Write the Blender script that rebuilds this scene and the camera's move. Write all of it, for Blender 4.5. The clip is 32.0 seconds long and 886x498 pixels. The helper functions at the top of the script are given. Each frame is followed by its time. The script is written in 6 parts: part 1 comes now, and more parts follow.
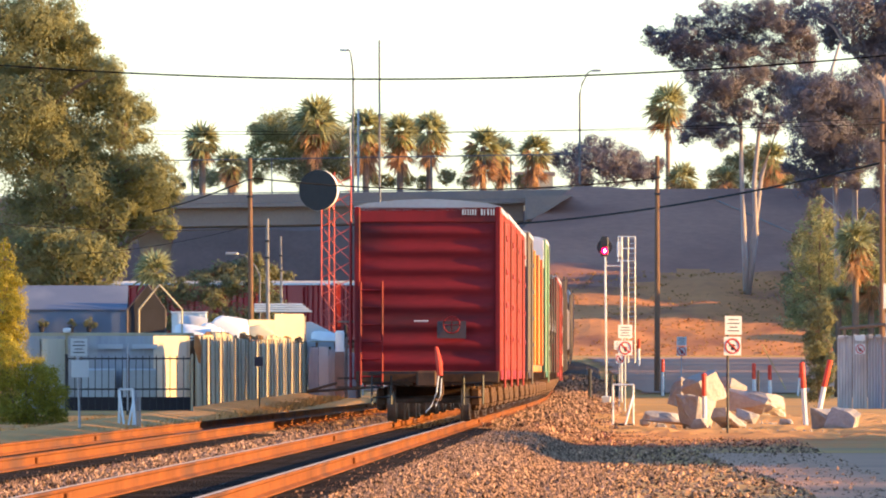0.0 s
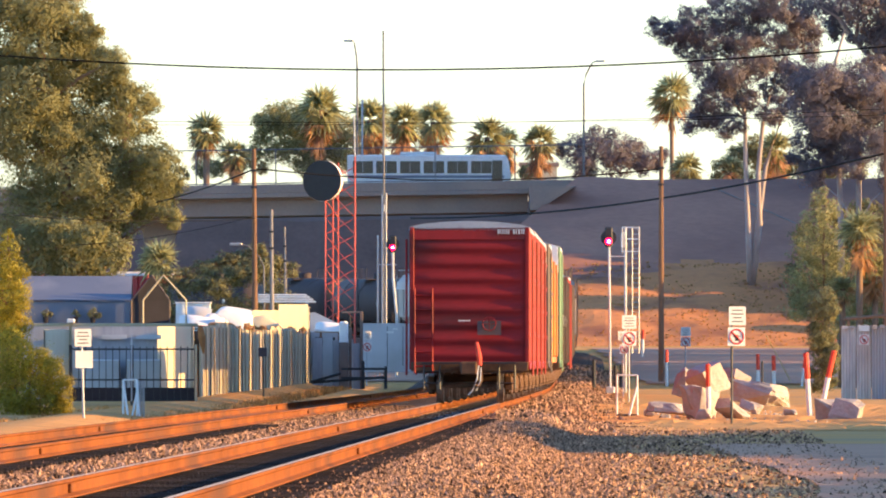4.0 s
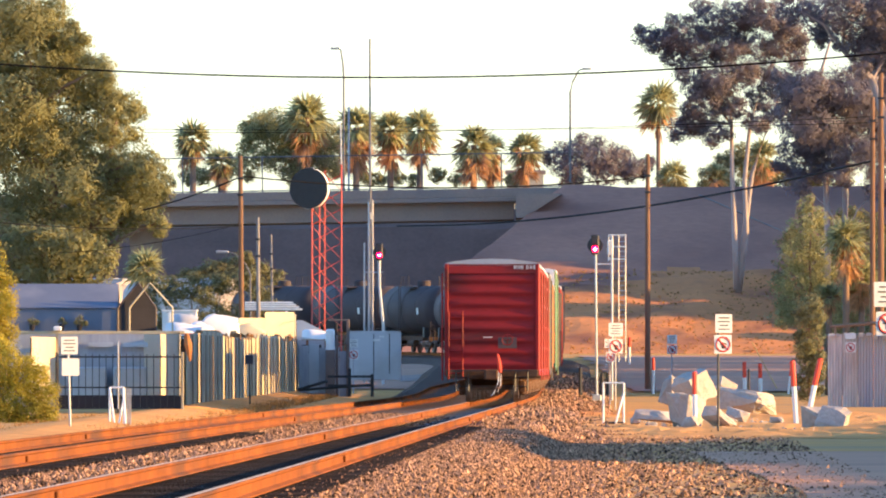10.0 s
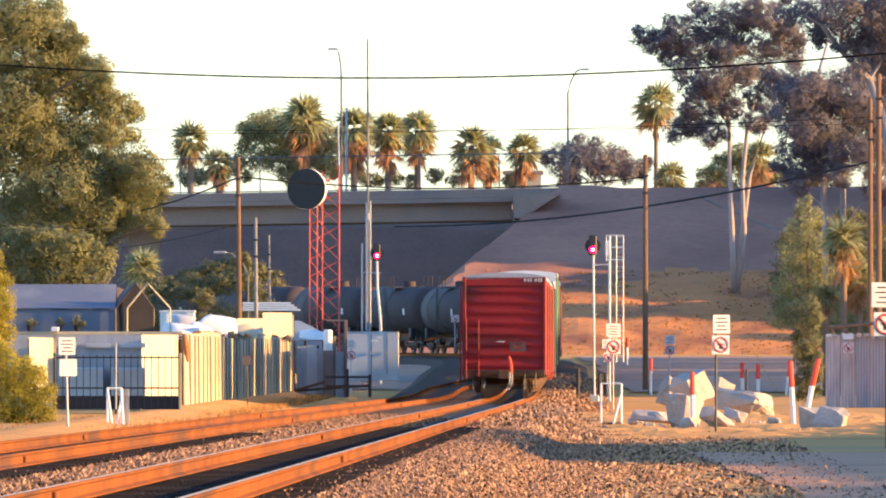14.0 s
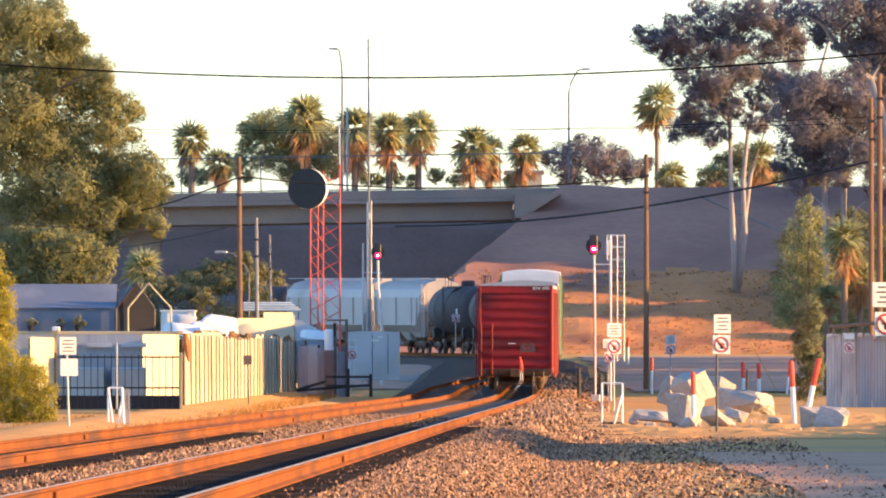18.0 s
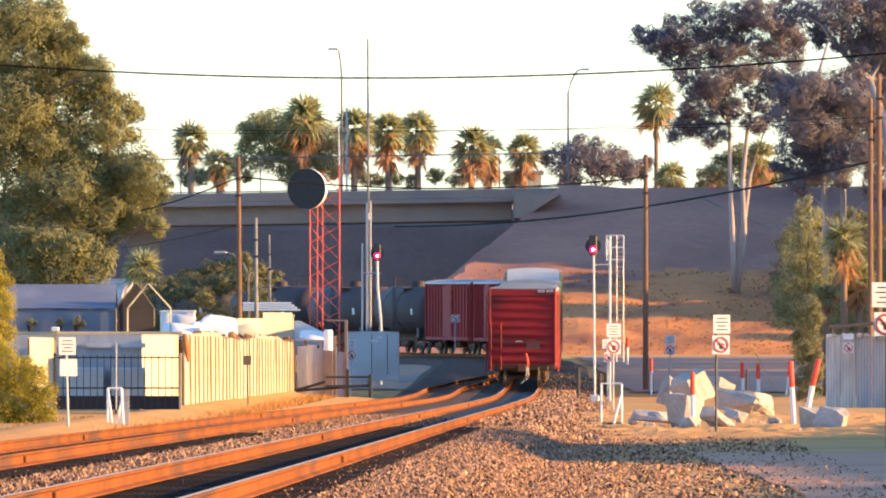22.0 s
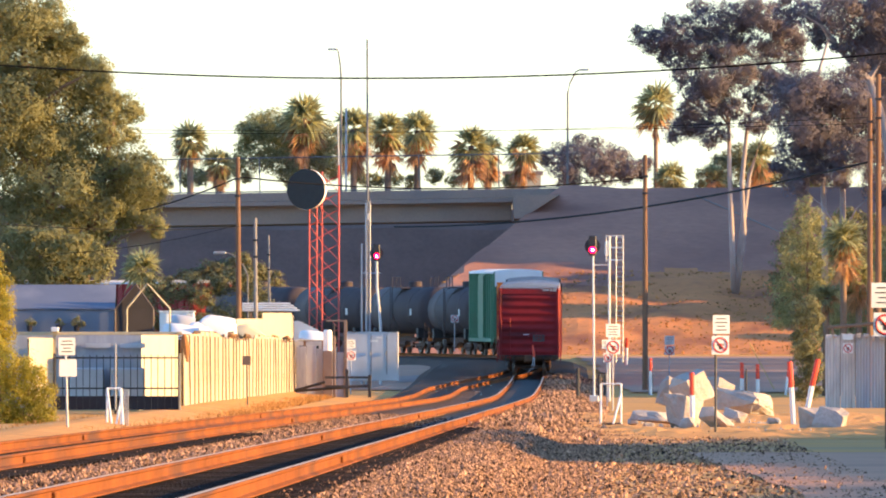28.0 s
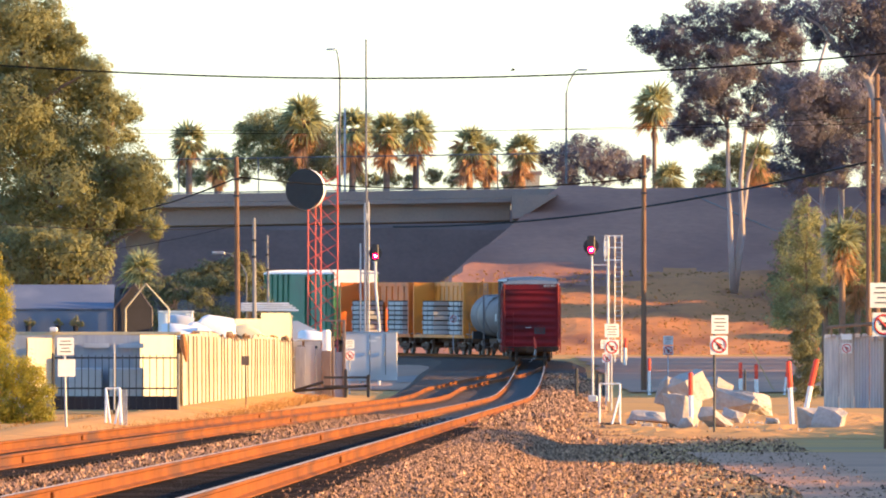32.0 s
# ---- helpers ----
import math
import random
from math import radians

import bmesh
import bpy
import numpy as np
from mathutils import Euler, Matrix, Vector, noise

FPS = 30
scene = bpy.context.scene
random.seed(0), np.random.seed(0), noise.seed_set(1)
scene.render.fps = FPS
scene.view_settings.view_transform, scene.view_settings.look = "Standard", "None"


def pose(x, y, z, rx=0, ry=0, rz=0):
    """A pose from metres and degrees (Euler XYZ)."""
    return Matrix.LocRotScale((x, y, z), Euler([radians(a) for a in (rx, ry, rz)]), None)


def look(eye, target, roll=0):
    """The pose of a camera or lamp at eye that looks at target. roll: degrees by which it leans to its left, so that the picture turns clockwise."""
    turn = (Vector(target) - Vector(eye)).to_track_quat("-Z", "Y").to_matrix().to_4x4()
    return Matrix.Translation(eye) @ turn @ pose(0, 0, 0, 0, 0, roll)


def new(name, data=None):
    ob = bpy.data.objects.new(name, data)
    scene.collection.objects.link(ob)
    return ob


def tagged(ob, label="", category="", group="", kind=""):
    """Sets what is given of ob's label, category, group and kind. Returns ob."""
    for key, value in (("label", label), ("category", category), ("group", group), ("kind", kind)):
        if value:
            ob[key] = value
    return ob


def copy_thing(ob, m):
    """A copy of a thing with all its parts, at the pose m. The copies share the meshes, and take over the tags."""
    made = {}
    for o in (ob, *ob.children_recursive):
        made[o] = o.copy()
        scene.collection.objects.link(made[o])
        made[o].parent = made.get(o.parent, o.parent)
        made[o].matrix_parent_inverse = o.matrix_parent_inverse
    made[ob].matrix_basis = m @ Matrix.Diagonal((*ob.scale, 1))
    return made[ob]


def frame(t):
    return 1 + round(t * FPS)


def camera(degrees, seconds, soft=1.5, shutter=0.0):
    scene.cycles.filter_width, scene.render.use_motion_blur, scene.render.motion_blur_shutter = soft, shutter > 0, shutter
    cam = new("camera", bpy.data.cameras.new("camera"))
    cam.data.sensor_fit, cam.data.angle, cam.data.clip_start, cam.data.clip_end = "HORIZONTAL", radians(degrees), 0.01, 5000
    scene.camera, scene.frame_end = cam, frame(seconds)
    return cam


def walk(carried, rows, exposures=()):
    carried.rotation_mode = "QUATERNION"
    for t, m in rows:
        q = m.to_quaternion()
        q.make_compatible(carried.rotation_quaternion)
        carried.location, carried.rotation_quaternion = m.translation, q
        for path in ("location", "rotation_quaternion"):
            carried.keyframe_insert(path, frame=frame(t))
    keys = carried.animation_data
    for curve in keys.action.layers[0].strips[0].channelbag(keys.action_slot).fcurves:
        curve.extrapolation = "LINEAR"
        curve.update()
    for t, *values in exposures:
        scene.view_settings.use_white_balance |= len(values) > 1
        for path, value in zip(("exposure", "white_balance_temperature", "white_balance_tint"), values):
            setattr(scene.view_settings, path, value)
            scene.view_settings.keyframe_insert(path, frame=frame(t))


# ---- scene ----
cam = camera(3.3, 32.0, soft=2.0)
walk(cam, [
    (0, pose(0, 0, 1.57, 90.4570, 0, 0.0419)),
    (0.5, pose(0, 0, 1.57, 90.4442, 0, 0.0547)),
    (1, pose(0, 0, 1.57, 90.4408, 0, 0.0613)),
    (1.5, pose(0, 0, 1.57, 90.4374, 0, 0.0709)),
    (2, pose(0, 0, 1.57, 90.4311, 0, 0.0743)),
    (2.5, pose(0, 0, 1.57, 90.4280, 0, 0.0773)),
    (3, pose(0, 0, 1.57, 90.4246, 0, 0.0678)),
    (3.5, pose(0, 0, 1.57, 90.4214, 0, 0.0613)),
    (5.5, pose(0, 0, 1.57, 90.4246, 0, 0.0484)),
    (6, pose(0, 0, 1.57, 90.4246, 0, 0.0484)),
    (6.5, pose(0, 0, 1.57, 90.4246, 0, 0.0356)),
    (7, pose(0, 0, 1.57, 90.4345, 0, 0.0162)),
    (7.5, pose(0, 0, 1.57, 90.4442, 0, 0.0097)),
    (8, pose(0, 0, 1.57, 90.4473, 0, 0.0097)),
    (8.5, pose(0, 0, 1.57, 90.4505, 0, 0.0065)),
    (9, pose(0, 0, 1.57, 90.4537, 0, 0.0034)),
    (9.5, pose(0, 0, 1.57, 90.4505, 0, 0.0065)),
    (10, pose(0, 0, 1.57, 90.4505, 0, 0.0065)),
    (10.5, pose(0, 0, 1.57, 90.4537, 0, -0.0032)),
    (11, pose(0, 0, 1.57, 90.4537, 0, -0.0065)),
    (11.5, pose(0, 0, 1.57, 90.4537, 0, 0.0034)),
    (12, pose(0, 0, 1.57, 90.4516, 0, 0.0001)),
    (12.5, pose(0, 0, 1.57, 90.4505, 0, -0.0011)),
    (13, pose(0, 0, 1.57, 90.4516, 0, -0.0021)),
    (13.5, pose(0, 0, 1.57, 90.4516, 0, -0.0021)),
    (14, pose(0, 0, 1.57, 90.4526, 0, -0.0021)),
    (14.5, pose(0, 0, 1.57, 90.4521, 0, -0.0016)),
    (16.5, pose(0, 0, 1.57, 90.4521, 0, 0.0000)),
    (17, pose(0, 0, 1.57, 90.4516, 0, 0.0011)),
    (17.5, pose(0, 0, 1.57, 90.4516, 0, 0.0011)),
    (18, pose(0, 0, 1.57, 90.4516, 0, 0.0011)),
    (18.5, pose(0, 0, 1.57, 90.4526, 0, 0.0000)),
    (19, pose(0, 0, 1.57, 90.4537, 0, 0.0000)),
    (19.5, pose(0, 0, 1.57, 90.4537, 0, 0.0000)),
    (20, pose(0, 0, 1.57, 90.4526, 0, 0.0011)),
    (20.5, pose(0, 0, 1.57, 90.4516, 0, 0.0011)),
    (21, pose(0, 0, 1.57, 90.4516, 0, 0.0011)),
    (21.5, pose(0, 0, 1.57, 90.4526, 0, -0.0011)),
    (22, pose(0, 0, 1.57, 90.4526, 0, -0.0011)),
    (22.5, pose(0, 0, 1.57, 90.4526, 0, -0.0021)),
    (23, pose(0, 0, 1.57, 90.4526, 0, -0.0011)),
    (23.5, pose(0, 0, 1.57, 90.4537, 0, -0.0021)),
    (24, pose(0, 0, 1.57, 90.4537, 0, -0.0011)),
    (24.5, pose(0, 0, 1.57, 90.4537, 0, -0.0011)),
    (25, pose(0, 0, 1.57, 90.4526, 0, 0.0000)),
    (25.5, pose(0, 0, 1.57, 90.4521, 0, 0.0000)),
    (27.5, pose(0, 0, 1.57, 90.4537, 0, -0.0032)),
    (28, pose(0, 0, 1.57, 90.4537, 0, -0.0032)),
    (28.5, pose(0, 0, 1.57, 90.4526, 0, -0.0021)),
    (29, pose(0, 0, 1.57, 90.4526, 0, -0.0021)),
    (29.5, pose(0, 0, 1.57, 90.4526, 0, -0.0021)),
    (30, pose(0, 0, 1.57, 90.4526, 0, -0.0021)),
    (30.5, pose(0, 0, 1.57, 90.4526, 0, -0.0011)),
    (31, pose(0, 0, 1.57, 90.4527, 0, -0.0032)),
    (31.5, pose(0, 0, 1.57, 90.4537, 0, -0.0053)),
    (32, pose(0, 0, 1.57, 90.4538, 0, -0.0080)),
], exposures=[(0, 1.56, 5950, 14), (4, 1.56, 5950, 14), (12, 1.63, 5950, 14), (32, 1.63, 5950, 14)])

# ---- light: low evening sun from the right, pale sky ----
SUN_EL, SUN_AZ = radians(11.5), radians(95)      # azimuth clockwise from +Y
world = bpy.data.worlds.new("sky")
scene.world = world
world.use_nodes = True
wn = world.node_tree.nodes
sky = wn.new("ShaderNodeTexSky")
sky.sky_type, sky.sun_disc = "NISHITA", False
sky.sun_elevation, sky.sun_rotation = SUN_EL, SUN_AZ
sky.air_density, sky.dust_density, sky.ozone_density = 1.0, 0.2, 3.4
world.node_tree.links.new(sky.outputs[0], wn["Background"].inputs[0])
wn["Background"].inputs[1].default_value = 0.15
sun = new("sun", bpy.data.lights.new("sun", "SUN"))
sun.data.energy, sun.data.angle, sun.data.color = 5.0, radians(0.6), (1.0, 0.58, 0.18)
sun.matrix_world = look((80 * math.sin(SUN_AZ), 80 * math.cos(SUN_AZ), 80 * math.tan(SUN_EL)), (0, 0, 0))


# ---- materials ----
def rgb(c):
    return (*c, 1.0)


def mat(name, c1, c2=None, scale=3.0, rough=0.8, metal=0.0, bump=0.0, fine=40.0, mix=0.5, vary=0.0, stretch=(1, 1, 1), island=False, dirt=None, dirt_scale=0.6, glow=0.0, spec=0.5, leafy=False):
    """Two tones at a coarse and a fine scale, optional stains, bump and a change from piece to piece."""
    m = bpy.data.materials.new(name)
    m.use_nodes = True
    nt = m.node_tree
    b = nt.nodes["Principled BSDF"]
    b.inputs["Roughness"].default_value, b.inputs["Metallic"].default_value = rough, metal
    b.inputs["Specular IOR Level"].default_value = 0.1 if rough >= 0.85 and not metal else spec
    co = nt.nodes.new("ShaderNodeTexCoord")
    mp = nt.nodes.new("ShaderNodeMapping")
    mp.inputs["Scale"].default_value = stretch
    nt.links.new(co.outputs["Object"], mp.inputs[0])
    c2 = c2 or tuple(v * 0.8 for v in c1)

    def tone(sc, det):
        n = nt.nodes.new("ShaderNodeTexNoise")
        n.inputs["Scale"].default_value, n.inputs["Detail"].default_value = sc, det
        nt.links.new(mp.outputs[0], n.inputs["Vector"])
        return n

    big, small = tone(scale, 4), tone(fine, 3)
    add = nt.nodes.new("ShaderNodeMix")
    add.data_type = "FLOAT"
    add.inputs[0].default_value = 0.4
    nt.links.new(big.outputs[0], add.inputs[2])
    nt.links.new(small.outputs[0], add.inputs[3])
    ramp = nt.nodes.new("ShaderNodeValToRGB")
    ramp.color_ramp.elements[0].position, ramp.color_ramp.elements[1].position = 0.5 - mix * 0.4, 0.5 + mix * 0.4
    ramp.color_ramp.elements[0].color, ramp.color_ramp.elements[1].color = rgb(c1), rgb(c2)
    nt.links.new(add.outputs[0], ramp.inputs[0])
    col = ramp.outputs[0]
    if dirt:
        dn = tone(dirt_scale, 6)
        dr = nt.nodes.new("ShaderNodeMapRange")
        dr.inputs[1].default_value, dr.inputs[2].default_value = 0.5, 0.72
        nt.links.new(dn.outputs[0], dr.inputs[0])
        mx = nt.nodes.new("ShaderNodeMix")
        mx.data_type = "RGBA"
        nt.links.new(dr.outputs[0], mx.inputs[0])
        nt.links.new(col, mx.inputs[6])
        mx.inputs[7].default_value = rgb(dirt)
        col = mx.outputs[2]
    if vary:
        src = nt.nodes.new("ShaderNodeNewGeometry").outputs["Random Per Island"] if island else nt.nodes.new("ShaderNodeObjectInfo").outputs["Random"]
        mr = nt.nodes.new("ShaderNodeMapRange")
        mr.inputs[3].default_value, mr.inputs[4].default_value = 1 - vary, 1 + vary
        nt.links.new(src, mr.inputs[0])
        hs = nt.nodes.new("ShaderNodeHueSaturation")
        nt.links.new(mr.outputs[0], hs.inputs["Value"])
        nt.links.new(col, hs.inputs["Color"])
        col = hs.outputs[0]
    nt.links.new(col, b.inputs["Base Color"])
    if bump:
        bp = nt.nodes.new("ShaderNodeBump")
        bp.inputs["Strength"].default_value, bp.inputs["Distance"].default_value = bump, 0.05
        nt.links.new(small.outputs[0], bp.inputs["Height"])
        nt.links.new(bp.outputs[0], b.inputs["Normal"])
    if leafy:
        tl = nt.nodes.new("ShaderNodeBsdfTranslucent")
        nt.links.new(col, tl.inputs[0])
        ms = nt.nodes.new("ShaderNodeMixShader")
        ms.inputs[0].default_value = 0.5
        nt.links.new(b.outputs[0], ms.inputs[1])
        nt.links.new(tl.outputs[0], ms.inputs[2])
        nt.links.new(ms.outputs[0], nt.nodes["Material Output"].inputs[0])
    if glow:
        b.inputs["Emission Color"].default_value, b.inputs["Emission Strength"].default_value = rgb(c1), glow
    return m


DIRT = mat("dry_dirt", (0.68, 0.355, 0.10), (0.45, 0.24, 0.08), 0.15, 0.95, bump=0.5, fine=3.0, dirt=(0.42, 0.26, 0.12), dirt_scale=0.05)
SAND = mat("sandy_dirt", (0.77, 0.38, 0.11), (0.42, 0.21, 0.072), 0.3, 0.95, bump=0.5, fine=6.0)
SLOPESHADE = mat("mauve_brown_slope_shade", (0.52, 0.245, 0.155), (0.36, 0.17, 0.115), 0.15, 0.95, bump=0.6, fine=1.6, dirt=(0.27, 0.13, 0.095), dirt_scale=0.08)
ASPHALT = mat("old_asphalt", (0.50, 0.285, 0.185), (0.39, 0.225, 0.15), 0.2, 0.9, bump=0.2, fine=12, dirt=(0.55, 0.32, 0.2), dirt_scale=0.08)
GRAVEL = mat("ballast_bed", (0.17, 0.115, 0.085), (0.05, 0.037, 0.03), 2.0, 0.95, bump=1.0, fine=14, mix=0.6)
STONE = mat("ballast_stone", (0.51, 0.29, 0.165), (0.085, 0.05, 0.037), 6, 0.9, vary=0.9, island=True)
OILY = mat("oily_ballast", (0.016, 0.013, 0.013), (0.009, 0.008, 0.009), 2.0, 0.8, bump=1.0, fine=16)
RAIL = mat("rusty_rail", (0.29, 0.095, 0.018), (0.12, 0.042, 0.012), 0.25, 0.88, 0.0, bump=0.3, fine=9, dirt=(0.10, 0.048, 0.03), dirt_scale=0.12)
RAILTOP = mat("polished_rail_head", (0.72, 0.52, 0.34), (0.42, 0.28, 0.17), 0.3, 0.6, 0.7, fine=8)
TIE = mat("weathered_tie", (0.045, 0.034, 0.028), (0.022, 0.018, 0.016), 3, 0.9, bump=0.6, fine=30, vary=0.4)
CONCRETE = mat("grey_concrete", (0.35, 0.262, 0.215), (0.26, 0.197, 0.168), 0.25, 0.85, bump=0.2, fine=5, dirt=(0.2, 0.19, 0.19), dirt_scale=0.12)
HILL = mat("dry_grass_slope", (0.70, 0.29, 0.105), (0.46, 0.19, 0.085), 0.12, 0.95, bump=1.0, fine=1.2, dirt=(0.25, 0.105, 0.068), dirt_scale=0.22)
RED = mat("oxide_red_paint", (0.33, 0.018, 0.02), (0.22, 0.014, 0.016), 0.5, 0.6, spec=0.25, fine=9, dirt=(0.15, 0.02, 0.018), dirt_scale=0.35, stretch=(1, 1, 0.35))
REDEND = mat("sooty_red_end_paint", (0.27, 0.016, 0.018), (0.17, 0.012, 0.014), 1.1, 0.6, spec=0.2, fine=14, dirt=(0.075, 0.014, 0.015), dirt_scale=1.0, stretch=(0.3, 1, 1.5))
BLACK = mat("black_steel", (0.03, 0.028, 0.03), (0.018, 0.016, 0.018), 1, 0.55, fine=12)
GEAR = mat("rust_dusted_steel", (0.14, 0.058, 0.022), (0.04, 0.022, 0.014), 2.5, 0.8, fine=14)
GREEN = mat("green_car_paint", (0.045, 0.19, 0.10), (0.035, 0.14, 0.075), 0.5, 0.5, dirt=(0.05, 0.10, 0.06), dirt_scale=0.4)
ORANGE = mat("orange_car_paint", (0.85, 0.2, 0.015), (0.7, 0.15, 0.015), 0.5, 0.5, dirt=(0.35, 0.10, 0.03), dirt_scale=0.5)
GREYCAR = mat("pale_grey_car_paint", (0.52, 0.46, 0.43), (0.42, 0.37, 0.35), 0.4, 0.55, dirt=(0.38, 0.32, 0.28), dirt_scale=0.3)
WHITE = mat("white_paint", (0.78, 0.77, 0.75), (0.66, 0.65, 0.63), 1.0, 0.6)
WOODPOLE = mat("pole_wood", (0.26, 0.15, 0.09), (0.15, 0.085, 0.055), 4, 0.9, bump=0.5, fine=25, stretch=(1, 1, 0.08))
LEAF = mat("dark_ivy_leaf", (0.25, 0.235, 0.11), (0.15, 0.155, 0.075), 0.25, 0.75, vary=0.45, island=True, leafy=True)
BARK = mat("pale_bark", (0.46, 0.385, 0.35), (0.26, 0.21, 0.195), 0.6, 0.9, fine=6, stretch=(1, 1, 0.25))


BANKSHADE = mat("painted_shade_bank", (0.25, 0.14, 0.105), (0.17, 0.1, 0.076), 0.3, 0.95, bump=0.6, fine=3)
DRIVE = mat("gravelly_drive", (0.60, 0.315, 0.185), (0.47, 0.25, 0.15), 0.25, 0.95, bump=0.4, fine=8, dirt=(0.39, 0.21, 0.13), dirt_scale=0.1)
GALV = mat("galvanised_steel", (0.42, 0.42, 0.44), (0.32, 0.32, 0.34), 0.8, 0.5, 0.3, fine=12)
SILVER = mat("aluminium_paint", (0.62, 0.61, 0.6), (0.5, 0.49, 0.48), 1.5, 0.5, 0.2)
BROWNCAR = mat("dark_brown_car_paint", (0.06, 0.04, 0.045), (0.04, 0.03, 0.035), 0.5, 0.6, dirt=(0.1, 0.05, 0.045), dirt_scale=0.4)
TANKBLACK = mat("black_tank_paint", (0.08, 0.06, 0.061), (0.058, 0.045, 0.046), 0.5, 0.75, spec=0.25, dirt=(0.13, 0.1, 0.092), dirt_scale=0.35)
GREYTANK = mat("dull_grey_tank_paint", (0.20, 0.17, 0.165), (0.13, 0.11, 0.11), 0.6, 0.6, spec=0.3, dirt=(0.24, 0.19, 0.16), dirt_scale=0.4)
POLEGREY = mat("dull_grey_pole", (0.2, 0.19, 0.19), (0.14, 0.135, 0.135), 1.0, 0.7)
LUMBER = mat("wrapped_lumber", (0.46, 0.44, 0.42), (0.34, 0.32, 0.30), 1.2, 0.7, vary=0.15)
YELLOWCAR = mat("yellow_orange_car_paint", (0.82, 0.28, 0.018), (0.66, 0.21, 0.018), 0.5, 0.5, dirt=(0.36, 0.13, 0.03), dirt_scale=0.5)
FLAG = mat("orange_red_plastic", (0.8, 0.07, 0.025), (0.65, 0.05, 0.02), 2, 0.5)
STEELWHEEL = mat("worn_wheel_steel", (0.3, 0.25, 0.22), (0.14, 0.1, 0.08), 3, 0.45, 0.6)
SIGNRED = mat("sign_red", (0.55, 0.03, 0.03), (0.45, 0.03, 0.03), 3, 0.5)
SIGNBLACK = mat("sign_black", (0.02, 0.02, 0.022), (0.03, 0.03, 0.03), 3, 0.6)
SIGNWHITE = mat("sign_white", (0.72, 0.7, 0.66), (0.62, 0.6, 0.56), 2, 0.5)
TOWERRED = mat("tower_red_paint", (0.66, 0.11, 0.075), (0.5, 0.08, 0.055), 2, 0.55)
REDLAMP = mat("lit_red_signal_lens", (1.0, 0.0, 0.03), (1.0, 0.0, 0.03), 2, 0.4, glow=6.0)
LAMPCORE = mat("lit_signal_core", (1.0, 0.55, 0.6), (1.0, 0.55, 0.6), 2, 0.4, glow=7.0)
SHEETWHITE = mat("weathered_white_sheet", (0.54, 0.46, 0.30), (0.40, 0.33, 0.21), 0.9, 0.75, fine=8, dirt=(0.27, 0.205, 0.14), dirt_scale=0.5, stretch=(1, 1, 0.3), vary=0.08)
JOINT = mat("stained_joint_strip", (0.38, 0.31, 0.2), (0.22, 0.17, 0.11), 2, 0.9, vary=0.4)
OLDSHEET = mat("stained_grey_sheet", (0.44, 0.43, 0.44), (0.25, 0.25, 0.29), 1.6, 0.8, fine=9, stretch=(1, 1, 0.15), dirt=(0.45, 0.38, 0.3), dirt_scale=0.5)
PALESHEET = mat("pale_streaked_sheet", (0.72, 0.64, 0.55), (0.40, 0.37, 0.36), 2.6, 0.8, fine=9, mix=0.35, stretch=(1, 1, 0.12), dirt=(0.42, 0.30, 0.20), dirt_scale=0.6)
SHEETGREY = mat("blue_grey_sheet_metal", (0.52, 0.52, 0.53), (0.42, 0.42, 0.43), 0.5, 0.55, 0.0, dirt=(0.36, 0.34, 0.32), dirt_scale=0.4)
BLUEROOF = mat("blue_grey_tarpaulin", (0.17, 0.19, 0.25), (0.12, 0.14, 0.19), 0.4, 0.7, spec=0.2, dirt=(0.22, 0.23, 0.27), dirt_scale=0.5)
CREAM = mat("cream_panel", (0.56, 0.49, 0.34), (0.46, 0.39, 0.27), 0.8, 0.75, dirt=(0.5, 0.42, 0.3), dirt_scale=0.6)
TARP = mat("white_tarpaulin", (0.8, 0.78, 0.74), (0.7, 0.68, 0.65), 1.0, 0.6, bump=0.3, fine=3)
DARKIN = mat("dark_interior", (0.05, 0.045, 0.05), (0.03, 0.028, 0.03), 1, 0.9)
GLASS = mat("dark_window_glass", (0.03, 0.035, 0.045), (0.02, 0.025, 0.03), 1, 0.1, 0.0)
FROND = mat("palm_frond", (0.42, 0.40, 0.19), (0.27, 0.28, 0.14), 0.6, 0.6, vary=0.4, island=True, leafy=True)
DEADFROND = mat("dead_palm_skirt", (0.62, 0.37, 0.19), (0.42, 0.25, 0.13), 0.8, 0.9, vary=0.35, island=True, leafy=True)
PALMTRUNK = mat("palm_trunk_bark", (0.26, 0.17, 0.11), (0.16, 0.11, 0.08), 2, 0.95, bump=0.5, fine=10)
BUSHLEAF = mat("yellow_green_bush_leaf", (0.46, 0.365, 0.03), (0.20, 0.19, 0.026), 0.5, 0.7, vary=0.4, island=True, leafy=True)
DARKLEAF = mat("dull_green_leaf", (0.40, 0.37, 0.16), (0.26, 0.26, 0.12), 0.4, 0.75, vary=0.4, island=True, leafy=True)
OLIVELEAF = mat("olive_gum_leaf", (0.32, 0.30, 0.12), (0.19, 0.195, 0.09), 0.22, 0.75, vary=0.18, island=True, leafy=True)
GUMLEAF = mat("purple_brown_gum_leaf", (0.235, 0.205, 0.23), (0.155, 0.14, 0.16), 0.25, 0.75, vary=0.18, island=True, leafy=True)
CHUNK = mat("broken_concrete", (0.47, 0.405, 0.355), (0.31, 0.27, 0.24), 1.2, 0.9, bump=0.6, fine=9, vary=0.15)
CABLE = mat("black_cable", (0.008, 0.008, 0.009), (0.012, 0.012, 0.012), 5, 0.9)
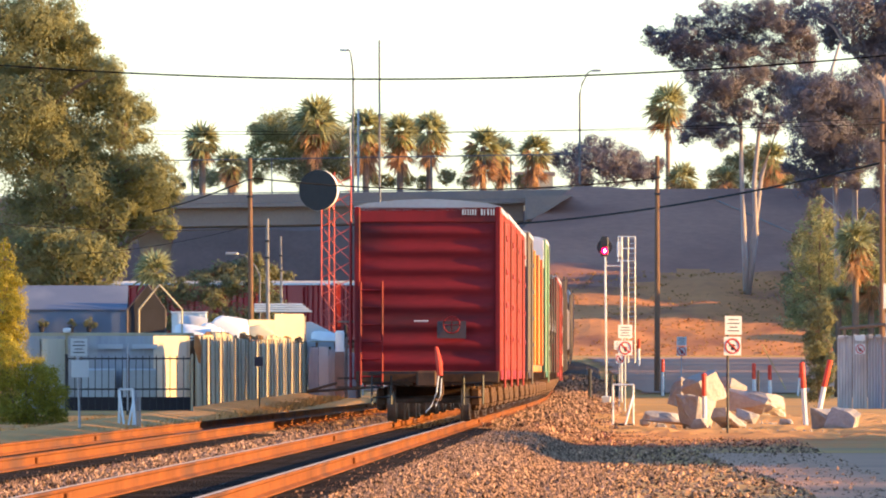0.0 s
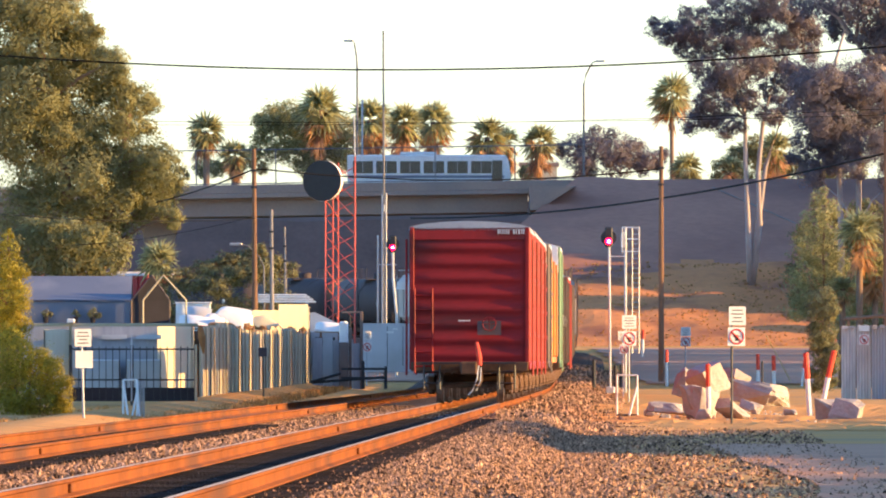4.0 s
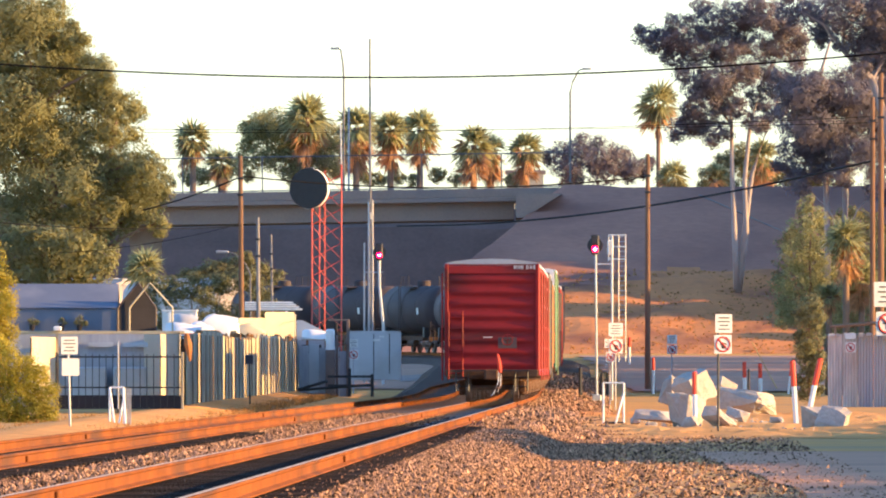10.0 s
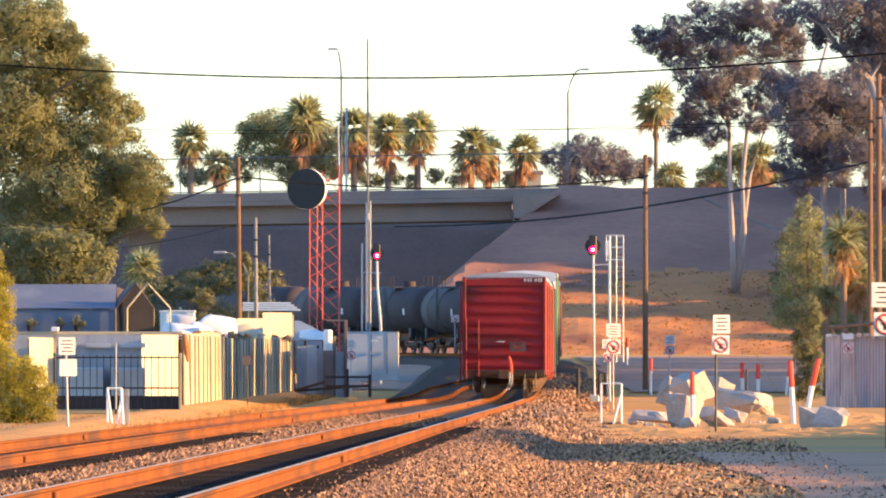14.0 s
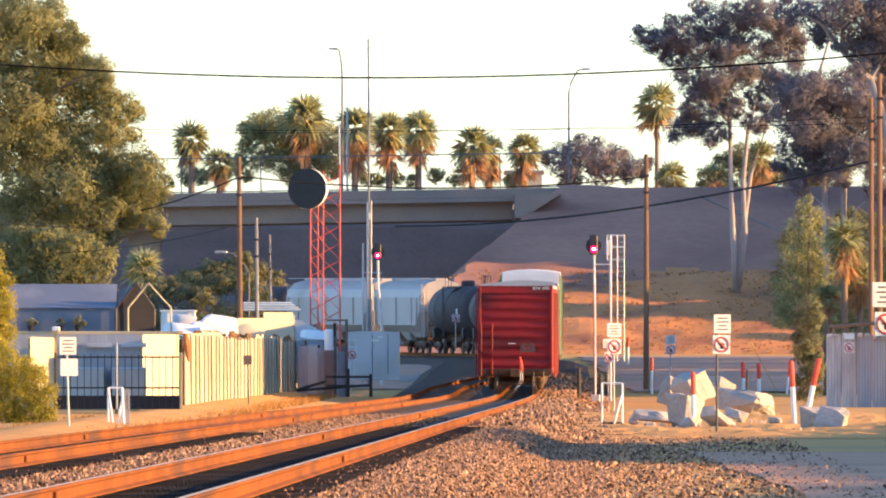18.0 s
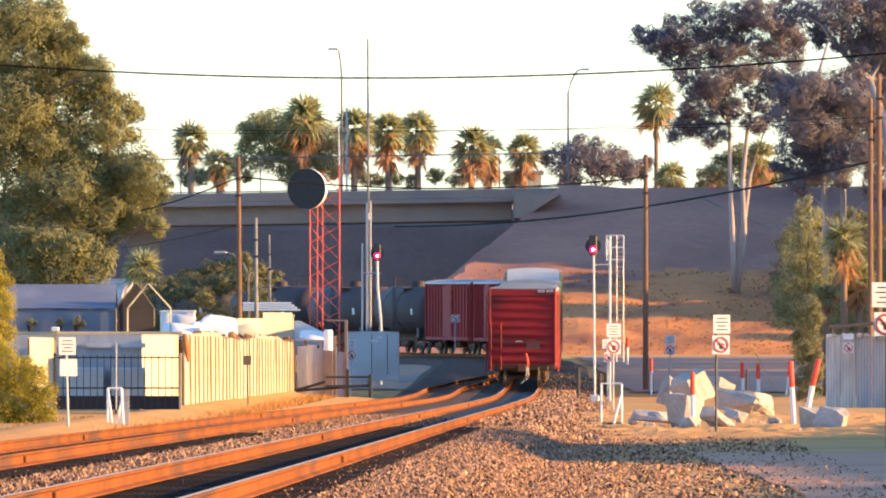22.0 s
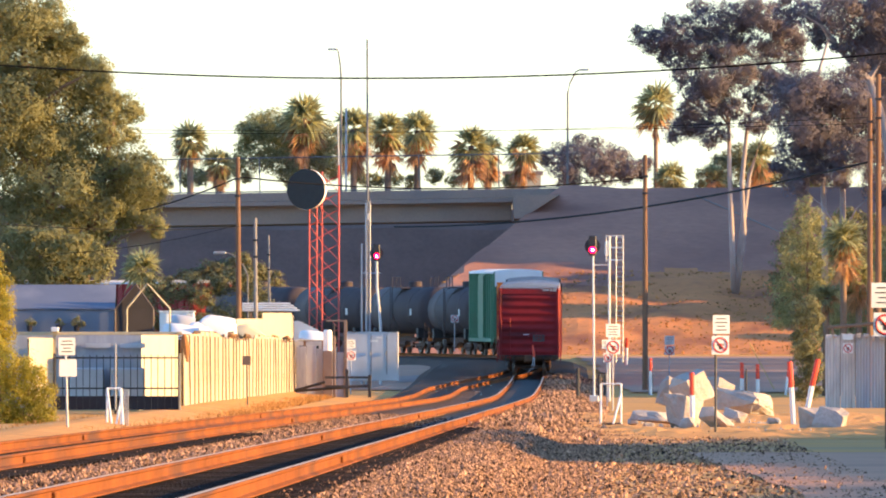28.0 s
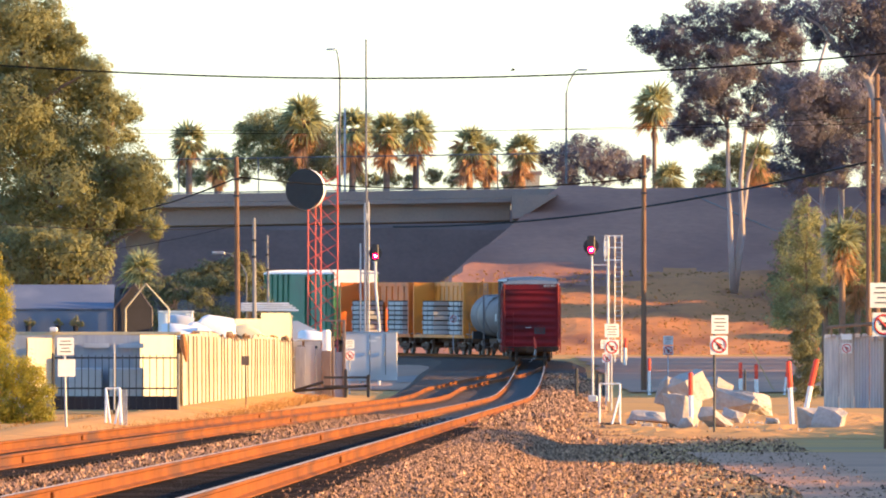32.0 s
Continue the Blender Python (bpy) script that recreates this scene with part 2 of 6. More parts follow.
GUYWIRE = mat("yellowish_wire_sleeve", (0.5, 0.36, 0.12), (0.38, 0.27, 0.1), 5, 0.8)
GRASSDRY = mat("dry_grass_blade", (0.52, 0.27, 0.085), (0.33, 0.175, 0.065), 0.4, 0.9, vary=0.4, island=True, leafy=True)


# ---- mesh helpers ----
def mesh_of(name, bm, smooth=False):
    me = bpy.data.meshes.new(name)
    bm.normal_update()
    bm.to_mesh(me)
    bm.free()
    if smooth:
        me.polygons.foreach_set("use_smooth", [True] * len(me.polygons))
    return me


def part(name, bm, material, parent=None, label="", smooth=False, at=None):
    """One mesh object under a thing or a part."""
    me = mesh_of(name, bm, smooth)
    me.materials.append(material)
    ob = new(name, me)
    if parent:
        ob.parent = parent
    if at is not None:
        ob.matrix_basis = at
    return tagged(ob, label)


def share(name, me, parent, m):
    ob = new(name, me)
    ob.parent = parent
    ob.matrix_basis = m
    return ob


def empty(name, m, label, category, group="", kind=""):
    ob = new(name)
    ob.empty_display_size = 0.2
    ob.matrix_basis = m
    return tagged(ob, label, category, group, kind)


def box(bm, x0, y0, z0, x1, y1, z1, bevel=0.0):
    b2 = bmesh.new() if bevel else bm
    v = [b2.verts.new(p) for p in ((x0, y0, z0), (x1, y0, z0), (x1, y1, z0), (x0, y1, z0), (x0, y0, z1), (x1, y0, z1), (x1, y1, z1), (x0, y1, z1))]
    for f in ((0, 3, 2, 1), (4, 5, 6, 7), (0, 1, 5, 4), (1, 2, 6, 5), (2, 3, 7, 6), (3, 0, 4, 7)):
        b2.faces.new([v[i] for i in f])
    if bevel:
        bmesh.ops.bevel(b2, geom=b2.edges[:], offset=bevel, segments=1, affect="EDGES")
        merge(bm, b2)
    return bm


def merge(bm, other):
    vs = {v: bm.verts.new(v.co) for v in other.verts}
    for f in other.faces:
        bm.faces.new([vs[v] for v in f.verts])
    other.free()


def boxed(*a, bevel=0.0):
    return box(bmesh.new(), *a, bevel=bevel)


def tube(bm, pts, radii, n=8, caps=True):
    """A round tapered bar along points."""
    pts = [Vector(p) for p in pts]
    if not isinstance(radii, (list, tuple)):
        radii = [radii] * len(pts)
    rings = []
    for i, p in enumerate(pts):
        d = (pts[min(i + 1, len(pts) - 1)] - pts[max(i - 1, 0)]).normalized()
        u = d.cross(Vector((0, 0, 1)) if abs(d.z) < 0.95 else Vector((1, 0, 0))).normalized()
        w = d.cross(u)
        rings.append([bm.verts.new(p + (u * math.cos(k * math.tau / n) + w * math.sin(k * math.tau / n)) * radii[i]) for k in range(n)])
    for a, b in zip(rings, rings[1:]):
        for k in range(n):
            bm.faces.new((a[k], b[k], b[(k + 1) % n], a[(k + 1) % n]))
    if caps:
        bm.faces.new(rings[0])
        bm.faces.new(rings[-1][::-1])
    return bm


def rod(p0, p1, r0, r1=None, n=8):
    return tube(bmesh.new(), [p0, p1], [r0, r0 if r1 is None else r1], n)


def bar(bm, p0, p1, w):
    return tube(bm, [p0, p1], w * 0.7, 4)


def strip(bm, rings, close=False):
    vs = [[bm.verts.new(p) for p in r] for r in rings]
    for a, b in zip(vs, vs[1:]):
        m = len(a)
        for k in range(m if close else m - 1):
            bm.faces.new((a[k], a[(k + 1) % m], b[(k + 1) % m], b[k]))
    return vs


def smoothstep(a, b, x):
    t = min(1.0, max(0.0, (x - a) / (b - a)))
    return t * t * (3 - 2 * t)


# ---- the line of the track ----
def curvature(a):
    if a < 420:
        return 0.0
    if a < 896:
        return 0.0034 / 410
    return 0.008 if a > 1050 else min(0.00395, 0.00395 * (a - 896) / 40)


LINE = []
px, py, head = -4.35 + 0.0119 * 20, 20.0, 0.0119
for i in range(0, 1700):
    LINE.append((px, py, head))
    px, py = px + math.sin(head), py + math.cos(head)
    if head > -1.52:
        head -= curvature(20 + i)


def line(a):
    """Place and heading at the length a along the main track."""
    f = max(0.0, min(len(LINE) - 2.001, a - 20))
    i = int(f)
    (x0, y0, h0), (x1, y1, h1) = LINE[i], LINE[i + 1]
    u = f - i
    return x0 + (x1 - x0) * u, y0 + (y1 - y0) * u, h0 + (h1 - h0) * u


def rise(y):
    return float(np.interp(y, (0, 600, 642, 719, 791, 833, 915, 995, 1087, 1172), (0, 0, 0.06, 0.38, 0.87, 1.3, 1.8, 2.25, 2.75, 3.0)))


def track_z(a):
    return rise(line(a)[1]) + 0.54


def yard(y):
    return float(np.interp(y, (0, 340, 482, 706, 798, 951, 1172), (0, 0, 0.19, 0.45, 0.8, 1.9, 3.0)))


def ground_z(x, y):
    xt = line(min(max(y, 20), 930))[0]
    w = smoothstep(xt - 9, xt - 4.5, x)
    return yard(y) * (1 - w) + rise(y) * w


# ---- ground ----
def build_ground():
    ys = [-3000, -800, -200, -50, 0] + [20 + 13 * i for i in range(92)] + [1250, 1500, 2200, 4500]
    xs = [-3000, -800, -200, -80, -40] + [-30 + 1.5 * i for i in range(41)] + [40, 80, 200, 800, 3000]
    bm = bmesh.new()
    strip(bm, [[(x, y, ground_z(x, y) if 0 <= y < 1245 else (3.0 if y > 0 else 0)) for x in xs] for y in ys])
    tagged(part("ground", bm, DIRT), "dry sandy dirt ground beside the tracks", "ground", kind="structure")


build_ground()


def along(off, z, a0, a1, step=6.0):
    """Points beside the main track, off metres to its right."""
    n = max(2, int((a1 - a0) / step))
    out = []
    for i in range(n + 1):
        a = a0 + (a1 - a0) * i / n
        x, y, h = line(a)
        out.append((x + math.cos(h) * off, y - math.sin(h) * off, track_z(a) + z))
    return out


def siding_off(a):
    return -(3.5 + 0.5 * (1 - smoothstep(255, 680, a))) * (1 - smoothstep(688, 849, a))


def siding_along(off, z, a0, a1, step=6.0):
    n = max(2, int((a1 - a0) / step))
    out = []
    for i in range(n + 1):
        a = a0 + (a1 - a0) * i / n
        x, y, h = line(a)
        o = siding_off(a) + off
        out.append((x + math.cos(h) * o, y - math.sin(h) * o, track_z(a) + z))
    return out


def loft(name, profile, a0, a1, material, fn=along, parent=None, label="", step=6.0):
    """A cross-section (offset, height) carried along the track."""
    cols = [fn(o, z, a0, a1, step) for o, z in profile]
    bm = bmesh.new()
    strip(bm, [[c[i] for c in cols] for i in range(len(cols[0]))])
    return part(name, bm, material, parent, label)


RAILPROF = [(-0.07, -0.17), (-0.07, -0.155), (-0.012, -0.135), (-0.012, -0.045), (-0.037, -0.03), (-0.037, -0.003), (0.037, -0.003), (0.037, -0.03), (0.012, -0.045), (0.012, -0.135), (0.07, -0.155), (0.07, -0.17)]


def build_tracks():
    bed = loft("ballast", [(-6.6, -0.75), (-5.4, -0.22), (-2.6, -0.24), (-1.6, -0.24), (1.75, -0.22), (2.3, -0.26), (3.6, -0.75)], 22, 1150, GRAVEL)
    tagged(bed, "grey-brown crushed stone ballast under both tracks", "ballast", kind="structure")
    loft("oily_strip", [(-0.62, -0.215), (0, -0.2), (0.62, -0.215)], 22, 1150, OILY, parent=bed)
    main = empty("railway_track", Matrix(), "rusty main line rails curving left on dark ties", "railway track", kind="structure")
    sid = empty("railway_track", Matrix(), "rusty siding rails joining the main line", "railway track", kind="structure")
    for o in (-0.755, 0.755):
        rail = loft("rail", [(p + o, z) for p, z in RAILPROF], 22, 1170, RAIL, parent=main)
        loft("rail_head", [(o - 0.03, 0), (o + 0.03, 0)], 22, 1170, RAILTOP, parent=rail, label="worn shiny rail head")
        rail = loft("rail", [(p + o, z) for p, z in RAILPROF], 22, 829 if o > 0 else 849, RAIL, siding_along, parent=sid)
    return main, sid


main_track, siding_track = build_tracks()


# ---- overpass and embankment ----
def build_overpass():
    x_end = 5.33
    br = empty("overpass", pose(x_end, 1134.03, 0, 0, -0.9, 0), "grey concrete road overpass in shade with a fenced parapet", "bridge")
    d = 15.0
    zt, zp = 14.32, 14.99
    part("girder", boxed(-90, 1.0, 12.65, 0, d - 1.0, 13.99, bevel=0.05), CONCRETE, br)
    part("girder_ledge", boxed(-90, 0.75, 13.82, 0.1, 0.995, 13.99 - 0.01, bevel=0.02), CONCRETE, br)
    part("deck", boxed(-90, 0, 13.99, 2.2, d, zt, bevel=0.04), CONCRETE, br)
    for y in (0.02, d - 0.37):
        part("parapet", boxed(-90, y, zt + 0.005, 3.4, y + 0.35, zp, bevel=0.03), CONCRETE, br)
    part("abutment", boxed(0.15, 0.6, 8.0, 2.6, d - 2, 13.99 - 0.01, bevel=0.05), CONCRETE, br)
    bm = bmesh.new()
    face = [(0.12, 12.7), (0.7, 12.7), (3.5, zt + 0.1), (0.12, zt + 0.1)]
    strip(bm, [[(x, -9.0, z) for x, z in face], [(x, 0.55, z) for x, z in face]], close=True)
    bm.faces.new([bm.verts.new((x, -9.0, z)) for x, z in face])
    part("wing_wall", bm, CONCRETE, br)
    me = mesh_of("fence_post", boxed(-0.045, -0.045, 0, 0.045, 0.045, 2.6))
    me.materials.append(POLEGREY)
    for i in range(17):
        share("fence_post", me, br, Matrix.Translation((-0.9 - i * 5.88, 0.2, zp)))
    for h in (2.57, 0.08):
        part("fence_rail", rod((-95, 0.2, zp + h), (5.0, 0.2, zp + h), 0.045, n=5), POLEGREY, br)
    bm = bmesh.new()
    for k in range(330):
        x = -40 + k * 0.14
        bar(bm, (x, 0.2, zp + 0.1), (x, 0.2, zp + 2.55), 0.006)
    part("fence_mesh", bm, POLEGREY, br, "fine wire mesh")
    # flared column
    for cx in (-27.29, -75):
        bm = bmesh.new()
        strip(bm, [[(cx + sx * w, 6 + sy * 1.2, z) for sx, sy in ((-1, -1), (1, -1), (1, 1), (-1, 1))] for w, z in ((0.75, 1.5), (0.8, 8.2), (1.0, 10.0), (1.4, 12.65 - 0.02))], close=True)
        part("column", bm, CONCRETE, br)
    return br


overpass = build_overpass()


def hill_z(x, y):
    up = max(0.0, min(1.0, (y - 1080) / 54))
    side = max(0.0, min(1.0, (x + 6) / 14.7))
    return rise(y) + (15.65 - 3.2) * min(up, side) + max(0, x - 6) * 0.006 * up


def behind_crest(x, y):
    """How far the road bed lies below the crest of the embankment."""
    return 1.0 * smoothstep(1133.5, 1135.2, y) * smoothstep(10.0, 18.0, x)


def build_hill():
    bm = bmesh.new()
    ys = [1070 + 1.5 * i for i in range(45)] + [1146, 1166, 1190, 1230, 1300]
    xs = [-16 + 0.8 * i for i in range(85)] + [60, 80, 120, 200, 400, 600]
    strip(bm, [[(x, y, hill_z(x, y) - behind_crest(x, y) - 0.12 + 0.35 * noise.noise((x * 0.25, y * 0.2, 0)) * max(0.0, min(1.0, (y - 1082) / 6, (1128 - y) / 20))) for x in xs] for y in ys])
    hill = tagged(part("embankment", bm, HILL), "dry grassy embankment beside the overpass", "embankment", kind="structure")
    # upper slope and bridge flank get a darker tone, painted for the shade there
    hill.data.materials.append(SLOPESHADE)
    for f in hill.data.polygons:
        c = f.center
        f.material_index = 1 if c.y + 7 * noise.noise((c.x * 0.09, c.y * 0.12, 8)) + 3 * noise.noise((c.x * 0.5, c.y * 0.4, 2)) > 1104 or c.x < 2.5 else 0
    # pale drainage gutter down the slope
    gutter = empty("gutter", Matrix(), "thin pale concrete gutter running down the slope", "gutter")
    pts = [(18.7 + 5.9 * k / 12, 1130 - 12.0 * k / 12) for k in range(13)]
    part("channel", tube(bmesh.new(), [(x, y, hill_z(x, y) - 0.05) for x, y in pts], 0.05, 6), CONCRETE, gutter)
    # far bank, added to close the view under the bridge; its dark colour paints shade
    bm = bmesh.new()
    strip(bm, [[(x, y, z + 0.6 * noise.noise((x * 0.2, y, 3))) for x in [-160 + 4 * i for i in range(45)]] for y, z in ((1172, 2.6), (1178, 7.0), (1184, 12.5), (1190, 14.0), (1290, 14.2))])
    tagged(part("embankment", bm, BANKSHADE), "added bank painted in a shade tone behind the overpass", "embankment", kind="structure")
    rng = np.random.default_rng(4)
    n = 2600
    x, y = rng.uniform(0, 34, n), rng.uniform(1073, 1106, n)
    tufts("dry_grass", [(a, b, hill_z(a, b) - 0.1) for a, b in zip(x, y)], rng, 0.08, 0.14, GRASSDRY, "tufts of dry golden grass on the embankment")


def tufts(name, spots, rng, w, h, material, label):
    """Small upright blades, three to a tuft."""
    vs, fs = [], []
    for p in spots:
        for k in range(3):
            a, s = rng.uniform(0, 6.28), rng.uniform(0.5, 1.2)
            dx, dy = math.cos(a) * w * s, math.sin(a) * w * s
            lx, ly = rng.normal(0, 0.12, 2)
            i = len(vs)
            vs += [(p[0] - dx, p[1] - dy, p[2]), (p[0] + dx, p[1] + dy, p[2]), (p[0] + lx + dx * 0.3, p[1] + ly, p[2] + h * s)]
            fs.append((i, i + 1, i + 2))
    me = bpy.data.meshes.new(name)
    me.from_pydata(vs, [], fs)
    me.materials.append(material)
    return tagged(new(name, me), label, "grass", kind="stuff")


build_hill()


def sheet(name, xs, ys, lift, material, label, category, jag=0.0):
    bm = bmesh.new()
    edge = 0 if name == "driveway" else jag
    strip(bm, [[(x + (jag * noise.noise((x, y * 0.15, 7)) if x in (xs[0], xs[-1]) else 0), y + (edge * noise.noise((x * 0.5, y, 2)) if y in (ys[0], ys[-1]) else 0), ground_z(x, y) + lift) for x in xs] for y in ys])
    return tagged(part(name, bm, material), label, category, kind="structure")


sheet("road", [9.0 + 1.5 * i for i in range(30)], [735 + 13 * i for i in range(24)], 0.07, ASPHALT, "worn grey asphalt road at the foot of the embankment", "road", 1.0)
sheet("road", [-9 + 1.5 * i for i in range(7)], [748 + 13 * i for i in range(16)], 0.05, ASPHALT, "pale worn asphalt crossing road beyond the yard", "road", 0.6)
sheet("driveway", [4.5 + 1.5 * i for i in range(14)], [20 + 13 * i for i in range(22)], 0.02, DRIVE, "grey gravelly asphalt drive in shade", "road", 0.5)
sheet("road_patch", [-2.4 + 0.5 * i for i in range(8)], [800 + 13 * i for i in range(4)], 0.08, CONCRETE, "pale worn concrete patch in the crossing road", "road", 0.3)


def rough_dirt():
    """Low ruts and hummocks of dirt round the broken concrete."""
    bm = bmesh.new()
    strip(bm, [[(x, y, ground_z(x, y) + 0.012 + (0.13 * noise.noise((x * 0.6, y * 0.12, 4)) + 0.08 * noise.noise((x * 1.7, y * 0.35, 9)) + 0.03) * min(1.0, (x - 3.0) / 1.0, (y - 352) / 15, (560 - y) / 20, (15.5 - x) / 1.5)) for x in [3.0 + 0.3 * i for i in range(43)]] for y in [352 + 2.5 * i for i in range(84)]])
    tagged(part("dirt_patch", bm, SAND), "rough sunlit sandy dirt round the broken concrete", "dirt", kind="structure")


rough_dirt()


def dirt_bank():
    """The sunlit bank of dirt that falls from the yard fence towards the siding."""
    bm = bmesh.new()
    rings = []
    for i in range(54):
        y = 296 + 8.0 * i
        xf = float(np.interp(y, (296, 481.71, 706.93), (-10.65, -8.25, -6.73)))
        z = yard(y)
        w = 0.05 * noise.noise((y * 0.2, 0, 5))
        k = min(1.0, (y - 296) / 104)
        rings.append([(xf - 3.0, y, z - 0.1), (xf - 0.4, y, z + 0.2 * k + w), (xf + 0.15, y, z + 0.2 * k + w), (xf + 0.9, y, z + 0.1 * k + w), (xf + 1.7, y, z - 0.03 * k + w), (xf + 2.4, y, z - 0.14)])
    strip(bm, rings)
    tagged(part("dirt_bank", bm, SAND), "sunlit sandy dirt bank below the yard fence", "bank", kind="structure")


dirt_bank()


def bank_grass():
    rng = np.random.default_rng(14)
    spots = []
    for k in range(3600):
        y = rng.uniform(370, 690)
        xf = float(np.interp(y, (296, 481.71, 706.93), (-10.65, -8.25, -6.73)))
        if noise.noise((y * 0.07, k % 7, 1)) > -0.1:
            spots.append((xf + rng.uniform(-2.2 if y < 470 else 0.2, 2.2), y, yard(y) - 0.06))
    tufts("dry_grass", spots, rng, 0.025, 0.2, GRASSDRY, "dry golden weeds on the dirt bank")


bank_grass()


# ---- train ----
def wheelset_mesh():
    bm = bmesh.new()
    tube(bm, [(-0.9, 0, 0), (0.9, 0, 0)], 0.08, 8)
    for s in (-1, 1):
        tube(bm, [(s * 0.68, 0, 0), (s * 0.715, 0, 0), (s * 0.72, 0, 0), (s * 0.85, 0, 0)], [0.49, 0.49, 0.46, 0.455], 24)
    me = mesh_of("wheelset", bm)
    me.materials.append(STEELWHEEL)
    return me


def truck_mesh():
    bm = bmesh.new()
    for s in (-1, 1):
        x0, x1 = s * 0.98 - 0.09, s * 0.98 + 0.09
        box(bm, x0, -1.25, 0.46, x1, 1.25, 0.68, bevel=0.03)
        box(bm, x0, -0.55, 0.22, x1, 0.55, 0.36, bevel=0.03)
        for y in (-0.9, 0.9):
            box(bm, x0 - 0.02, y - 0.17, 0.32, x1 + 0.02, y + 0.17, 0.6, bevel=0.03)
        for y in (-0.62, 0.62):
            bar(bm, (s * 0.98, y * 1.25, 0.5), (s * 0.98, y * 0.8, 0.28), 0.09)
        for y in (-0.2, 0, 0.2):
            tube(bm, [(s * 0.98, y, 0.35), (s * 0.98, y, 0.48)], 0.08, 8)
    box(bm, -0.95, -0.22, 0.42, 0.95, 0.22, 0.72, bevel=0.03)
    me = mesh_of("truck", bm)
    me.materials.append(GEAR)
    return me


WHEELS, TRUCK = wheelset_mesh(), truck_mesh()


def coupler_mesh():
    bm = bmesh.new()
    box(bm, -0.1, -0.55, -0.1, 0.1, 0.35, 0.1, bevel=0.02)
    box(bm, -0.22, -0.72, -0.17, 0.2, -0.45, 0.17, bevel=0.04)
    tube(bm, [(0.3, -0.2, 0), (0.32, -0.45, -0.3), (0.25, -0.6, -0.45), (0.15, -0.7, -0.42)], 0.025, 6)
    me = mesh_of("coupler", bm)
    me.materials.append(GEAR)
    return me


COUPLER = coupler_mesh()


def running_gear(c, n):
    for y, turn in ((-n * 0.36, 0), (n * 0.36, 180)):
        tr = share("truck", TRUCK, c, Matrix.Translation((0, y, 0)))
        for w in (-0.9, 0.9):
            share("wheelset", WHEELS, tr, Matrix.Translation((0, w, 0.455)))
    share("coupler", COUPLER, c, pose(0, -n / 2, 0.88))
    share("coupler", COUPLER, c, pose(0, n / 2, 0.88, 0, 0, 180))
    bm = boxed(-0.3, -n / 2 + 0.1, 0.72, 0.3, n / 2 - 0.1, 1.02, bevel=0.03)
    for s in (-1, 1):
        for y in (-n * 0.36, n * 0.36, -n / 2 + 0.15, n / 2 - 0.15):
            box(bm, min(0.3, s * 1.35), y - 0.14, 0.75, max(0.3, s * 1.35) if s > 0 else -0.3, y + 0.14, 1.0)
    part("centre_sill", bm, GEAR, c)
    bm = bmesh.new()
    tube(bm, [(-0.7, -0.8, 0.6), (-0.7, 0.8, 0.6)], 0.2, 10)
    box(bm, 0.5, 0.4, 0.45, 0.9, 1.1, 0.75, bevel=0.03)
    tube(bm, [(-0.5, -n * 0.3, 0.5), (0.4, n * 0.3, 0.5)], 0.03, 5)
    part("brake_gear", bm, GEAR, c)


def ribbed_end(w, z0, z1, ribs, depth, y, face, sharp=1.3):
    """A pressed steel end with rounded horizontal ribs."""
    bm = bmesh.new()
    rows = ribs * 10
    rings = []
    for i in range(rows + 1):
        u = i / rows
        ph = (u * ribs) % 1.0
        d = depth * max(0.0, math.sin(ph * math.pi)) ** sharp if 0.02 < u < 0.98 else 0
        rings.append([(x, y + face * d * k, z0 + (z1 - z0) * u) for x, k in ((-w, 0), (-w + 0.1, 0.1), (-w + 0.2, 0.8), (-w + 0.5, 1), (0, 1.05), (w - 0.5, 1), (w - 0.2, 0.8), (w - 0.1, 0.1), (w, 0))])
    strip(bm, rings)
    if face > 0:
        bmesh.ops.reverse_faces(bm, faces=bm.faces[:])
    return bm


def ladder(x0, x1, y, z0, z1, n, side=False):
    bm = bmesh.new()
    pts = lambda a, z: (y, a, z) if side else (a, y, z)
    for a in (x0, x1):
        bar(bm, pts(a, z0), pts(a, z1), 0.035)
    for i in range(n):
        z = z0 + (z1 - z0) * (i + 0.5) / n
        bar(bm, pts(x0, z), pts(x1, z), 0.025)
    return bm


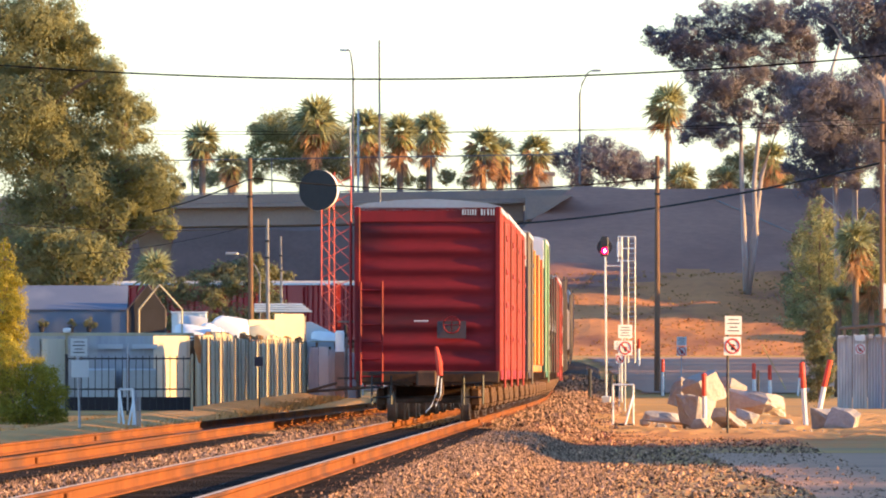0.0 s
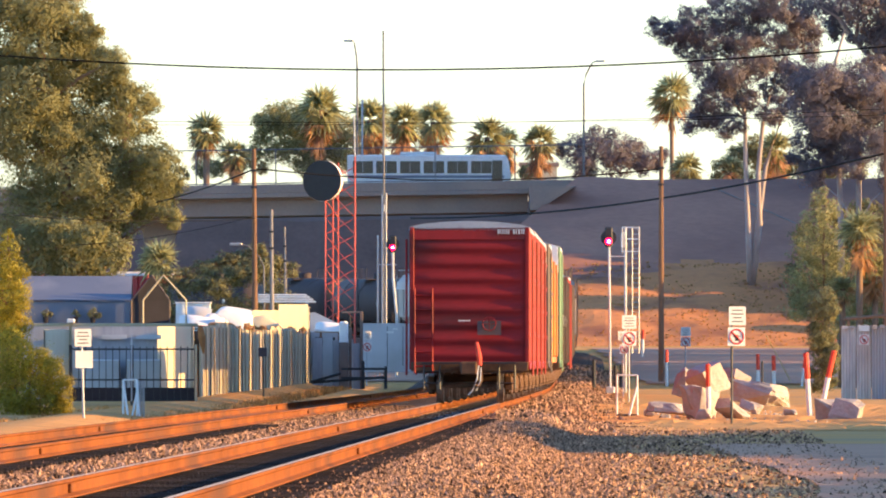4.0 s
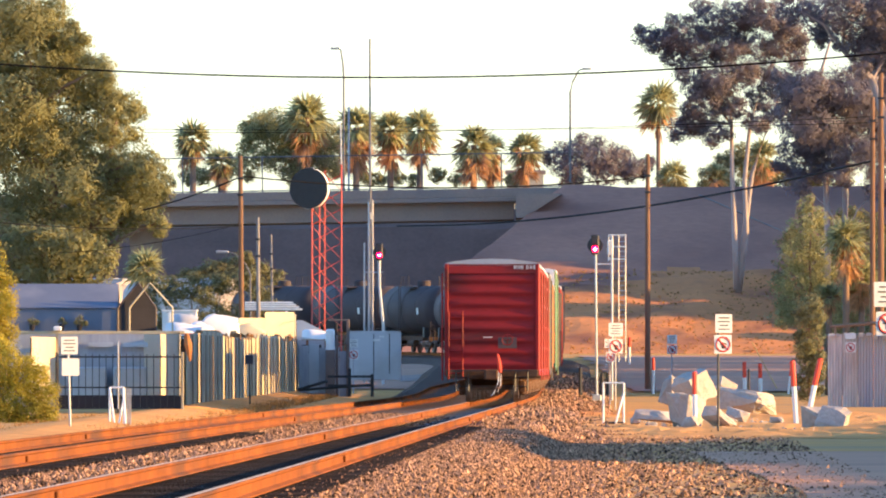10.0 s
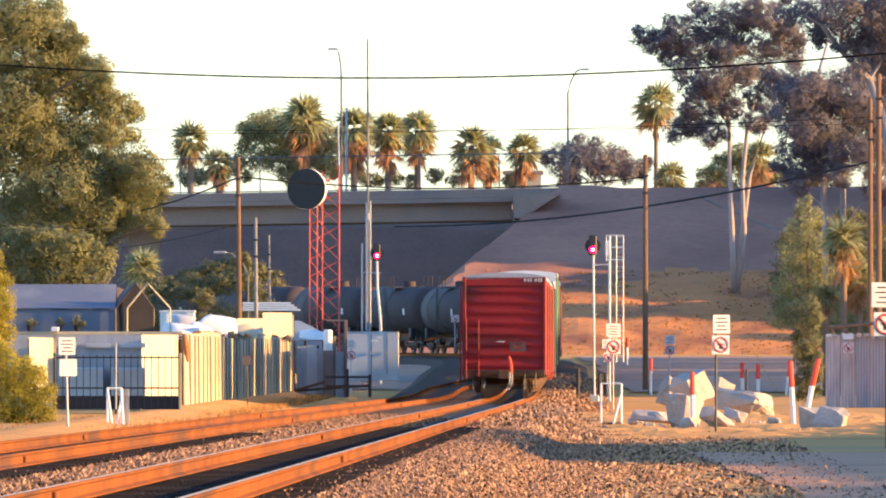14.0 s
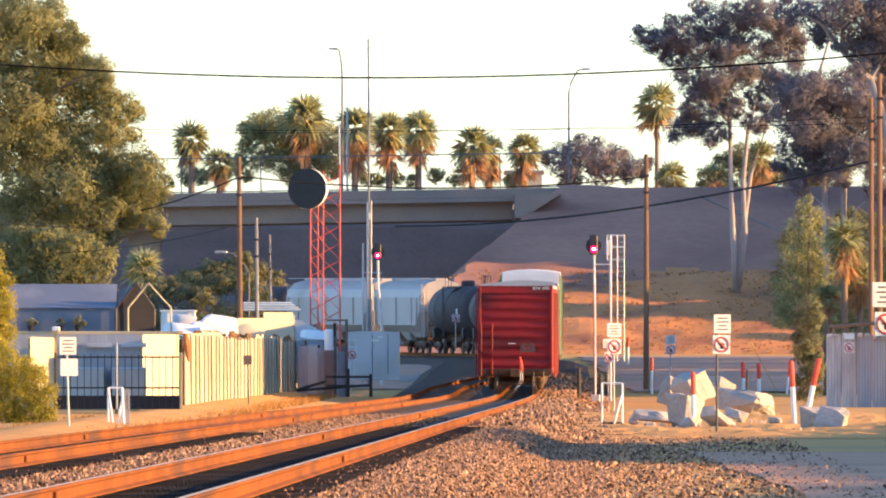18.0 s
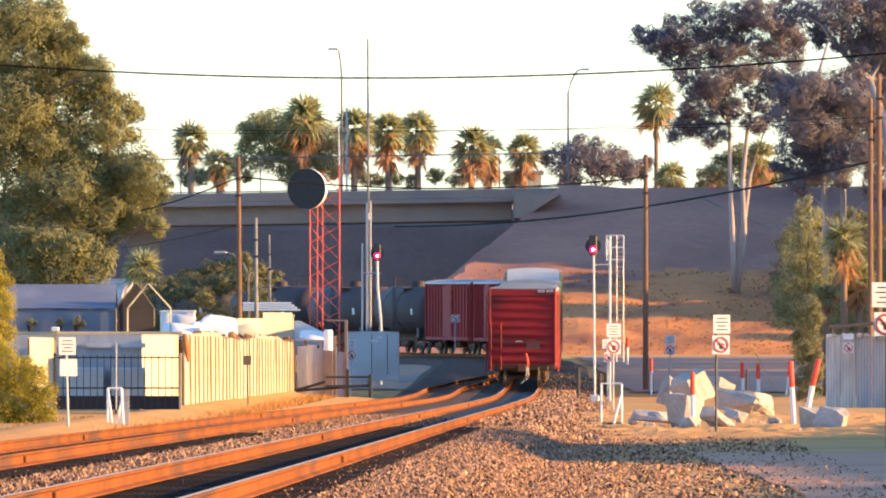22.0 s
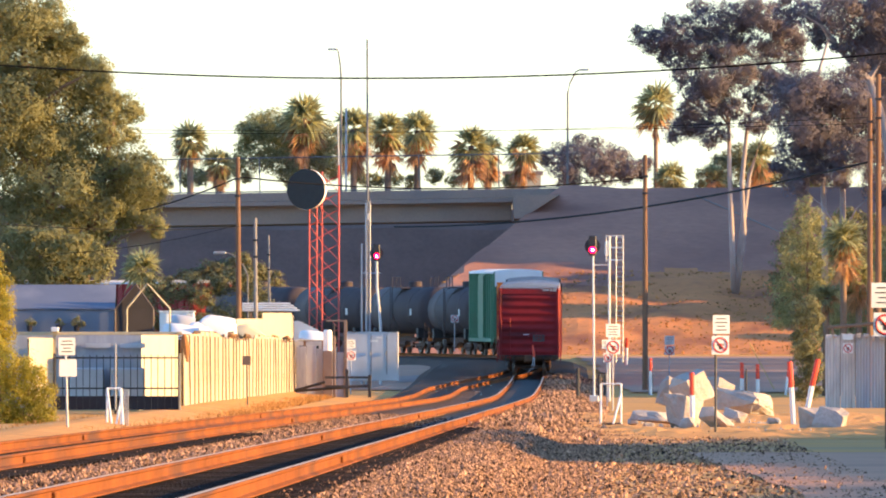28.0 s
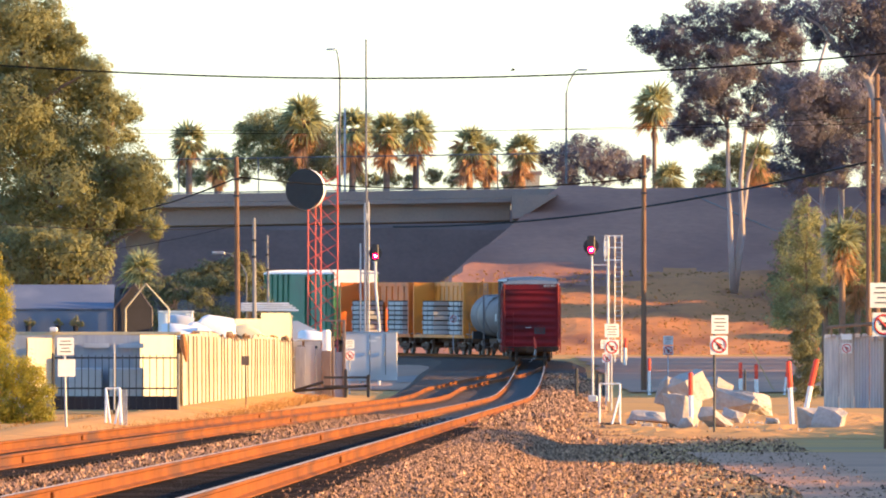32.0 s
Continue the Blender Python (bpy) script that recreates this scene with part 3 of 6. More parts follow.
def boxcar(label, body, roof, n, top, ribs=7, band=None, group="freight cars of the train", end=None, sharp=1.3):
    c = empty("boxcar", Matrix(), label, "boxcar", group)
    w = 1.44
    part("body", boxed(-w, -n / 2 + 0.09, 1.02, w, n / 2 - 0.09, top - 0.12, bevel=0.03), body, c)
    for face in (-1, 1):
        y = face * (n / 2 - 0.08)
        part("end_panel", ribbed_end(w + 0.03, 1.02, top - 0.42, ribs, 0.048, y, face, sharp), end or body, c, smooth=True)
        part("end_header", boxed(-w - 0.03, min(y, y + face * 0.05), top - 0.42, w + 0.03, max(y, y + face * 0.05), top - 0.1, bevel=0.015), band or body, c)
        if band:
            part("end_band", boxed(-w - 0.01, min(y + face * 0.1, y + face * 0.14), top - 1.0, w + 0.01, max(y + face * 0.1, y + face * 0.14), top - 0.12, bevel=0.01), band, c, "white painted band at the top")
        for s in (-1, 1):
            part("corner_post", boxed(s * (w + 0.02) - 0.06, y - 0.07, 0.98, s * (w + 0.02) + 0.06, y + 0.07, top - 0.1, bevel=0.02), end or body, c)
        part("end_sill", boxed(-w - 0.05, y - 0.1, 0.8, w + 0.05, y + 0.1, 1.04, bevel=0.02), GEAR, c)
        part("ladder", ladder(-w + 0.05, -w + 0.5, y + face * 0.1, 0.75, 2.9, 6), end or body, c)
    bm = bmesh.new()
    prof = [(-w - 0.1, top - 0.22), (-w - 0.08, top - 0.13), (-w * 0.85, top - 0.06), (-w * 0.45, top), (0, top + 0.025), (w * 0.45, top), (w * 0.85, top - 0.06), (w + 0.08, top - 0.13), (w + 0.1, top - 0.22)]
    rings = []
    m = int(n / 0.8)
    for i in range(m + 1):
        y = -n / 2 + n * i / m
        for dy, k in ((-0.05, 0), (-0.03, 0.04), (0.03, 0.04), (0.05, 0)):
            if abs(y + dy) <= n / 2 + 0.02:
                rings.append([(x, y + dy, z + k) for x, z in prof])
    strip(bm, rings)
    for e in (0, -1):
        bm.faces.new([bm.verts.new(p) for p in rings[e]])
    part("roof", bm, roof, c, "pale galvanised roof" if roof is not body else "")
    rib = mesh_of("side_rib", boxed(-0.05, -0.06, 1.05, 0.05, 0.06, top - 0.2, bevel=0.02))
    rib.materials.append(body)
    count = int(n / 1.05)
    for s in (-1, 1):
        for i in range(count):
            y = -n / 2 + 0.5 + (n - 1.0) * i / (count - 1)
            if abs(y) > 1.6:
                share("side_rib", rib, c, Matrix.Translation((s * (w + 0.04), y, 0)))
        bm = boxed(s * (w + 0.07) - 0.05, -1.5, 1.12, s * (w + 0.07) + 0.05, 1.5, top - 0.35, bevel=0.02)
        for z in (1.7, 2.4, 3.1, 3.8):
            box(bm, s * (w + 0.13) - 0.03, -1.45, z, s * (w + 0.13) + 0.03, 1.45, z + 0.1)
        part("door", bm, body, c)
        part("side_sill", boxed(s * (w + 0.03) - 0.06, -n / 2 + 0.1, 0.85, s * (w + 0.03) + 0.06, n / 2 - 0.1, 1.06, bevel=0.02), body, c)
        part("side_ladder", ladder(-n / 2 + 0.12, -n / 2 + 0.55, s * (w + 0.16), 0.7, top - 0.4, 9, side=True), body, c)
    running_gear(c, n)
    return c


def tail_details(c, n, top):
    y = -n / 2 - 0.14
    for i, (x, wd) in enumerate(((0.60, 0.025), (0.65, 0.02), (0.71, 0.02), (0.76, 0.02), (0.81, 0.025), (0.86, 0.025), (0.99, 0.03), (1.05, 0.02), (1.12, 0.03), (1.19, 0.02), (1.24, 0.025))):
        part("marking_bar", boxed(x + 0.12, -n / 2 + 0.005, top - 0.27, x + 0.12 + wd, -n / 2 + 0.028, top - 0.15), WHITE, c, "white painted marking")
    bm = bmesh.new()
    tube(bm, [(0.5 + 0.17 * math.cos(k * math.tau / 16), y - 0.05, 2.0 + 0.17 * math.sin(k * math.tau / 16)) for k in range(17)], 0.014, 5)
    for k in range(4):
        bar(bm, (0.5, y - 0.02, 2.0), (0.5 + 0.16 * math.cos(k * 1.57), y - 0.05, 2.0 + 0.16 * math.sin(k * 1.57)), 0.014)
    part("brake_wheel", bm, REDEND, c)
    part("placard_board", boxed(0.2, y - 0.01, 1.72, 0.8, y + 0.0, 2.08), BROWNCAR, c, "dark placard board")
    part("grab_iron", rod((-0.28, y - 0.05, 2.08), (0.02, y - 0.05, 2.08), 0.014), WHITE, c, "pale grab iron")
    part("crossover_platform", boxed(-1.2, y - 0.22, 0.99, 1.2, y, 1.03), DARKIN, c)
    for x in (-0.95, 0.95):
        part("stirrup", ladder(x - 0.2, x + 0.2, y - 0.05, 0.35, 0.95, 2), BLACK, c)
    eot = part("end_of_train_marker", tube(bmesh.new(), [(0.27, y - 0.68, 0.95), (0.25, y - 0.68, 1.2), (0.2, y - 0.68, 1.5), (0.18, y - 0.68, 1.55)], [0.055, 0.07, 0.042, 0.02], 8), FLAG, c, "orange-red end of train marker")
    part("brake_hose", tube(bmesh.new(), [(0.24, y - 0.7, 0.95), (0.2, y - 0.74, 0.6), (0.08, y - 0.76, 0.3), (-0.02, y - 0.72, 0.2)], 0.017, 6), SILVER, c, "silver brake hose")
    part("brake_hose", tube(bmesh.new(), [(0.3, y - 0.7, 0.9), (0.28, y - 0.74, 0.55), (0.18, y - 0.76, 0.32)], 0.014, 6), SILVER, c, "silver brake hose")


def tank_car(label, paint, n, r, z, group="freight cars of the train"):
    c = empty("tank_car", Matrix(), label, "tank car", group)
    k = n / 2 - 0.5
    ys = [-k + 0.62 * (1 - math.cos(a)) - 0.0 for a in (0.0, 0.35, 0.7, 1.05, 1.57)]
    rr = [r * math.sin(a) if a else 0.05 for a in (0.0, 0.35, 0.7, 1.05, 1.57)]
    pts = [(0, y, z) for y in ys] + [(0, -y, z) for y in reversed(ys)]
    part("tank", tube(bmesh.new(), pts, rr + rr[::-1], 28), paint, c, smooth=True)
    for y in (-k * 0.55, 0, k * 0.55):
        part("band", tube(bmesh.new(), [(0, y - 0.06, z), (0, y + 0.06, z)], r + 0.02, 28), paint, c)
    part("dome", tube(bmesh.new(), [(0, 0, z + r - 0.1), (0, 0, z + r + 0.3), (0, 0, z + r + 0.36)], [0.42, 0.42, 0.3], 14), paint, c)
    bm = bmesh.new()
    for s in (-1, 1):
        box(bm, min(s * 0.55, s * 1.25), -1.1, z + r - 0.1, max(s * 0.55, s * 1.25), 1.1, z + r - 0.04)
        for y in (-1.1, 0, 1.1):
            bar(bm, (s * 1.25, y, z + r - 0.05), (s * 1.25, y, z + r + 0.65), 0.03)
        bar(bm, (s * 1.25, -1.1, z + r + 0.65), (s * 1.25, 1.1, z + r + 0.65), 0.03)
    part("platform", bm, paint, c)
    for s in (-1, 1):
        part("ladder", ladder(-0.25, 0.25, s * (r + 0.08), 1.0, z + r, 9, side=True), paint, c)
        part("cradle", boxed(-1.3, s * k * 0.8 - 0.25, 0.95, 1.3, s * k * 0.8 + 0.25, z - r * 0.75, bevel=0.03), BLACK, c)
        bm = ladder(-1.25, 1.25, s * (n / 2 - 0.15), 1.0, 2.0, 2)
        part("end_rail", bm, paint, c)
        part("placard", boxed(s * (r * 0.99) - 0.03, -k * 0.7, z - 0.3, s * (r * 0.99) + 0.03, -k * 0.7 + 0.4, z + 0.1), SIGNWHITE, c, "small white placard")
    running_gear(c, n)
    return c


def hopper_car(label, paint, n, top, group="freight cars of the train"):
    c = empty("hopper_car", Matrix(), label, "hopper car", group)
    w = 1.5
    half = [(0.9, 1.25), (w, 1.75), (w + 0.03, top - 1.1), (w - 0.12, top - 0.6), (w - 0.5, top - 0.2), (0.5, top - 0.05)]
    prof = half + [(-x, z) for x, z in reversed(half)]
    bm = bmesh.new()
    rings = [[(x, y, max(z, zl)) for x, z in prof] for y, zl in ((-n / 2 + 0.5, 2.6), (-n / 2 + 1.8, 1.25), (n / 2 - 1.8, 1.25), (n / 2 - 0.5, 2.6))]
    vs = strip(bm, rings, close=True)
    bm.faces.new(vs[0])
    bm.faces.new(vs[-1][::-1])
    part("body", bm, paint, c)
    part("hatch_trough", boxed(-0.4, -n / 2 + 0.8, top - 0.05, 0.4, n / 2 - 0.8, top + 0.12, bevel=0.03), paint, c)
    part("running_board", boxed(-1.3, -n / 2 + 0.3, top + 0.1, -0.9, n / 2 - 0.3, top + 0.14), GALV, c)
    for s in (-1, 1):
        for i in (0, 1, 4, 7, 8):
            y = -n / 2 + 1.2 + (n - 2.4) * i / 8
            part("side_rib", boxed(s * (w + 0.05) - 0.04, y - 0.05, 1.8, s * (w + 0.05) + 0.04, y + 0.05, top - 1.1), paint, c)
        part("end_ladder", ladder(-1.4, -1.0, s * (n / 2 - 0.35), 1.0, top - 0.2, 9), paint, c)
        bm = bmesh.new()
        for x in (-1.25, 1.25):
            bar(bm, (x, s * (n / 2 - 0.3), 1.0), (x, s * (n / 2 - 0.55), top - 0.5), 0.09)
        part("end_brace", bm, paint, c)
    for y in (-n * 0.22, 0, n * 0.22):
        bm = bmesh.new()
        strip(bm, [[(sx * a, y + sy * b, z) for sx, sy in ((-1, -1), (1, -1), (1, 1), (-1, 1))] for a, b, z in ((0.4, 0.4, 0.45), (1.1, n * 0.1, 1.5))], close=True)
        part("chute", bm, paint, c)
    running_gear(c, n)
    return c


def beam_car(label, paint, n, group="freight cars of the train"):
    c = empty("centerbeam_flatcar", Matrix(), label, "flatcar", group)
    part("deck", boxed(-1.4, -n / 2, 1.02, 1.4, n / 2, 1.22, bevel=0.02), paint, c)
    top = 4.5
    for s in (-1, 1):
        y = s * (n / 2 - 0.25)
        for x in (-1.35, -0.45, 0.45, 1.35):
            part("bulkhead_post", boxed(x - 0.09, y - 0.12, 1.22, x + 0.09, y + 0.12, top, bevel=0.02), paint, c)
        for z in (1.6, 2.6, 3.5, top - 0.15):
            part("bulkhead_rail", boxed(-1.35, y - 0.08, z, 1.35, y + 0.08, z + 0.14), paint, c)
        part("bulkhead_sheet", boxed(-1.3, y - s * 0.1 - 0.03, 1.3, 1.3, y - s * 0.1 + 0.03, top - 0.1), paint, c)
    bm = boxed(-0.12, -n / 2 + 0.3, top - 0.25, 0.12, n / 2 - 0.3, top)
    for i in range(12):
        y = -n / 2 + 0.6 + (n - 1.2) * i / 11
        box(bm, -0.1, y - 0.12, 1.22, 0.1, y + 0.12, top - 0.25)
    part("centre_beam", bm, paint, c)
    part("beam_web", boxed(-0.05, -n / 2 + 0.4, 2.9, 0.05, n / 2 - 0.4, top - 0.26), paint, c)
    me = mesh_of("wrapped_timber", boxed(-0.55, -1.9, 0, 0.55, 1.9, 0.24, bevel=0.02))
    me.materials.append(LUMBER)
    for s in (-1, 1):
        for y in (-n * 0.27, n * 0.24):
            for k in range(7):
                share("wrapped_timber", me, c, pose(s * 0.76, y + 0.1 * ((k * 7) % 3 - 1), 1.24 + k * 0.3))
            for dy in (-1.6, 0, 1.6):
                part("strap", boxed(s * 0.76 - 0.57, y + dy - 0.03, 1.22, s * 0.76 + 0.57, y + dy + 0.03, 3.34), DARKIN, c)
    running_gear(c, n)
    return c


def tail(t):
    return 314 + 18.85 * t - 0.082 * t * t + 4.5 * math.exp(-t / 2.5)


TRAIN = []


def build_train():
    red = "oxide red ribbed steel boxcar with worn paint"
    black = "black tank car with dusty paint"
    grey = "pale grey covered hopper car"
    order = [("last", 15.6)] + [("box", 16.0)] * 3 + [("greytank", 12.8), ("hicube", 16.0), ("greytank", 20.4), ("yellow", 18.0), ("orange", 18.0), ("green", 14.6)]
    order += [("tank", 15.8)] * 4 + [("box", 17.6)] * 2 + [("tank", 14.4)] * 4 + [("hopper", 13.8), ("hopper", 18.8)] + [("tank", 14.8)] * 9 + [("hopper", 16.8)] * 4 + [("tank", 14.8)] * 3 + [("box", 16.0)] * 5
    off, made = 0.0, {}
    for kind, n in order:
        if (kind, n) in made:
            c = copy_thing(made[kind, n], Matrix())
        elif kind == "last":
            c = boxcar("oxide red boxcar with ribbed end at the rear of the train", RED, GALV, n, 4.55, ribs=8, end=REDEND, sharp=2.6)
            tail_details(c, n, 4.55)
        elif kind == "hicube":
            c = boxcar("dark brown high boxcar with white band and pale roof", BROWNCAR, GALV, n, 4.78, band=GALV)
        elif kind == "green":
            c = boxcar("green high boxcar with a white band at its top", GREEN, WHITE, n, 5.25, band=WHITE)
        elif kind == "box":
            c = boxcar(red, RED, GALV, n, 4.6)
        elif kind == "greytank":
            c = tank_car("grey tank car with rounded end", GREYTANK, n, 1.3, 2.45)
        elif kind == "tank":
            c = tank_car(black, TANKBLACK, n, 1.5, 2.72)
        elif kind == "hopper":
            c = hopper_car(grey, GREYCAR, n, 4.6)
        else:
            c = beam_car("orange centerbeam flatcar with stacked wrapped lumber" if kind == "orange" else "yellow-orange centerbeam flatcar with stacked wrapped lumber", ORANGE if kind == "orange" else YELLOWCAR, n)
        made[kind, n] = c
        TRAIN.append((c, off + 0.6 + n / 2, n))
        off += n + 1.2


build_train()


# ---- plants ----
def leaf_cloud(name, clumps, per, size, seed, material, parent, thin=1.0):
    """Many small leaf sprays gathered in clumps (x, y, z, r)."""
    rng = np.random.default_rng(seed)
    cen, out, lumps = [], [], []
    for x, y, z, r in clumps:
        lumps.append((x, y, z, r * 0.98))
        for k in range(5):
            d = rng.normal(size=3)
            d /= np.linalg.norm(d)
            lumps.append((x + d[0] * r * 0.8, y + d[1] * r * 0.8, z + d[2] * r * 0.75, r * rng.uniform(0.3, 0.55)))
    for x, y, z, r in lumps:
        m = int(per * 3.6 * r * r) + 20
        d = rng.normal(size=(m, 3))
        d /= np.linalg.norm(d, axis=1)[:, None]
        k = rng.uniform(0.4, 1.0, m) ** 0.5
        lump = 1 + 0.28 * np.sin(d[:, 0] * 5 + seed + x) * np.sin(d[:, 2] * 6 + x * 2) + 0.18 * np.sin(d[:, 1] * 9 + z)
        p = d * (r * k * lump)[:, None] * np.array([1, 1, 0.85 * thin])
        cen.append(p + np.array([x, y, z]))
        out.append(d)
    c = np.concatenate(cen)
    m = len(c)
    face = np.concatenate(out) + rng.normal(size=(m, 3)) * 0.2
    u = np.cross(face, rng.normal(size=(m, 3)))
    u /= np.linalg.norm(u, axis=1)[:, None]
    v = np.cross(face, u)
    v /= np.linalg.norm(v, axis=1)[:, None]
    s = (size * 0.55 * rng.uniform(0.5, 1.3, m))[:, None]
    co = np.stack([c - u * s * 0.6, c + v * s * 0.38, c + u * s * 0.6, c - v * s * 0.38 + u * s * 0.1], axis=1).reshape(-1, 3)
    me = bpy.data.meshes.new(name)
    me.from_pydata(co.tolist(), [], [(4 * i, 4 * i + 1, 4 * i + 2, 4 * i + 3) for i in range(m)])
    me.materials.append(material)
    ob = new(name, me)
    ob.parent = parent
    return ob


def tree(label, base, trunks, clumps, leaf, seed, per=90, size=0.42, bark=BARK, girth=0.32, limbs=True, name="tree", category="tree", spread=0.6):
    """trunks: lines of (dx, dz); clumps: (dx, dz, r) from the foot of the tree."""
    rng = random.Random(seed)
    t = empty(name, Matrix.Translation(base), label, category)
    tops = []
    for line_ in trunks:
        pts = [(x + rng.uniform(-0.05, 0.05), rng.uniform(-0.15, 0.15) if z > 1 else 0, z) for x, z in line_]
        pts[0] = (pts[0][0], 0, -0.4)
        r = [girth * (1 - 0.72 * i / (len(pts) - 1)) for i in range(len(pts))]
        part("trunk", tube(bmesh.new(), pts, r, 9), bark, t, smooth=True)
        tops += pts[1:]
    full = [(x, rng.uniform(-spread, spread) * 3.0, z, r) for x, z, r in clumps]
    if limbs:
        for x, y, z, r in full:
            p = min(tops, key=lambda q: (q[0] - x) ** 2 + (q[2] - z) ** 2 * 1.4 + (40 if q[2] > z + 0.5 else 0))
            mid = ((p[0] + x) / 2 + rng.uniform(-0.3, 0.3), y * 0.5, (p[2] + z) / 2 + 0.25)
            part("limb", tube(bmesh.new(), [p, mid, (x, y, z)], [girth * 0.32, girth * 0.2, girth * 0.07], 5), bark, t)
    leaf_cloud("crown", full, per, size, seed, leaf, t)
    return t


def bush(label, base, clumps, leaf, seed, per=160, size=0.2, name="bush"):
    b = empty(name, Matrix.Translation(base), label, "bush")
    rng = random.Random(seed)
    leaf_cloud("foliage", [(x, rng.uniform(-0.5, 0.5), z, r) for x, z, r in clumps], per, size, seed, leaf, b)
    bm = bmesh.new()
    for x, z, r in clumps[:6]:
        tube(bm, [(x * 0.3, 0, -0.1), (x * 0.8, 0.1, z * 0.6), (x, 0, z)], [0.05, 0.035, 0.015], 5)
    part("stem", bm, PALMTRUNK, b)
    return b


def palm(base, height, crown, seed, skirt=1.0, green=True, lean=0.0, girth=0.24):
    """A fan palm: trunk, skirt of dead fronds, crown of fans."""
    rng = random.Random(seed)
    p = empty("fan_palm", Matrix.Translation(base), "tall fan palm with a skirt of dead orange fronds" if skirt > 0.4 else "slender fan palm with bare trunk", "palm tree", "palms beyond the overpass")
    part("trunk", tube(bmesh.new(), [(0, 0, -0.5), (lean * 0.4, 0, height * 0.5), (lean, 0, height)], [girth * 1.3, girth, girth * 0.85], 9), PALMTRUNK, p, smooth=True)

    def fan(vs, fs, o, az, el, ln, wide):
        d = Vector((math.cos(az) * math.cos(el), math.sin(az) * math.cos(el), math.sin(el)))
        s = d.cross(Vector((0, 0, 1))).normalized()
        n = s.cross(d)
        roll = rng.uniform(-1.0, 1.0)
        s = s * math.cos(roll) + n * math.sin(roll)
        root = o + d * ln * 0.26
        i = len(vs)
        vs += [o - s * 0.02, o + s * 0.02, root]
        fs.append((i, i + 1, i + 2))
        for k in range(9):
            a = (k - 4) / 4 * wide
            tip = root + (d * math.cos(a) + s * math.sin(a)) * ln * rng.uniform(0.6, 0.82) + Vector((0, 0, -ln * rng.uniform(0.02, 0.34)))
            b = root + (d * math.cos(a) + s * math.sin(a)) * ln * 0.3
            e = (s * math.cos(a) - d * math.sin(a)) * ln * 0.05
            i = len(vs)
            vs += [root, b - e, tip, b + e]
            fs.append((i, i + 1, i + 2, i + 3))

    top = Vector((lean, 0, height))
    for nm, m, lo, hi, count, ln, mt in (("crown", None, -1.1, 1.4, 46, crown, FROND), ("skirt", None, -1.35, 0.25, int(30 * skirt), crown * 0.82, DEADFROND)):
        vs, fs = [], []
        for k in range(count):
            el = rng.uniform(lo, hi) if nm == "skirt" or k % 3 else rng.uniform(0.6, hi)
            o = top - Vector((0, 0, rng.uniform(0, crown * 0.9 * skirt) if nm == "skirt" else 0))
            fan(vs, fs, o, rng.uniform(0, math.tau), el, ln * rng.uniform(0.8, 1.1), 1.15 if nm == "crown" else 0.5)
        if not fs:
            continue
        me = bpy.data.meshes.new(nm)
        me.from_pydata([tuple(v) for v in vs], [], fs)
        me.materials.append(mt)
        ob = new(nm, me)
        ob.parent = p
    return p


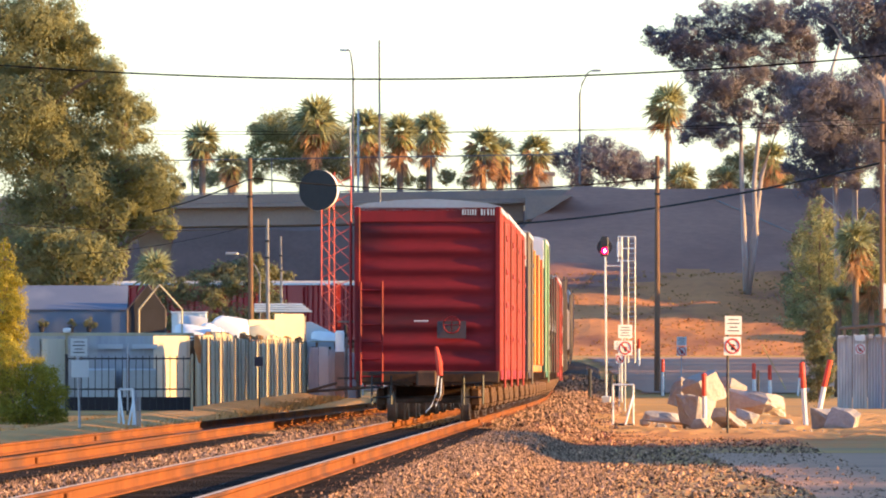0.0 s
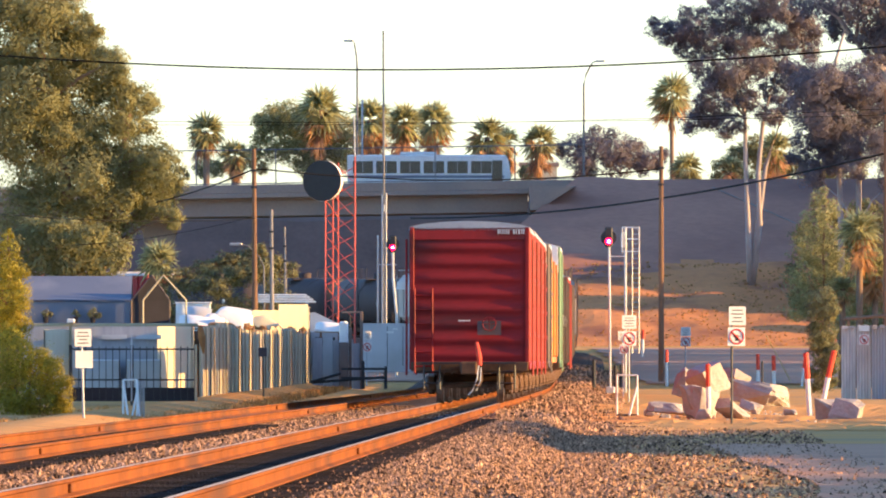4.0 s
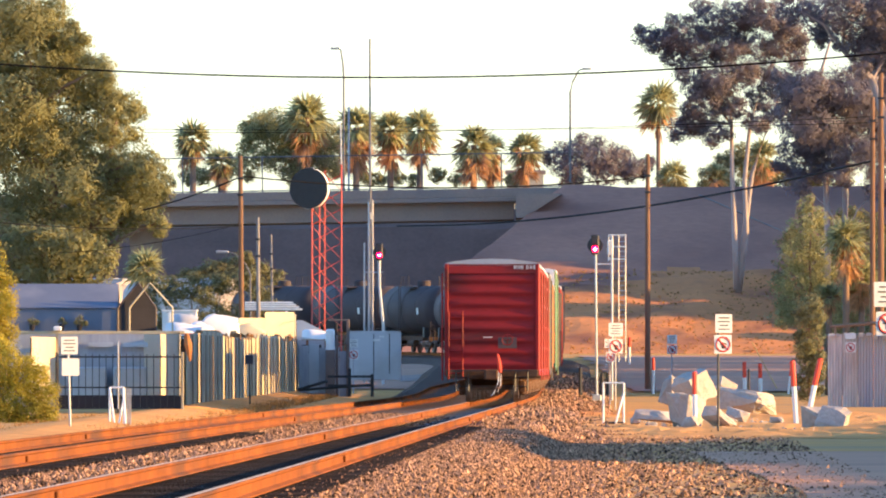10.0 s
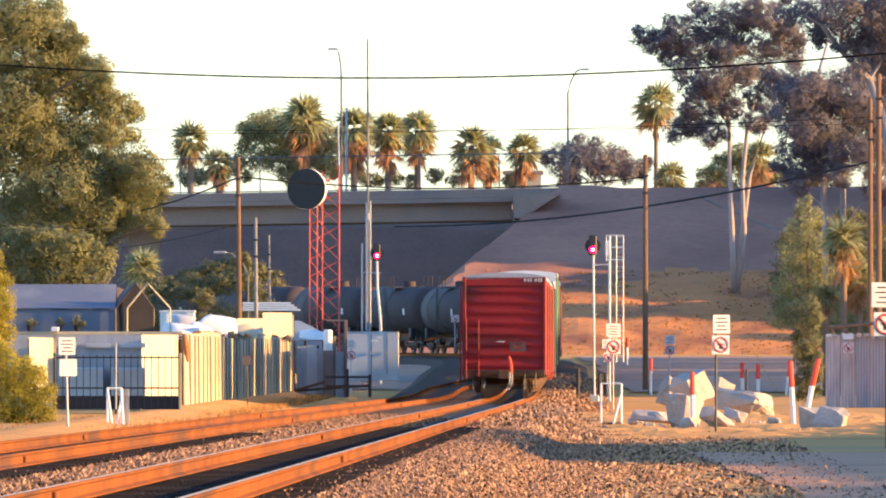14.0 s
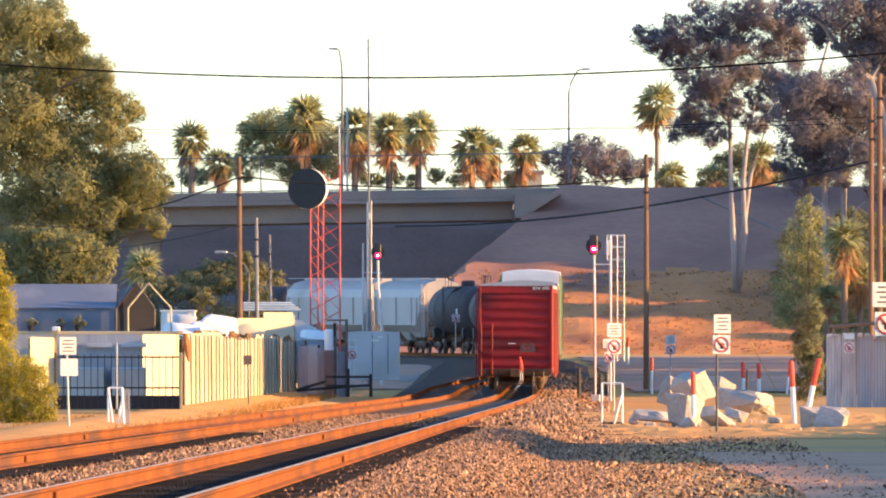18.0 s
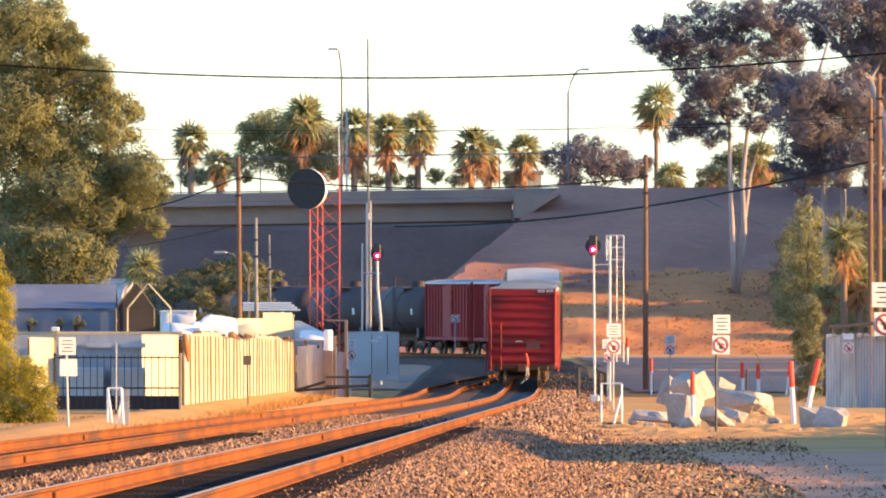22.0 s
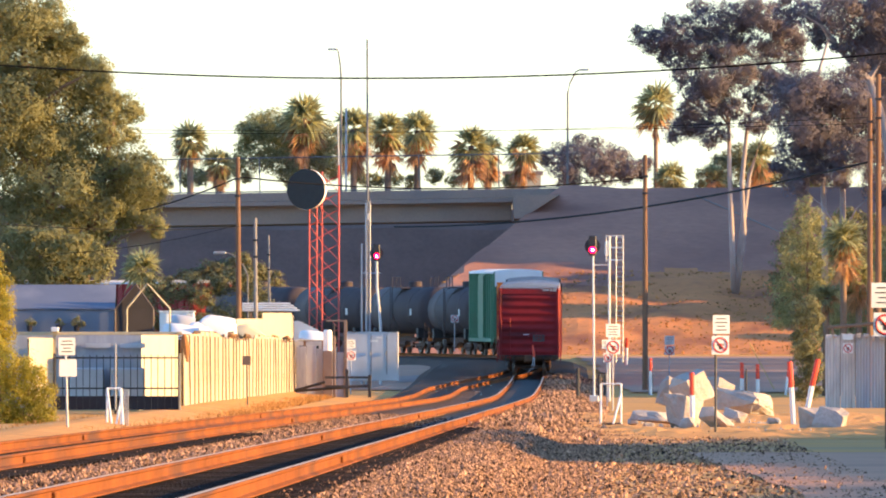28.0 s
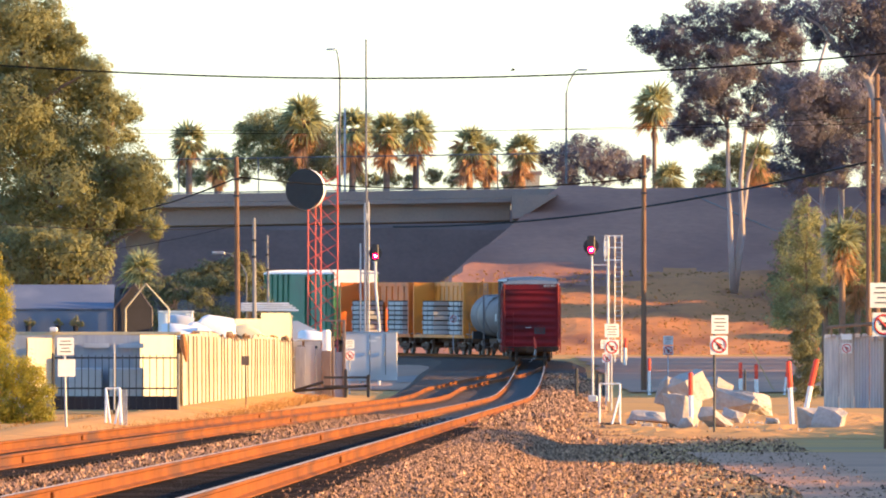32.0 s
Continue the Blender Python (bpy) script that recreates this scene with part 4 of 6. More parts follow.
# beyond the overpass
def build_far_plants():
    spots = ((-21.14, 20.86, 1.71, 0.7), (-18.86, 18.95, 1.43, 0.8), (-11.71, 22.9, 2.1, 1), (-7.43, 21.9, 2, 1.3), (-4.57, 21.71, 1.81, 1.1), (-2.1, 21.9, 1.81, 1), (2.43, 20.47, 1.81, 1.2), (3.9, 20, 1.43, 1.2), (6.86, 20.19, 1.62, 1.1))
    for i, (x, z, r, sk) in enumerate(spots):
        palm((x, 1296.03 + (i % 3) * 5 - 5, 3.0), z - 3.0, r * 1.25, 10 + i, sk, girth=0.3)
    palm((18.0, 1296.03, 3.0), 24.0 - 3.0, 2.5, 40, 0.7, girth=0.2)
    palm((19.14, 1296.03 - 6, 3.0), 17.62 - 3.0, 1.9, 41, 0.3)
    palm((22.76, 1296.03 - 4, 3.0), 17.62 - 3.0, 1.7, 42, 0.2)
    palm((26.71, 1296.03 - 4, 3.0), 19.43 - 3.0, 2.0, 43, 1.4)
    def grove(cl, seed, leaf, label, x0, per=70):
        tree(label, (x0, 1296.03 + 8, 3.0), [[(0, 0), (0.2, 6), (0.1, 12)]], [(x - x0, z - 3.0, r) for x, z, r in cl], leaf, seed, per * 2.6, 0.3, limbs=False)
    grove(((-16.05, 22.06, 1.64), (-14.83, 22.55, 1.76), (-13.37, 21.81, 1.99), (-11.66, 21.08, 2.22), (-9.95, 21.33, 1.76), (-15.32, 20.11, 2.11), (-13.37, 19.37, 2.22), (-10.93, 19.13, 2.11), (-8.98, 19.37, 1.76), (-16.78, 18.89, 1.4), (-11.9, 17.81, 1.76)), 51, DARKLEAF, "dense dark tree behind the overpass", -13.37)
    grove(((9.8, 19.62, 1.52), (11.27, 20.11, 1.64), (12.98, 19.62, 1.76), (14.68, 19.28, 1.52), (15.9, 18.64, 1.29), (10.54, 18.4, 1.52), (13.46, 18.16, 1.52), (16.88, 18.89, 1.05)), 52, GUMLEAF, "broad brownish tree behind the road", 12.98)
    grove(((-7.02, 18.01, 0.82), (-5.8, 17.81, 0.76), (-4.1, 17.81, 0.82), (-2.63, 17.62, 0.7), (-0.68, 18.01, 0.88), (0.78, 17.67, 0.7), (1.76, 18.89, 0.94), (3.95, 17.81, 0.82), (5.9, 17.81, 0.82), (-21.66, 18.01, 1.05), (-20.44, 17.81, 0.94), (-23.61, 17.42, 0.82)), 53, OLIVELEAF, "low shrubs along the far side of the road", -6.54)
    grove(((22.5, 17.6, 1.2), (23.6, 18.6, 1.3), (24.7, 19.6, 1.3), (25.7, 18.8, 1.3), (24.0, 17.2, 1.2), (26.6, 17.6, 1.2), (28.2, 18.0, 1.2), (29.6, 17.6, 1.3), (31.5, 18.0, 1.4), (33.4, 17.6, 1.4)), 54, LEAF, "low green trees behind the road crest", 24.7)
    hb = empty("house", Matrix.Translation((7.2, 1360.83 + 12, 3.0)), "beige flat-roofed building beyond the overpass", "house")
    part("wall", boxed(-1.6, -3, 0, 1.6, 3, 19.02 - 3.0), CREAM, hb)
    part("roof", boxed(-1.8, -3.2, 19.02 - 3.0 + 0.004, 1.8, 3.2, 19.37 - 3.0), CONCRETE, hb)
    # planting under and before the bridge
    bush("dark shrubs in the shade under the overpass", (-14.38, 1046.79, 1.6), ((-2.69, 5.93, 1.15), (-1.35, 6.51, 1.23), (0, 6.7, 1.31), (1.54, 6.32, 1.23), (2.88, 5.93, 0.92), (-2.31, 4.39, 1.15), (-0.38, 4.78, 1.38), (1.54, 4.39, 1.31), (3.08, 4.2, 0.85), (0.77, 7.39, 0.77), (4.23, 3.62, 0.77)), LEAF, 61, 200, 0.3)
    bush("dull green shrubs beyond the yard", (-13.4, 880.0, 1.3), ((-3.6, 4.4, 0.8), (-2.9, 5.1, 0.9), (-2.0, 4.6, 0.8), (-1.2, 5.0, 0.9), (-0.4, 4.4, 0.8), (0.4, 5.0, 0.9), (1.2, 5.3, 0.9), (2.0, 5.5, 0.8), (2.7, 4.8, 0.8), (3.3, 4.0, 0.7), (-3.2, 3.2, 0.9), (-1.8, 3.2, 1.0), (-0.4, 3.0, 1.0), (1.0, 3.4, 1.0), (2.4, 3.4, 0.9), (3.4, 2.9, 0.8)), LEAF, 64, 300, 0.2)
    p = palm((-19, 972.02, 1.2), 7.89 - 1.2, 1.7, 62, 0.0)
    tagged(p, "small green fan palm before the bridge column", "palm tree")


build_far_plants()


def build_trees():
    # tall gum on the slope
    tree("tall eucalyptus with twin pale trunks on the embankment", (20.93, 1099.66, hill_z(20.93, 1099.66)),
         [((0, -0.16), (-0.2, 3.27), (-0.4, 7.72), (-0.48, 11.76), (-1.09, 15.8), (-1.62, 18.63)), ((0.04, -0.16), (0.65, 4.08), (0.48, 7.72), (0.93, 11.76), (1.94, 14.99), (2.83, 16.61)), ((0.02, -0.16), (0.5, 4.0), (1.0, 8.2), (2.3, 12.0), (3.6, 15.2))],
         ((-6.46, 18.02, 1.13), (-5.33, 17.62, 1.09), (-4.12, 18.42, 1.36), (-1.9, 19.23, 1.72), (-0.08, 19.64, 1.54), (1.74, 19.64, 1.54), (3.35, 18.83, 1.18), (-2.91, 17.21, 1.54), (-0.89, 17.21, 1.81), (1.13, 17.41, 1.63), (2.95, 17.21, 1.18), (-4.32, 16.53, 1.18), (-3.11, 14.99, 1.54), (-1.37, 14.99, 1.54), (0.32, 15.19, 1.36), (-2.51, 13.17, 1.45), (-0.89, 13.37, 1.27), (-3.11, 11.84, 1.18), (-1.62, 11.35, 1.27), (-0.08, 12.77, 0.91), (1.94, 15.8, 1.18), (4.16, 16.61, 1), (3.15, 14.59, 1.27), (3.96, 18.22, 1.27), (1.74, 13.78, 1.18), (1.33, 11.84, 1), (2.67, 12.65, 1), (-4.12, 11.35, 1)),
         GUMLEAF, 71, 300, 0.24, girth=0.24)
    # second gum group towards the road
    tree("tall dark eucalyptus group with drooping foliage", (24.21, 972.02, 2.2),
         [((0, 0.01), (0, 7.05), (-0.14, 12.05), (-0.79, 15.62), (-0.36, 18.48), (0.46, 21.33)), ((1.14, 0.01), (1.11, 7.76), (1.07, 13.12), (1.54, 16.33), (2.43, 18.83))],
         ((-2.39, 17.41, 1.46), (-1.5, 16.69, 1.88), (-0.07, 16.87, 1.99), (1.36, 16.87, 1.57), (-2.21, 15.44, 1.57), (-0.79, 14.73, 1.99), (0.82, 14.91, 1.99), (2.25, 15.62, 1.67), (-1.86, 13.66, 1.36), (-0.25, 13.12, 1.67), (1.36, 13.12, 1.57), (2.79, 13.83, 1.67), (3.5, 15.62, 1.57), (-1.14, 12.12, 1.15), (0.64, 11.76, 1.15), (3.32, 12.05, 1.26), (-1.9, 11.2, 1.0), (3.2, 10.8, 1.1), (-2.6, 12.4, 0.9)),
         GUMLEAF, 72, 300, 0.23, girth=0.24)
    tree("overhanging eucalyptus with dark crown beside the road", (24, 800.49, 0.9),
         [((0, 0.02), (-0.15, 8.17), (-0.88, 13.17), (-1.76, 15.82), (-3.24, 17.29))],
         ((-5.74, 19.49, 1.01), (-4.71, 19.2, 1.15), (-3.53, 19.41, 1.22), (-2.21, 18.91, 1.49), (-0.88, 19.05, 1.62), (-1.76, 17.43, 1.29), (-2.94, 17.58, 0.88), (-4.26, 18.17, 0.74), (-0.74, 16.99, 1.35), (0.29, 18.17, 2.03), (-2.5, 16.26, 0.61), (0.59, 15.52, 2.03)),
         GUMLEAF, 73, 280, 0.22, girth=0.4)
    tree("dull brown-green scrub trees at the foot of the embankment", (27.0, 1092.0, hill_z(27.0, 1092.0) - 0.2),
         [((-1.5, 0), (-1.7, 3.0), (-1.4, 6.0)), ((1.6, 0), (1.9, 3.5), (2.2, 6.5))],
         ((-3.3, 2.2, 0.9), (-2.6, 3.8, 1.1), (-1.7, 5.4, 1.2), (-1.3, 7.0, 1.0), (-0.6, 2.8, 1.3), (-0.1, 4.6, 1.3), (0.3, 6.4, 1.2), (1.2, 3.2, 1.3), (1.5, 5.2, 1.3), (1.9, 7.0, 1.1), (2.8, 4.0, 1.4), (3.2, 6.0, 1.3), (4.2, 3.2, 1.4), (4.4, 5.2, 1.4), (-2.4, 1.2, 1.1), (0.6, 1.2, 1.3), (2.8, 1.6, 1.4), (-3.0, 5.2, 0.7)),
         LEAF, 90, 150, 0.27, girth=0.16, bark=PALMTRUNK)
    # big left tree
    tree("huge olive-green eucalyptus behind the yard", (-20.12, 824.75, 0.8),
         [((0, 0), (-0.3, 5.76), (-0.91, 10.61), (-1.82, 14.85), (-2.42, 18.48)), ((0.3, 0), (0.91, 6.67), (1.82, 10.61), (2.42, 13.33))],
         ((-3.03, 19.7, 1.97), (-1.36, 19.24, 1.89), (-2.58, 17.58, 2.16), (-0.76, 17.42, 1.89), (0.15, 18.48, 1.03), (-3.03, 15.45, 2.36), (-1.06, 15.45, 2.28), (0.76, 16.36, 1.65), (1.52, 16.82, 1.03), (2.88, 14.85, 1.26), (1.52, 14.55, 1.57), (2.58, 13.48, 1.18), (-2.73, 13.33, 2.36), (-0.76, 13.03, 2.36), (0.91, 12.73, 1.97), (3.18, 11.82, 1.50), (4.09, 11.06, 1.26), (1.82, 11.06, 1.89), (-2.42, 10.91, 2.36), (-0.3, 10.61, 2.36), (-2.73, 8.48, 2.21), (-0.61, 8.33, 2.21), (1.36, 9.09, 1.97), (3.18, 9.7, 1.65), (4.39, 10, 0.94), (1.82, 15.45, 1.18), (-4.24, 18.48, 2.36), (-4.24, 14.24, 2.75), (3.79, 10.3, 1.57), (4.7, 8.64, 0.79)),
         OLIVELEAF, 74, 260, 0.24, girth=0.45, bark=PALMTRUNK)
    bush("dull olive scrub behind the yard shed", (-19.82, 800.49, 0.94), ((-2.65, 6.76, 1.25), (-1.18, 7.06, 1.39), (0.29, 6.76, 1.39), (1.62, 6.47, 1.18), (-2.06, 5.59, 1.25), (-0.29, 5.59, 1.39), (1.47, 5.59, 1.25), (-2.94, 5.29, 1.25)), OLIVELEAF, 75, 220, 0.28)
    # near left
    bush("yellow-green bush beside the siding", (-11.75, 424.00, 0.00), ((-0.63, 1.70, 0.85), (-0.08, 1.55, 0.77), (0.39, 1.24, 0.66), (0.70, 0.76, 0.52), (-0.15, 0.76, 0.85), (0.39, 0.39, 0.63), (0.78, 0.07, 0.37), (-0.63, 0.46, 0.92), (-0.15, -0.00, 0.54), (0.46, -0.09, 0.40), (-0.94, 1.08, 0.74), (0.85, 0.39, 0.33)), BUSHLEAF, 76, 1100, 0.085)
    bush("bright yellow-green conical shrub beside the siding", (-12.92, 440.00, 0.00), ((0.03, 5.21, 0.19), (0.07, 4.81, 0.31), (0.12, 4.32, 0.41), (0.19, 3.83, 0.50), (0.23, 3.35, 0.58), (0.12, 2.86, 0.58), (-0.03, 2.38, 0.68), (-0.26, 3.35, 0.77), (-0.26, 4.32, 0.58)), BUSHLEAF, 77, 1050, 0.09)
    # right: ivy column and shrubs by the sheet fence
    bush("dark ivy-covered stump beside the sheet fence", (15.38, 648.02, 0.59), ((0, 0.1, 0.61), (0, 0.81, 0.67), (-0.05, 1.52, 0.67), (0.05, 2.24, 0.67), (0, 2.95, 0.67), (-0.05, 3.55, 0.67), (0.24, 1.17, 0.57), (-0.24, 1.88, 0.57)), LEAF, 78, 700, 0.14)
    tree("feathery yellow-green tree behind the sheet fence", (17.2, 722.0, 0.71),
         [((0, 0), (0.05, 3.0), (-0.05, 6.0), (0.1, 8.6))],
         ((-0.25, 8.7, 0.47), (0.12, 8.1, 0.62), (-0.47, 7.5, 0.74), (0.20, 7.0, 0.76), (-0.78, 6.3, 0.74), (0.12, 6.1, 0.89), (0.73, 5.5, 0.74), (-0.85, 5.2, 0.81), (-0.02, 4.9, 0.89), (-1.23, 4.3, 0.74), (0.58, 4.3, 0.89), (-0.40, 3.7, 0.96), (-1.30, 3.3, 0.74), (0.73, 3.1, 0.81)),
         DARKLEAF, 79, 330, 0.14, girth=0.09, bark=PALMTRUNK, spread=0.15)
    bush("dusty dark shrubs behind the sheet fence", (18.6, 728.0, 0.71), ((-0.5, 3.0, 0.83), (0.4, 3.5, 0.94), (1.3, 3.2, 0.94), (-0.1, 4.3, 0.83), (0.9, 4.6, 0.89), (1.9, 4.4, 0.94), (1.6, 5.6, 0.83), (2.3, 5.2, 0.94), (0.4, 5.6, 0.65), (2.2, 6.6, 0.71), (0.2, 2.2, 0.94), (1.5, 2.1, 1.06)), DARKLEAF, 89, 300, 0.16)
    for i, (x, z, r, sk) in enumerate(((18.75, 7.7, 1.35, 1.0), (19.5, 5.9, 1.15, 1.0), (18.0, 5.0, 0.9, 0.5))):
        p = palm((x, 718.5 + i, 0.6), z - 0.6, r, 85 + i, sk, girth=0.16)
        tagged(p, "low fan palm with hanging dead fronds beside the fence", "palm tree")
    bush("small green weeds at the foot of the white fence", (-7.7, 680.42, 0.47), ((-0.28, 0.15, 0.27), (0, 0.25, 0.29), (0.28, 0.15, 0.24)), BUSHLEAF, 80, 900, 0.08)


build_trees()


def build_shade_trees():
    """Unseen tree rows beside the road, added so that their long shadows lie over it and the slope."""
    rng = random.Random(5)
    spots = [(44 + 9 * (i % 3), 1110 + 5 * i, 18 + 2 * (i % 3)) for i in range(9)] + [(62 + 6 * (i % 2), 1107 + 5 * i, 15) for i in range(8)] + [(72 + 8 * (i % 2), 1112 + 10 * i, 24) for i in range(4)]
    spots += [(38 + 7 * (i % 3), 1160 + 7 * i, 22 + 2 * (i % 3)) for i in range(9)] + [(46, 1119 + 6 * i, 26) for i in range(5)]
    spots += [(38 + 4 * (i % 3), 715 + 16 * i, 12.5 + (i % 4) + (5 if i > 5 else 0)) for i in range(19)]
    spots += [(42, 1101, 9.20), (45, 1097.5, 8.26), (42, 1094, 6.37), (44, 1090, 6.14), (42, 1086.5, 4.72)]
    for i, (x, y, h) in enumerate(spots):
        h *= 0.69
        cl = [(rng.uniform(-3.2, 3.2), h * rng.uniform(0.3, 0.95), min(h * 0.25, rng.uniform(1.7, 2.6))) for k in range(16)]
        t = tree("unseen roadside eucalyptus added to cast long shade", (x, y, rise(y) if y < 1040 else hill_z(x, y)), [[(0, 0), (0.3, h * 0.4), (0, h * 0.8)]], cl, GUMLEAF, 200 + i, 9, 2.4, limbs=False, spread=2.6 if y < 1040 else 1.0)
        tagged(t, group="roadside trees")
    # unseen wall and hedge, added to shade the drive and bands of the ballast
    wall = empty("block_wall", Matrix.Translation((17.9, 185, 0)), "unseen grey block wall added to shade the drive", "wall")
    part("wall", boxed(-0.1, -145, -0.1, 0.1, 145, 2.32), CONCRETE, wall)
    part("coping", boxed(-0.16, -145, 2.324, 0.16, 145, 2.4, bevel=0.02), CONCRETE, wall)
    for i in range(92):
        y = 40 + 4.2 * i
        h = float(np.interp(y, (40, 136, 142, 170, 176, 195, 215, 250, 258, 264, 318, 326, 336, 425), (3.02, 3.02, 3.75, 3.75, 3.05, 3.02, 2.68, 2.68, 3.02, 4.05, 4.05, 2.88, 2.47, 0.9))) + rng.uniform(-0.1, 0.07)
        r = min(1.2, h * 0.42)
        cl = [(rng.uniform(-0.7, 0.7), r + (h - 2 * r) * k / 4, r * rng.uniform(0.85, 1.0)) for k in range(5)] + [(-1.4, h - r, r * 0.8), (1.4, h - r, r * 0.8)]
        b = bush("unseen dull green hedge shrub added to shade the drive", (17, y, 0), cl, DARKLEAF, 300 + i, 18, 1.05)
        b.matrix_basis = pose(17, y, 0, 0, 0, 90)
        tagged(b, group="hedge along the drive")


build_shade_trees()


# ---- signs, posts and signals beside the line ----
def sign_plate(parent, x, z, w, h, kind, y=-0.045):
    plate = part("sign_plate", boxed(x - w / 2, y - 0.008, z - h / 2, x + w / 2, y + 0.008, z + h / 2), SIGNWHITE if kind != "dark" else BROWNCAR, parent, "white sign plate" if kind != "dark" else "dark weathered sign plate")
    f = y - 0.012
    if kind == "text":
        for i in range(4):
            ww = w * (0.62, 0.74, 0.5, 0.68)[i]
            zz = z + h * (0.3 - 0.2 * i)
            part("text_bar", boxed(x - ww / 2, f - 0.002, zz - h * 0.028, x + ww / 2, f, zz + h * 0.028), SIGNBLACK, plate, "dark line of writing")
    elif kind == "ring":
        r = w * 0.4
        part("ring", tube(bmesh.new(), [(x + r * math.cos(k * math.tau / 24), f, z + r * math.sin(k * math.tau / 24)) for k in range(25)], w * 0.05, 5), SIGNRED, plate, "red prohibition ring")
        part("slash", rod((x - r * 0.7, f, z + r * 0.7), (x + r * 0.7, f, z - r * 0.7), w * 0.045, n=5), SIGNRED, plate, "red slash")
        bm = boxed(x - w * 0.09, f - 0.002, z - r * 0.6, x + w * 0.1, f + 0.002, z + r * 0.25)
        box(bm, x - w * 0.2, f - 0.002, z - r * 0.05, x + w * 0.2, f + 0.001, z + r * 0.12)
        part("symbol", bm, SIGNBLACK, plate, "dark symbol")
    return plate


def sign_post(label, x, y, z0, top, plates, post=GALV, r=0.03, lean=0.0):
    s = empty("sign_post", pose(x, y, z0, 0, 0, 16), label, "sign", "warning signs beside the track")
    part("post", rod((0, 0, -0.3), (lean, 0, top - z0), r), post, s)
    for px, pz, w, h, kind in plates:
        sign_plate(s, px - x, pz - z0, w, h, kind)
    return s


WARN = "white warning sign with a red prohibition ring on a post"
sign_post(WARN, 6.72, 378.01, 0.0, 2.95, [(6.85, 2.71, 0.43, 0.46, "text"), (6.83, 2.2, 0.44, 0.46, "ring")], BLACK)
sign_post(WARN, 6.71, 604.81, 0.2, 3.41, [(6.71, 3.15, 0.58, 0.53, "text"), (6.71, 2.5, 0.58, 0.56, "ring")])
sign_post(WARN, 6.95, 648.02, 0.3, 2.88, [(6.95, 2.69, 0.48, 0.38, "text"), (6.98, 2.12, 0.4, 0.4, "ring")])
sign_post("faded white warning sign on a thin post by the road", 12.18, 824.75, 1.1, 3.45, [(12.18, 3.21, 0.55, 0.48, "text"), (12.18, 2.66, 0.55, 0.48, "ring")])
sign_post("white warning signs on a post at the roadside", 8.95, 309.28, 0.0, 3.38, [(8.89, 3.09, 0.57, 0.5, "text"), (8.89, 2.5, 0.48, 0.48, "ring")], WOODPOLE, 0.05)
sign_post("white sign with a blank sheet below on a thin post", -9.19, 378.01, 0.0, 2.33, [(-9.24, 2.17, 0.42, 0.43, "text"), (-9.21, 1.64, 0.44, 0.42, "plain")], lean=-0.08)
sign_post("small sign on a thin post before the white fence", -6.88, 544.33, 0.1, 2.11, [(-6.94, 1.93, 0.3, 0.32, "dark")], BLACK, 0.025, lean=-0.04)
sign_post(WARN, -4.26, 716.23, 0.5, 3.07, [(-4.26, 2.81, 0.42, 0.39, "text"), (-4.26, 2.28, 0.45, 0.45, "ring")])
sign_post(WARN, 0.73, 907.22, 3, 4.87, [(0.73, 4.64, 0.47, 0.43, "ring")])


def marker_post(label, x0, z0, x1, z1, y, r=0.065, cut=0.6):
    m = empty("marker_post", Matrix.Translation((x0, y, z0)), label, "post", "white marker posts with orange tops")
    d = Vector((x1 - x0, 0, z1 - z0))
    part("post", rod((0, 0, -0.15), d * cut, r), WHITE, m)
    part("top", tube(bmesh.new(), [d * (cut + 0.001), d * 0.985, d], [r * 1.04, r * 1.04, r * 0.6], 10), FLAG, m, "orange-red top")
    part("reflector_band", rod(d * cut * 0.86, d * cut * 0.9, r * 1.05), SIGNWHITE, m)
    return m


UP, LEAN = "upright white marker post with orange top", "leaning white marker post with orange top"
marker_post(UP, 6.66, 0.0, 6.63, 1.53, 408.5, 0.065)
marker_post(LEAN, 9.89, 0.0, 9.76, 1.84, 432.01, 0.075)
marker_post(LEAN, 10.13, 0.0, 10.56, 1.9, 432.01, 0.075)
marker_post(UP, 13.97, 0.6, 13.95, 1.96, 716.23, 0.09, 0.45)
marker_post(UP, 14.71, 0.6, 14.68, 1.89, 716.23, 0.09, 0.45)
marker_post(LEAN, 16, 0.6, 16.16, 1.96, 716.23, 0.05, 0.5)
marker_post(UP, 9.71, 0.6, 9.71, 2.15, 716.23, 0.07, 0.62)
marker_post(UP, 9.59, 2.01, 9.62, 3.28, 800.49, 0.08, 0.6)


def bollard(x, y, z0, z1, r=0.08):
    b = empty("bollard", Matrix.Translation((x, y, z0)), "short dark steel bollard beside the track", "bollard", "dark bollards")
    part("shaft", rod((0, 0, -0.2), (0, 0, z1 - z0), r), BLACK, b)
    part("cap", tube(bmesh.new(), [(0, 0, z1 - z0 + 0.002), (0, 0, z1 - z0 + 0.06)], [r * 1.1, r * 0.6], 10), BLACK, b)


bollard(6, 680.42, 0.4, 1.65)
bollard(7.13, 697.86, 0.5, 1.39)
bollard(7.58, 716.23, 0.6, 1.39, 0.06)
bollard(9.84, 725.78, 0.6, 1.57, 0.1)
bollard(11.47, 680.42, 0.4, 1.45, 0.14)
bollard(13.45, 680.42, 0.4, 1.57, 0.05)


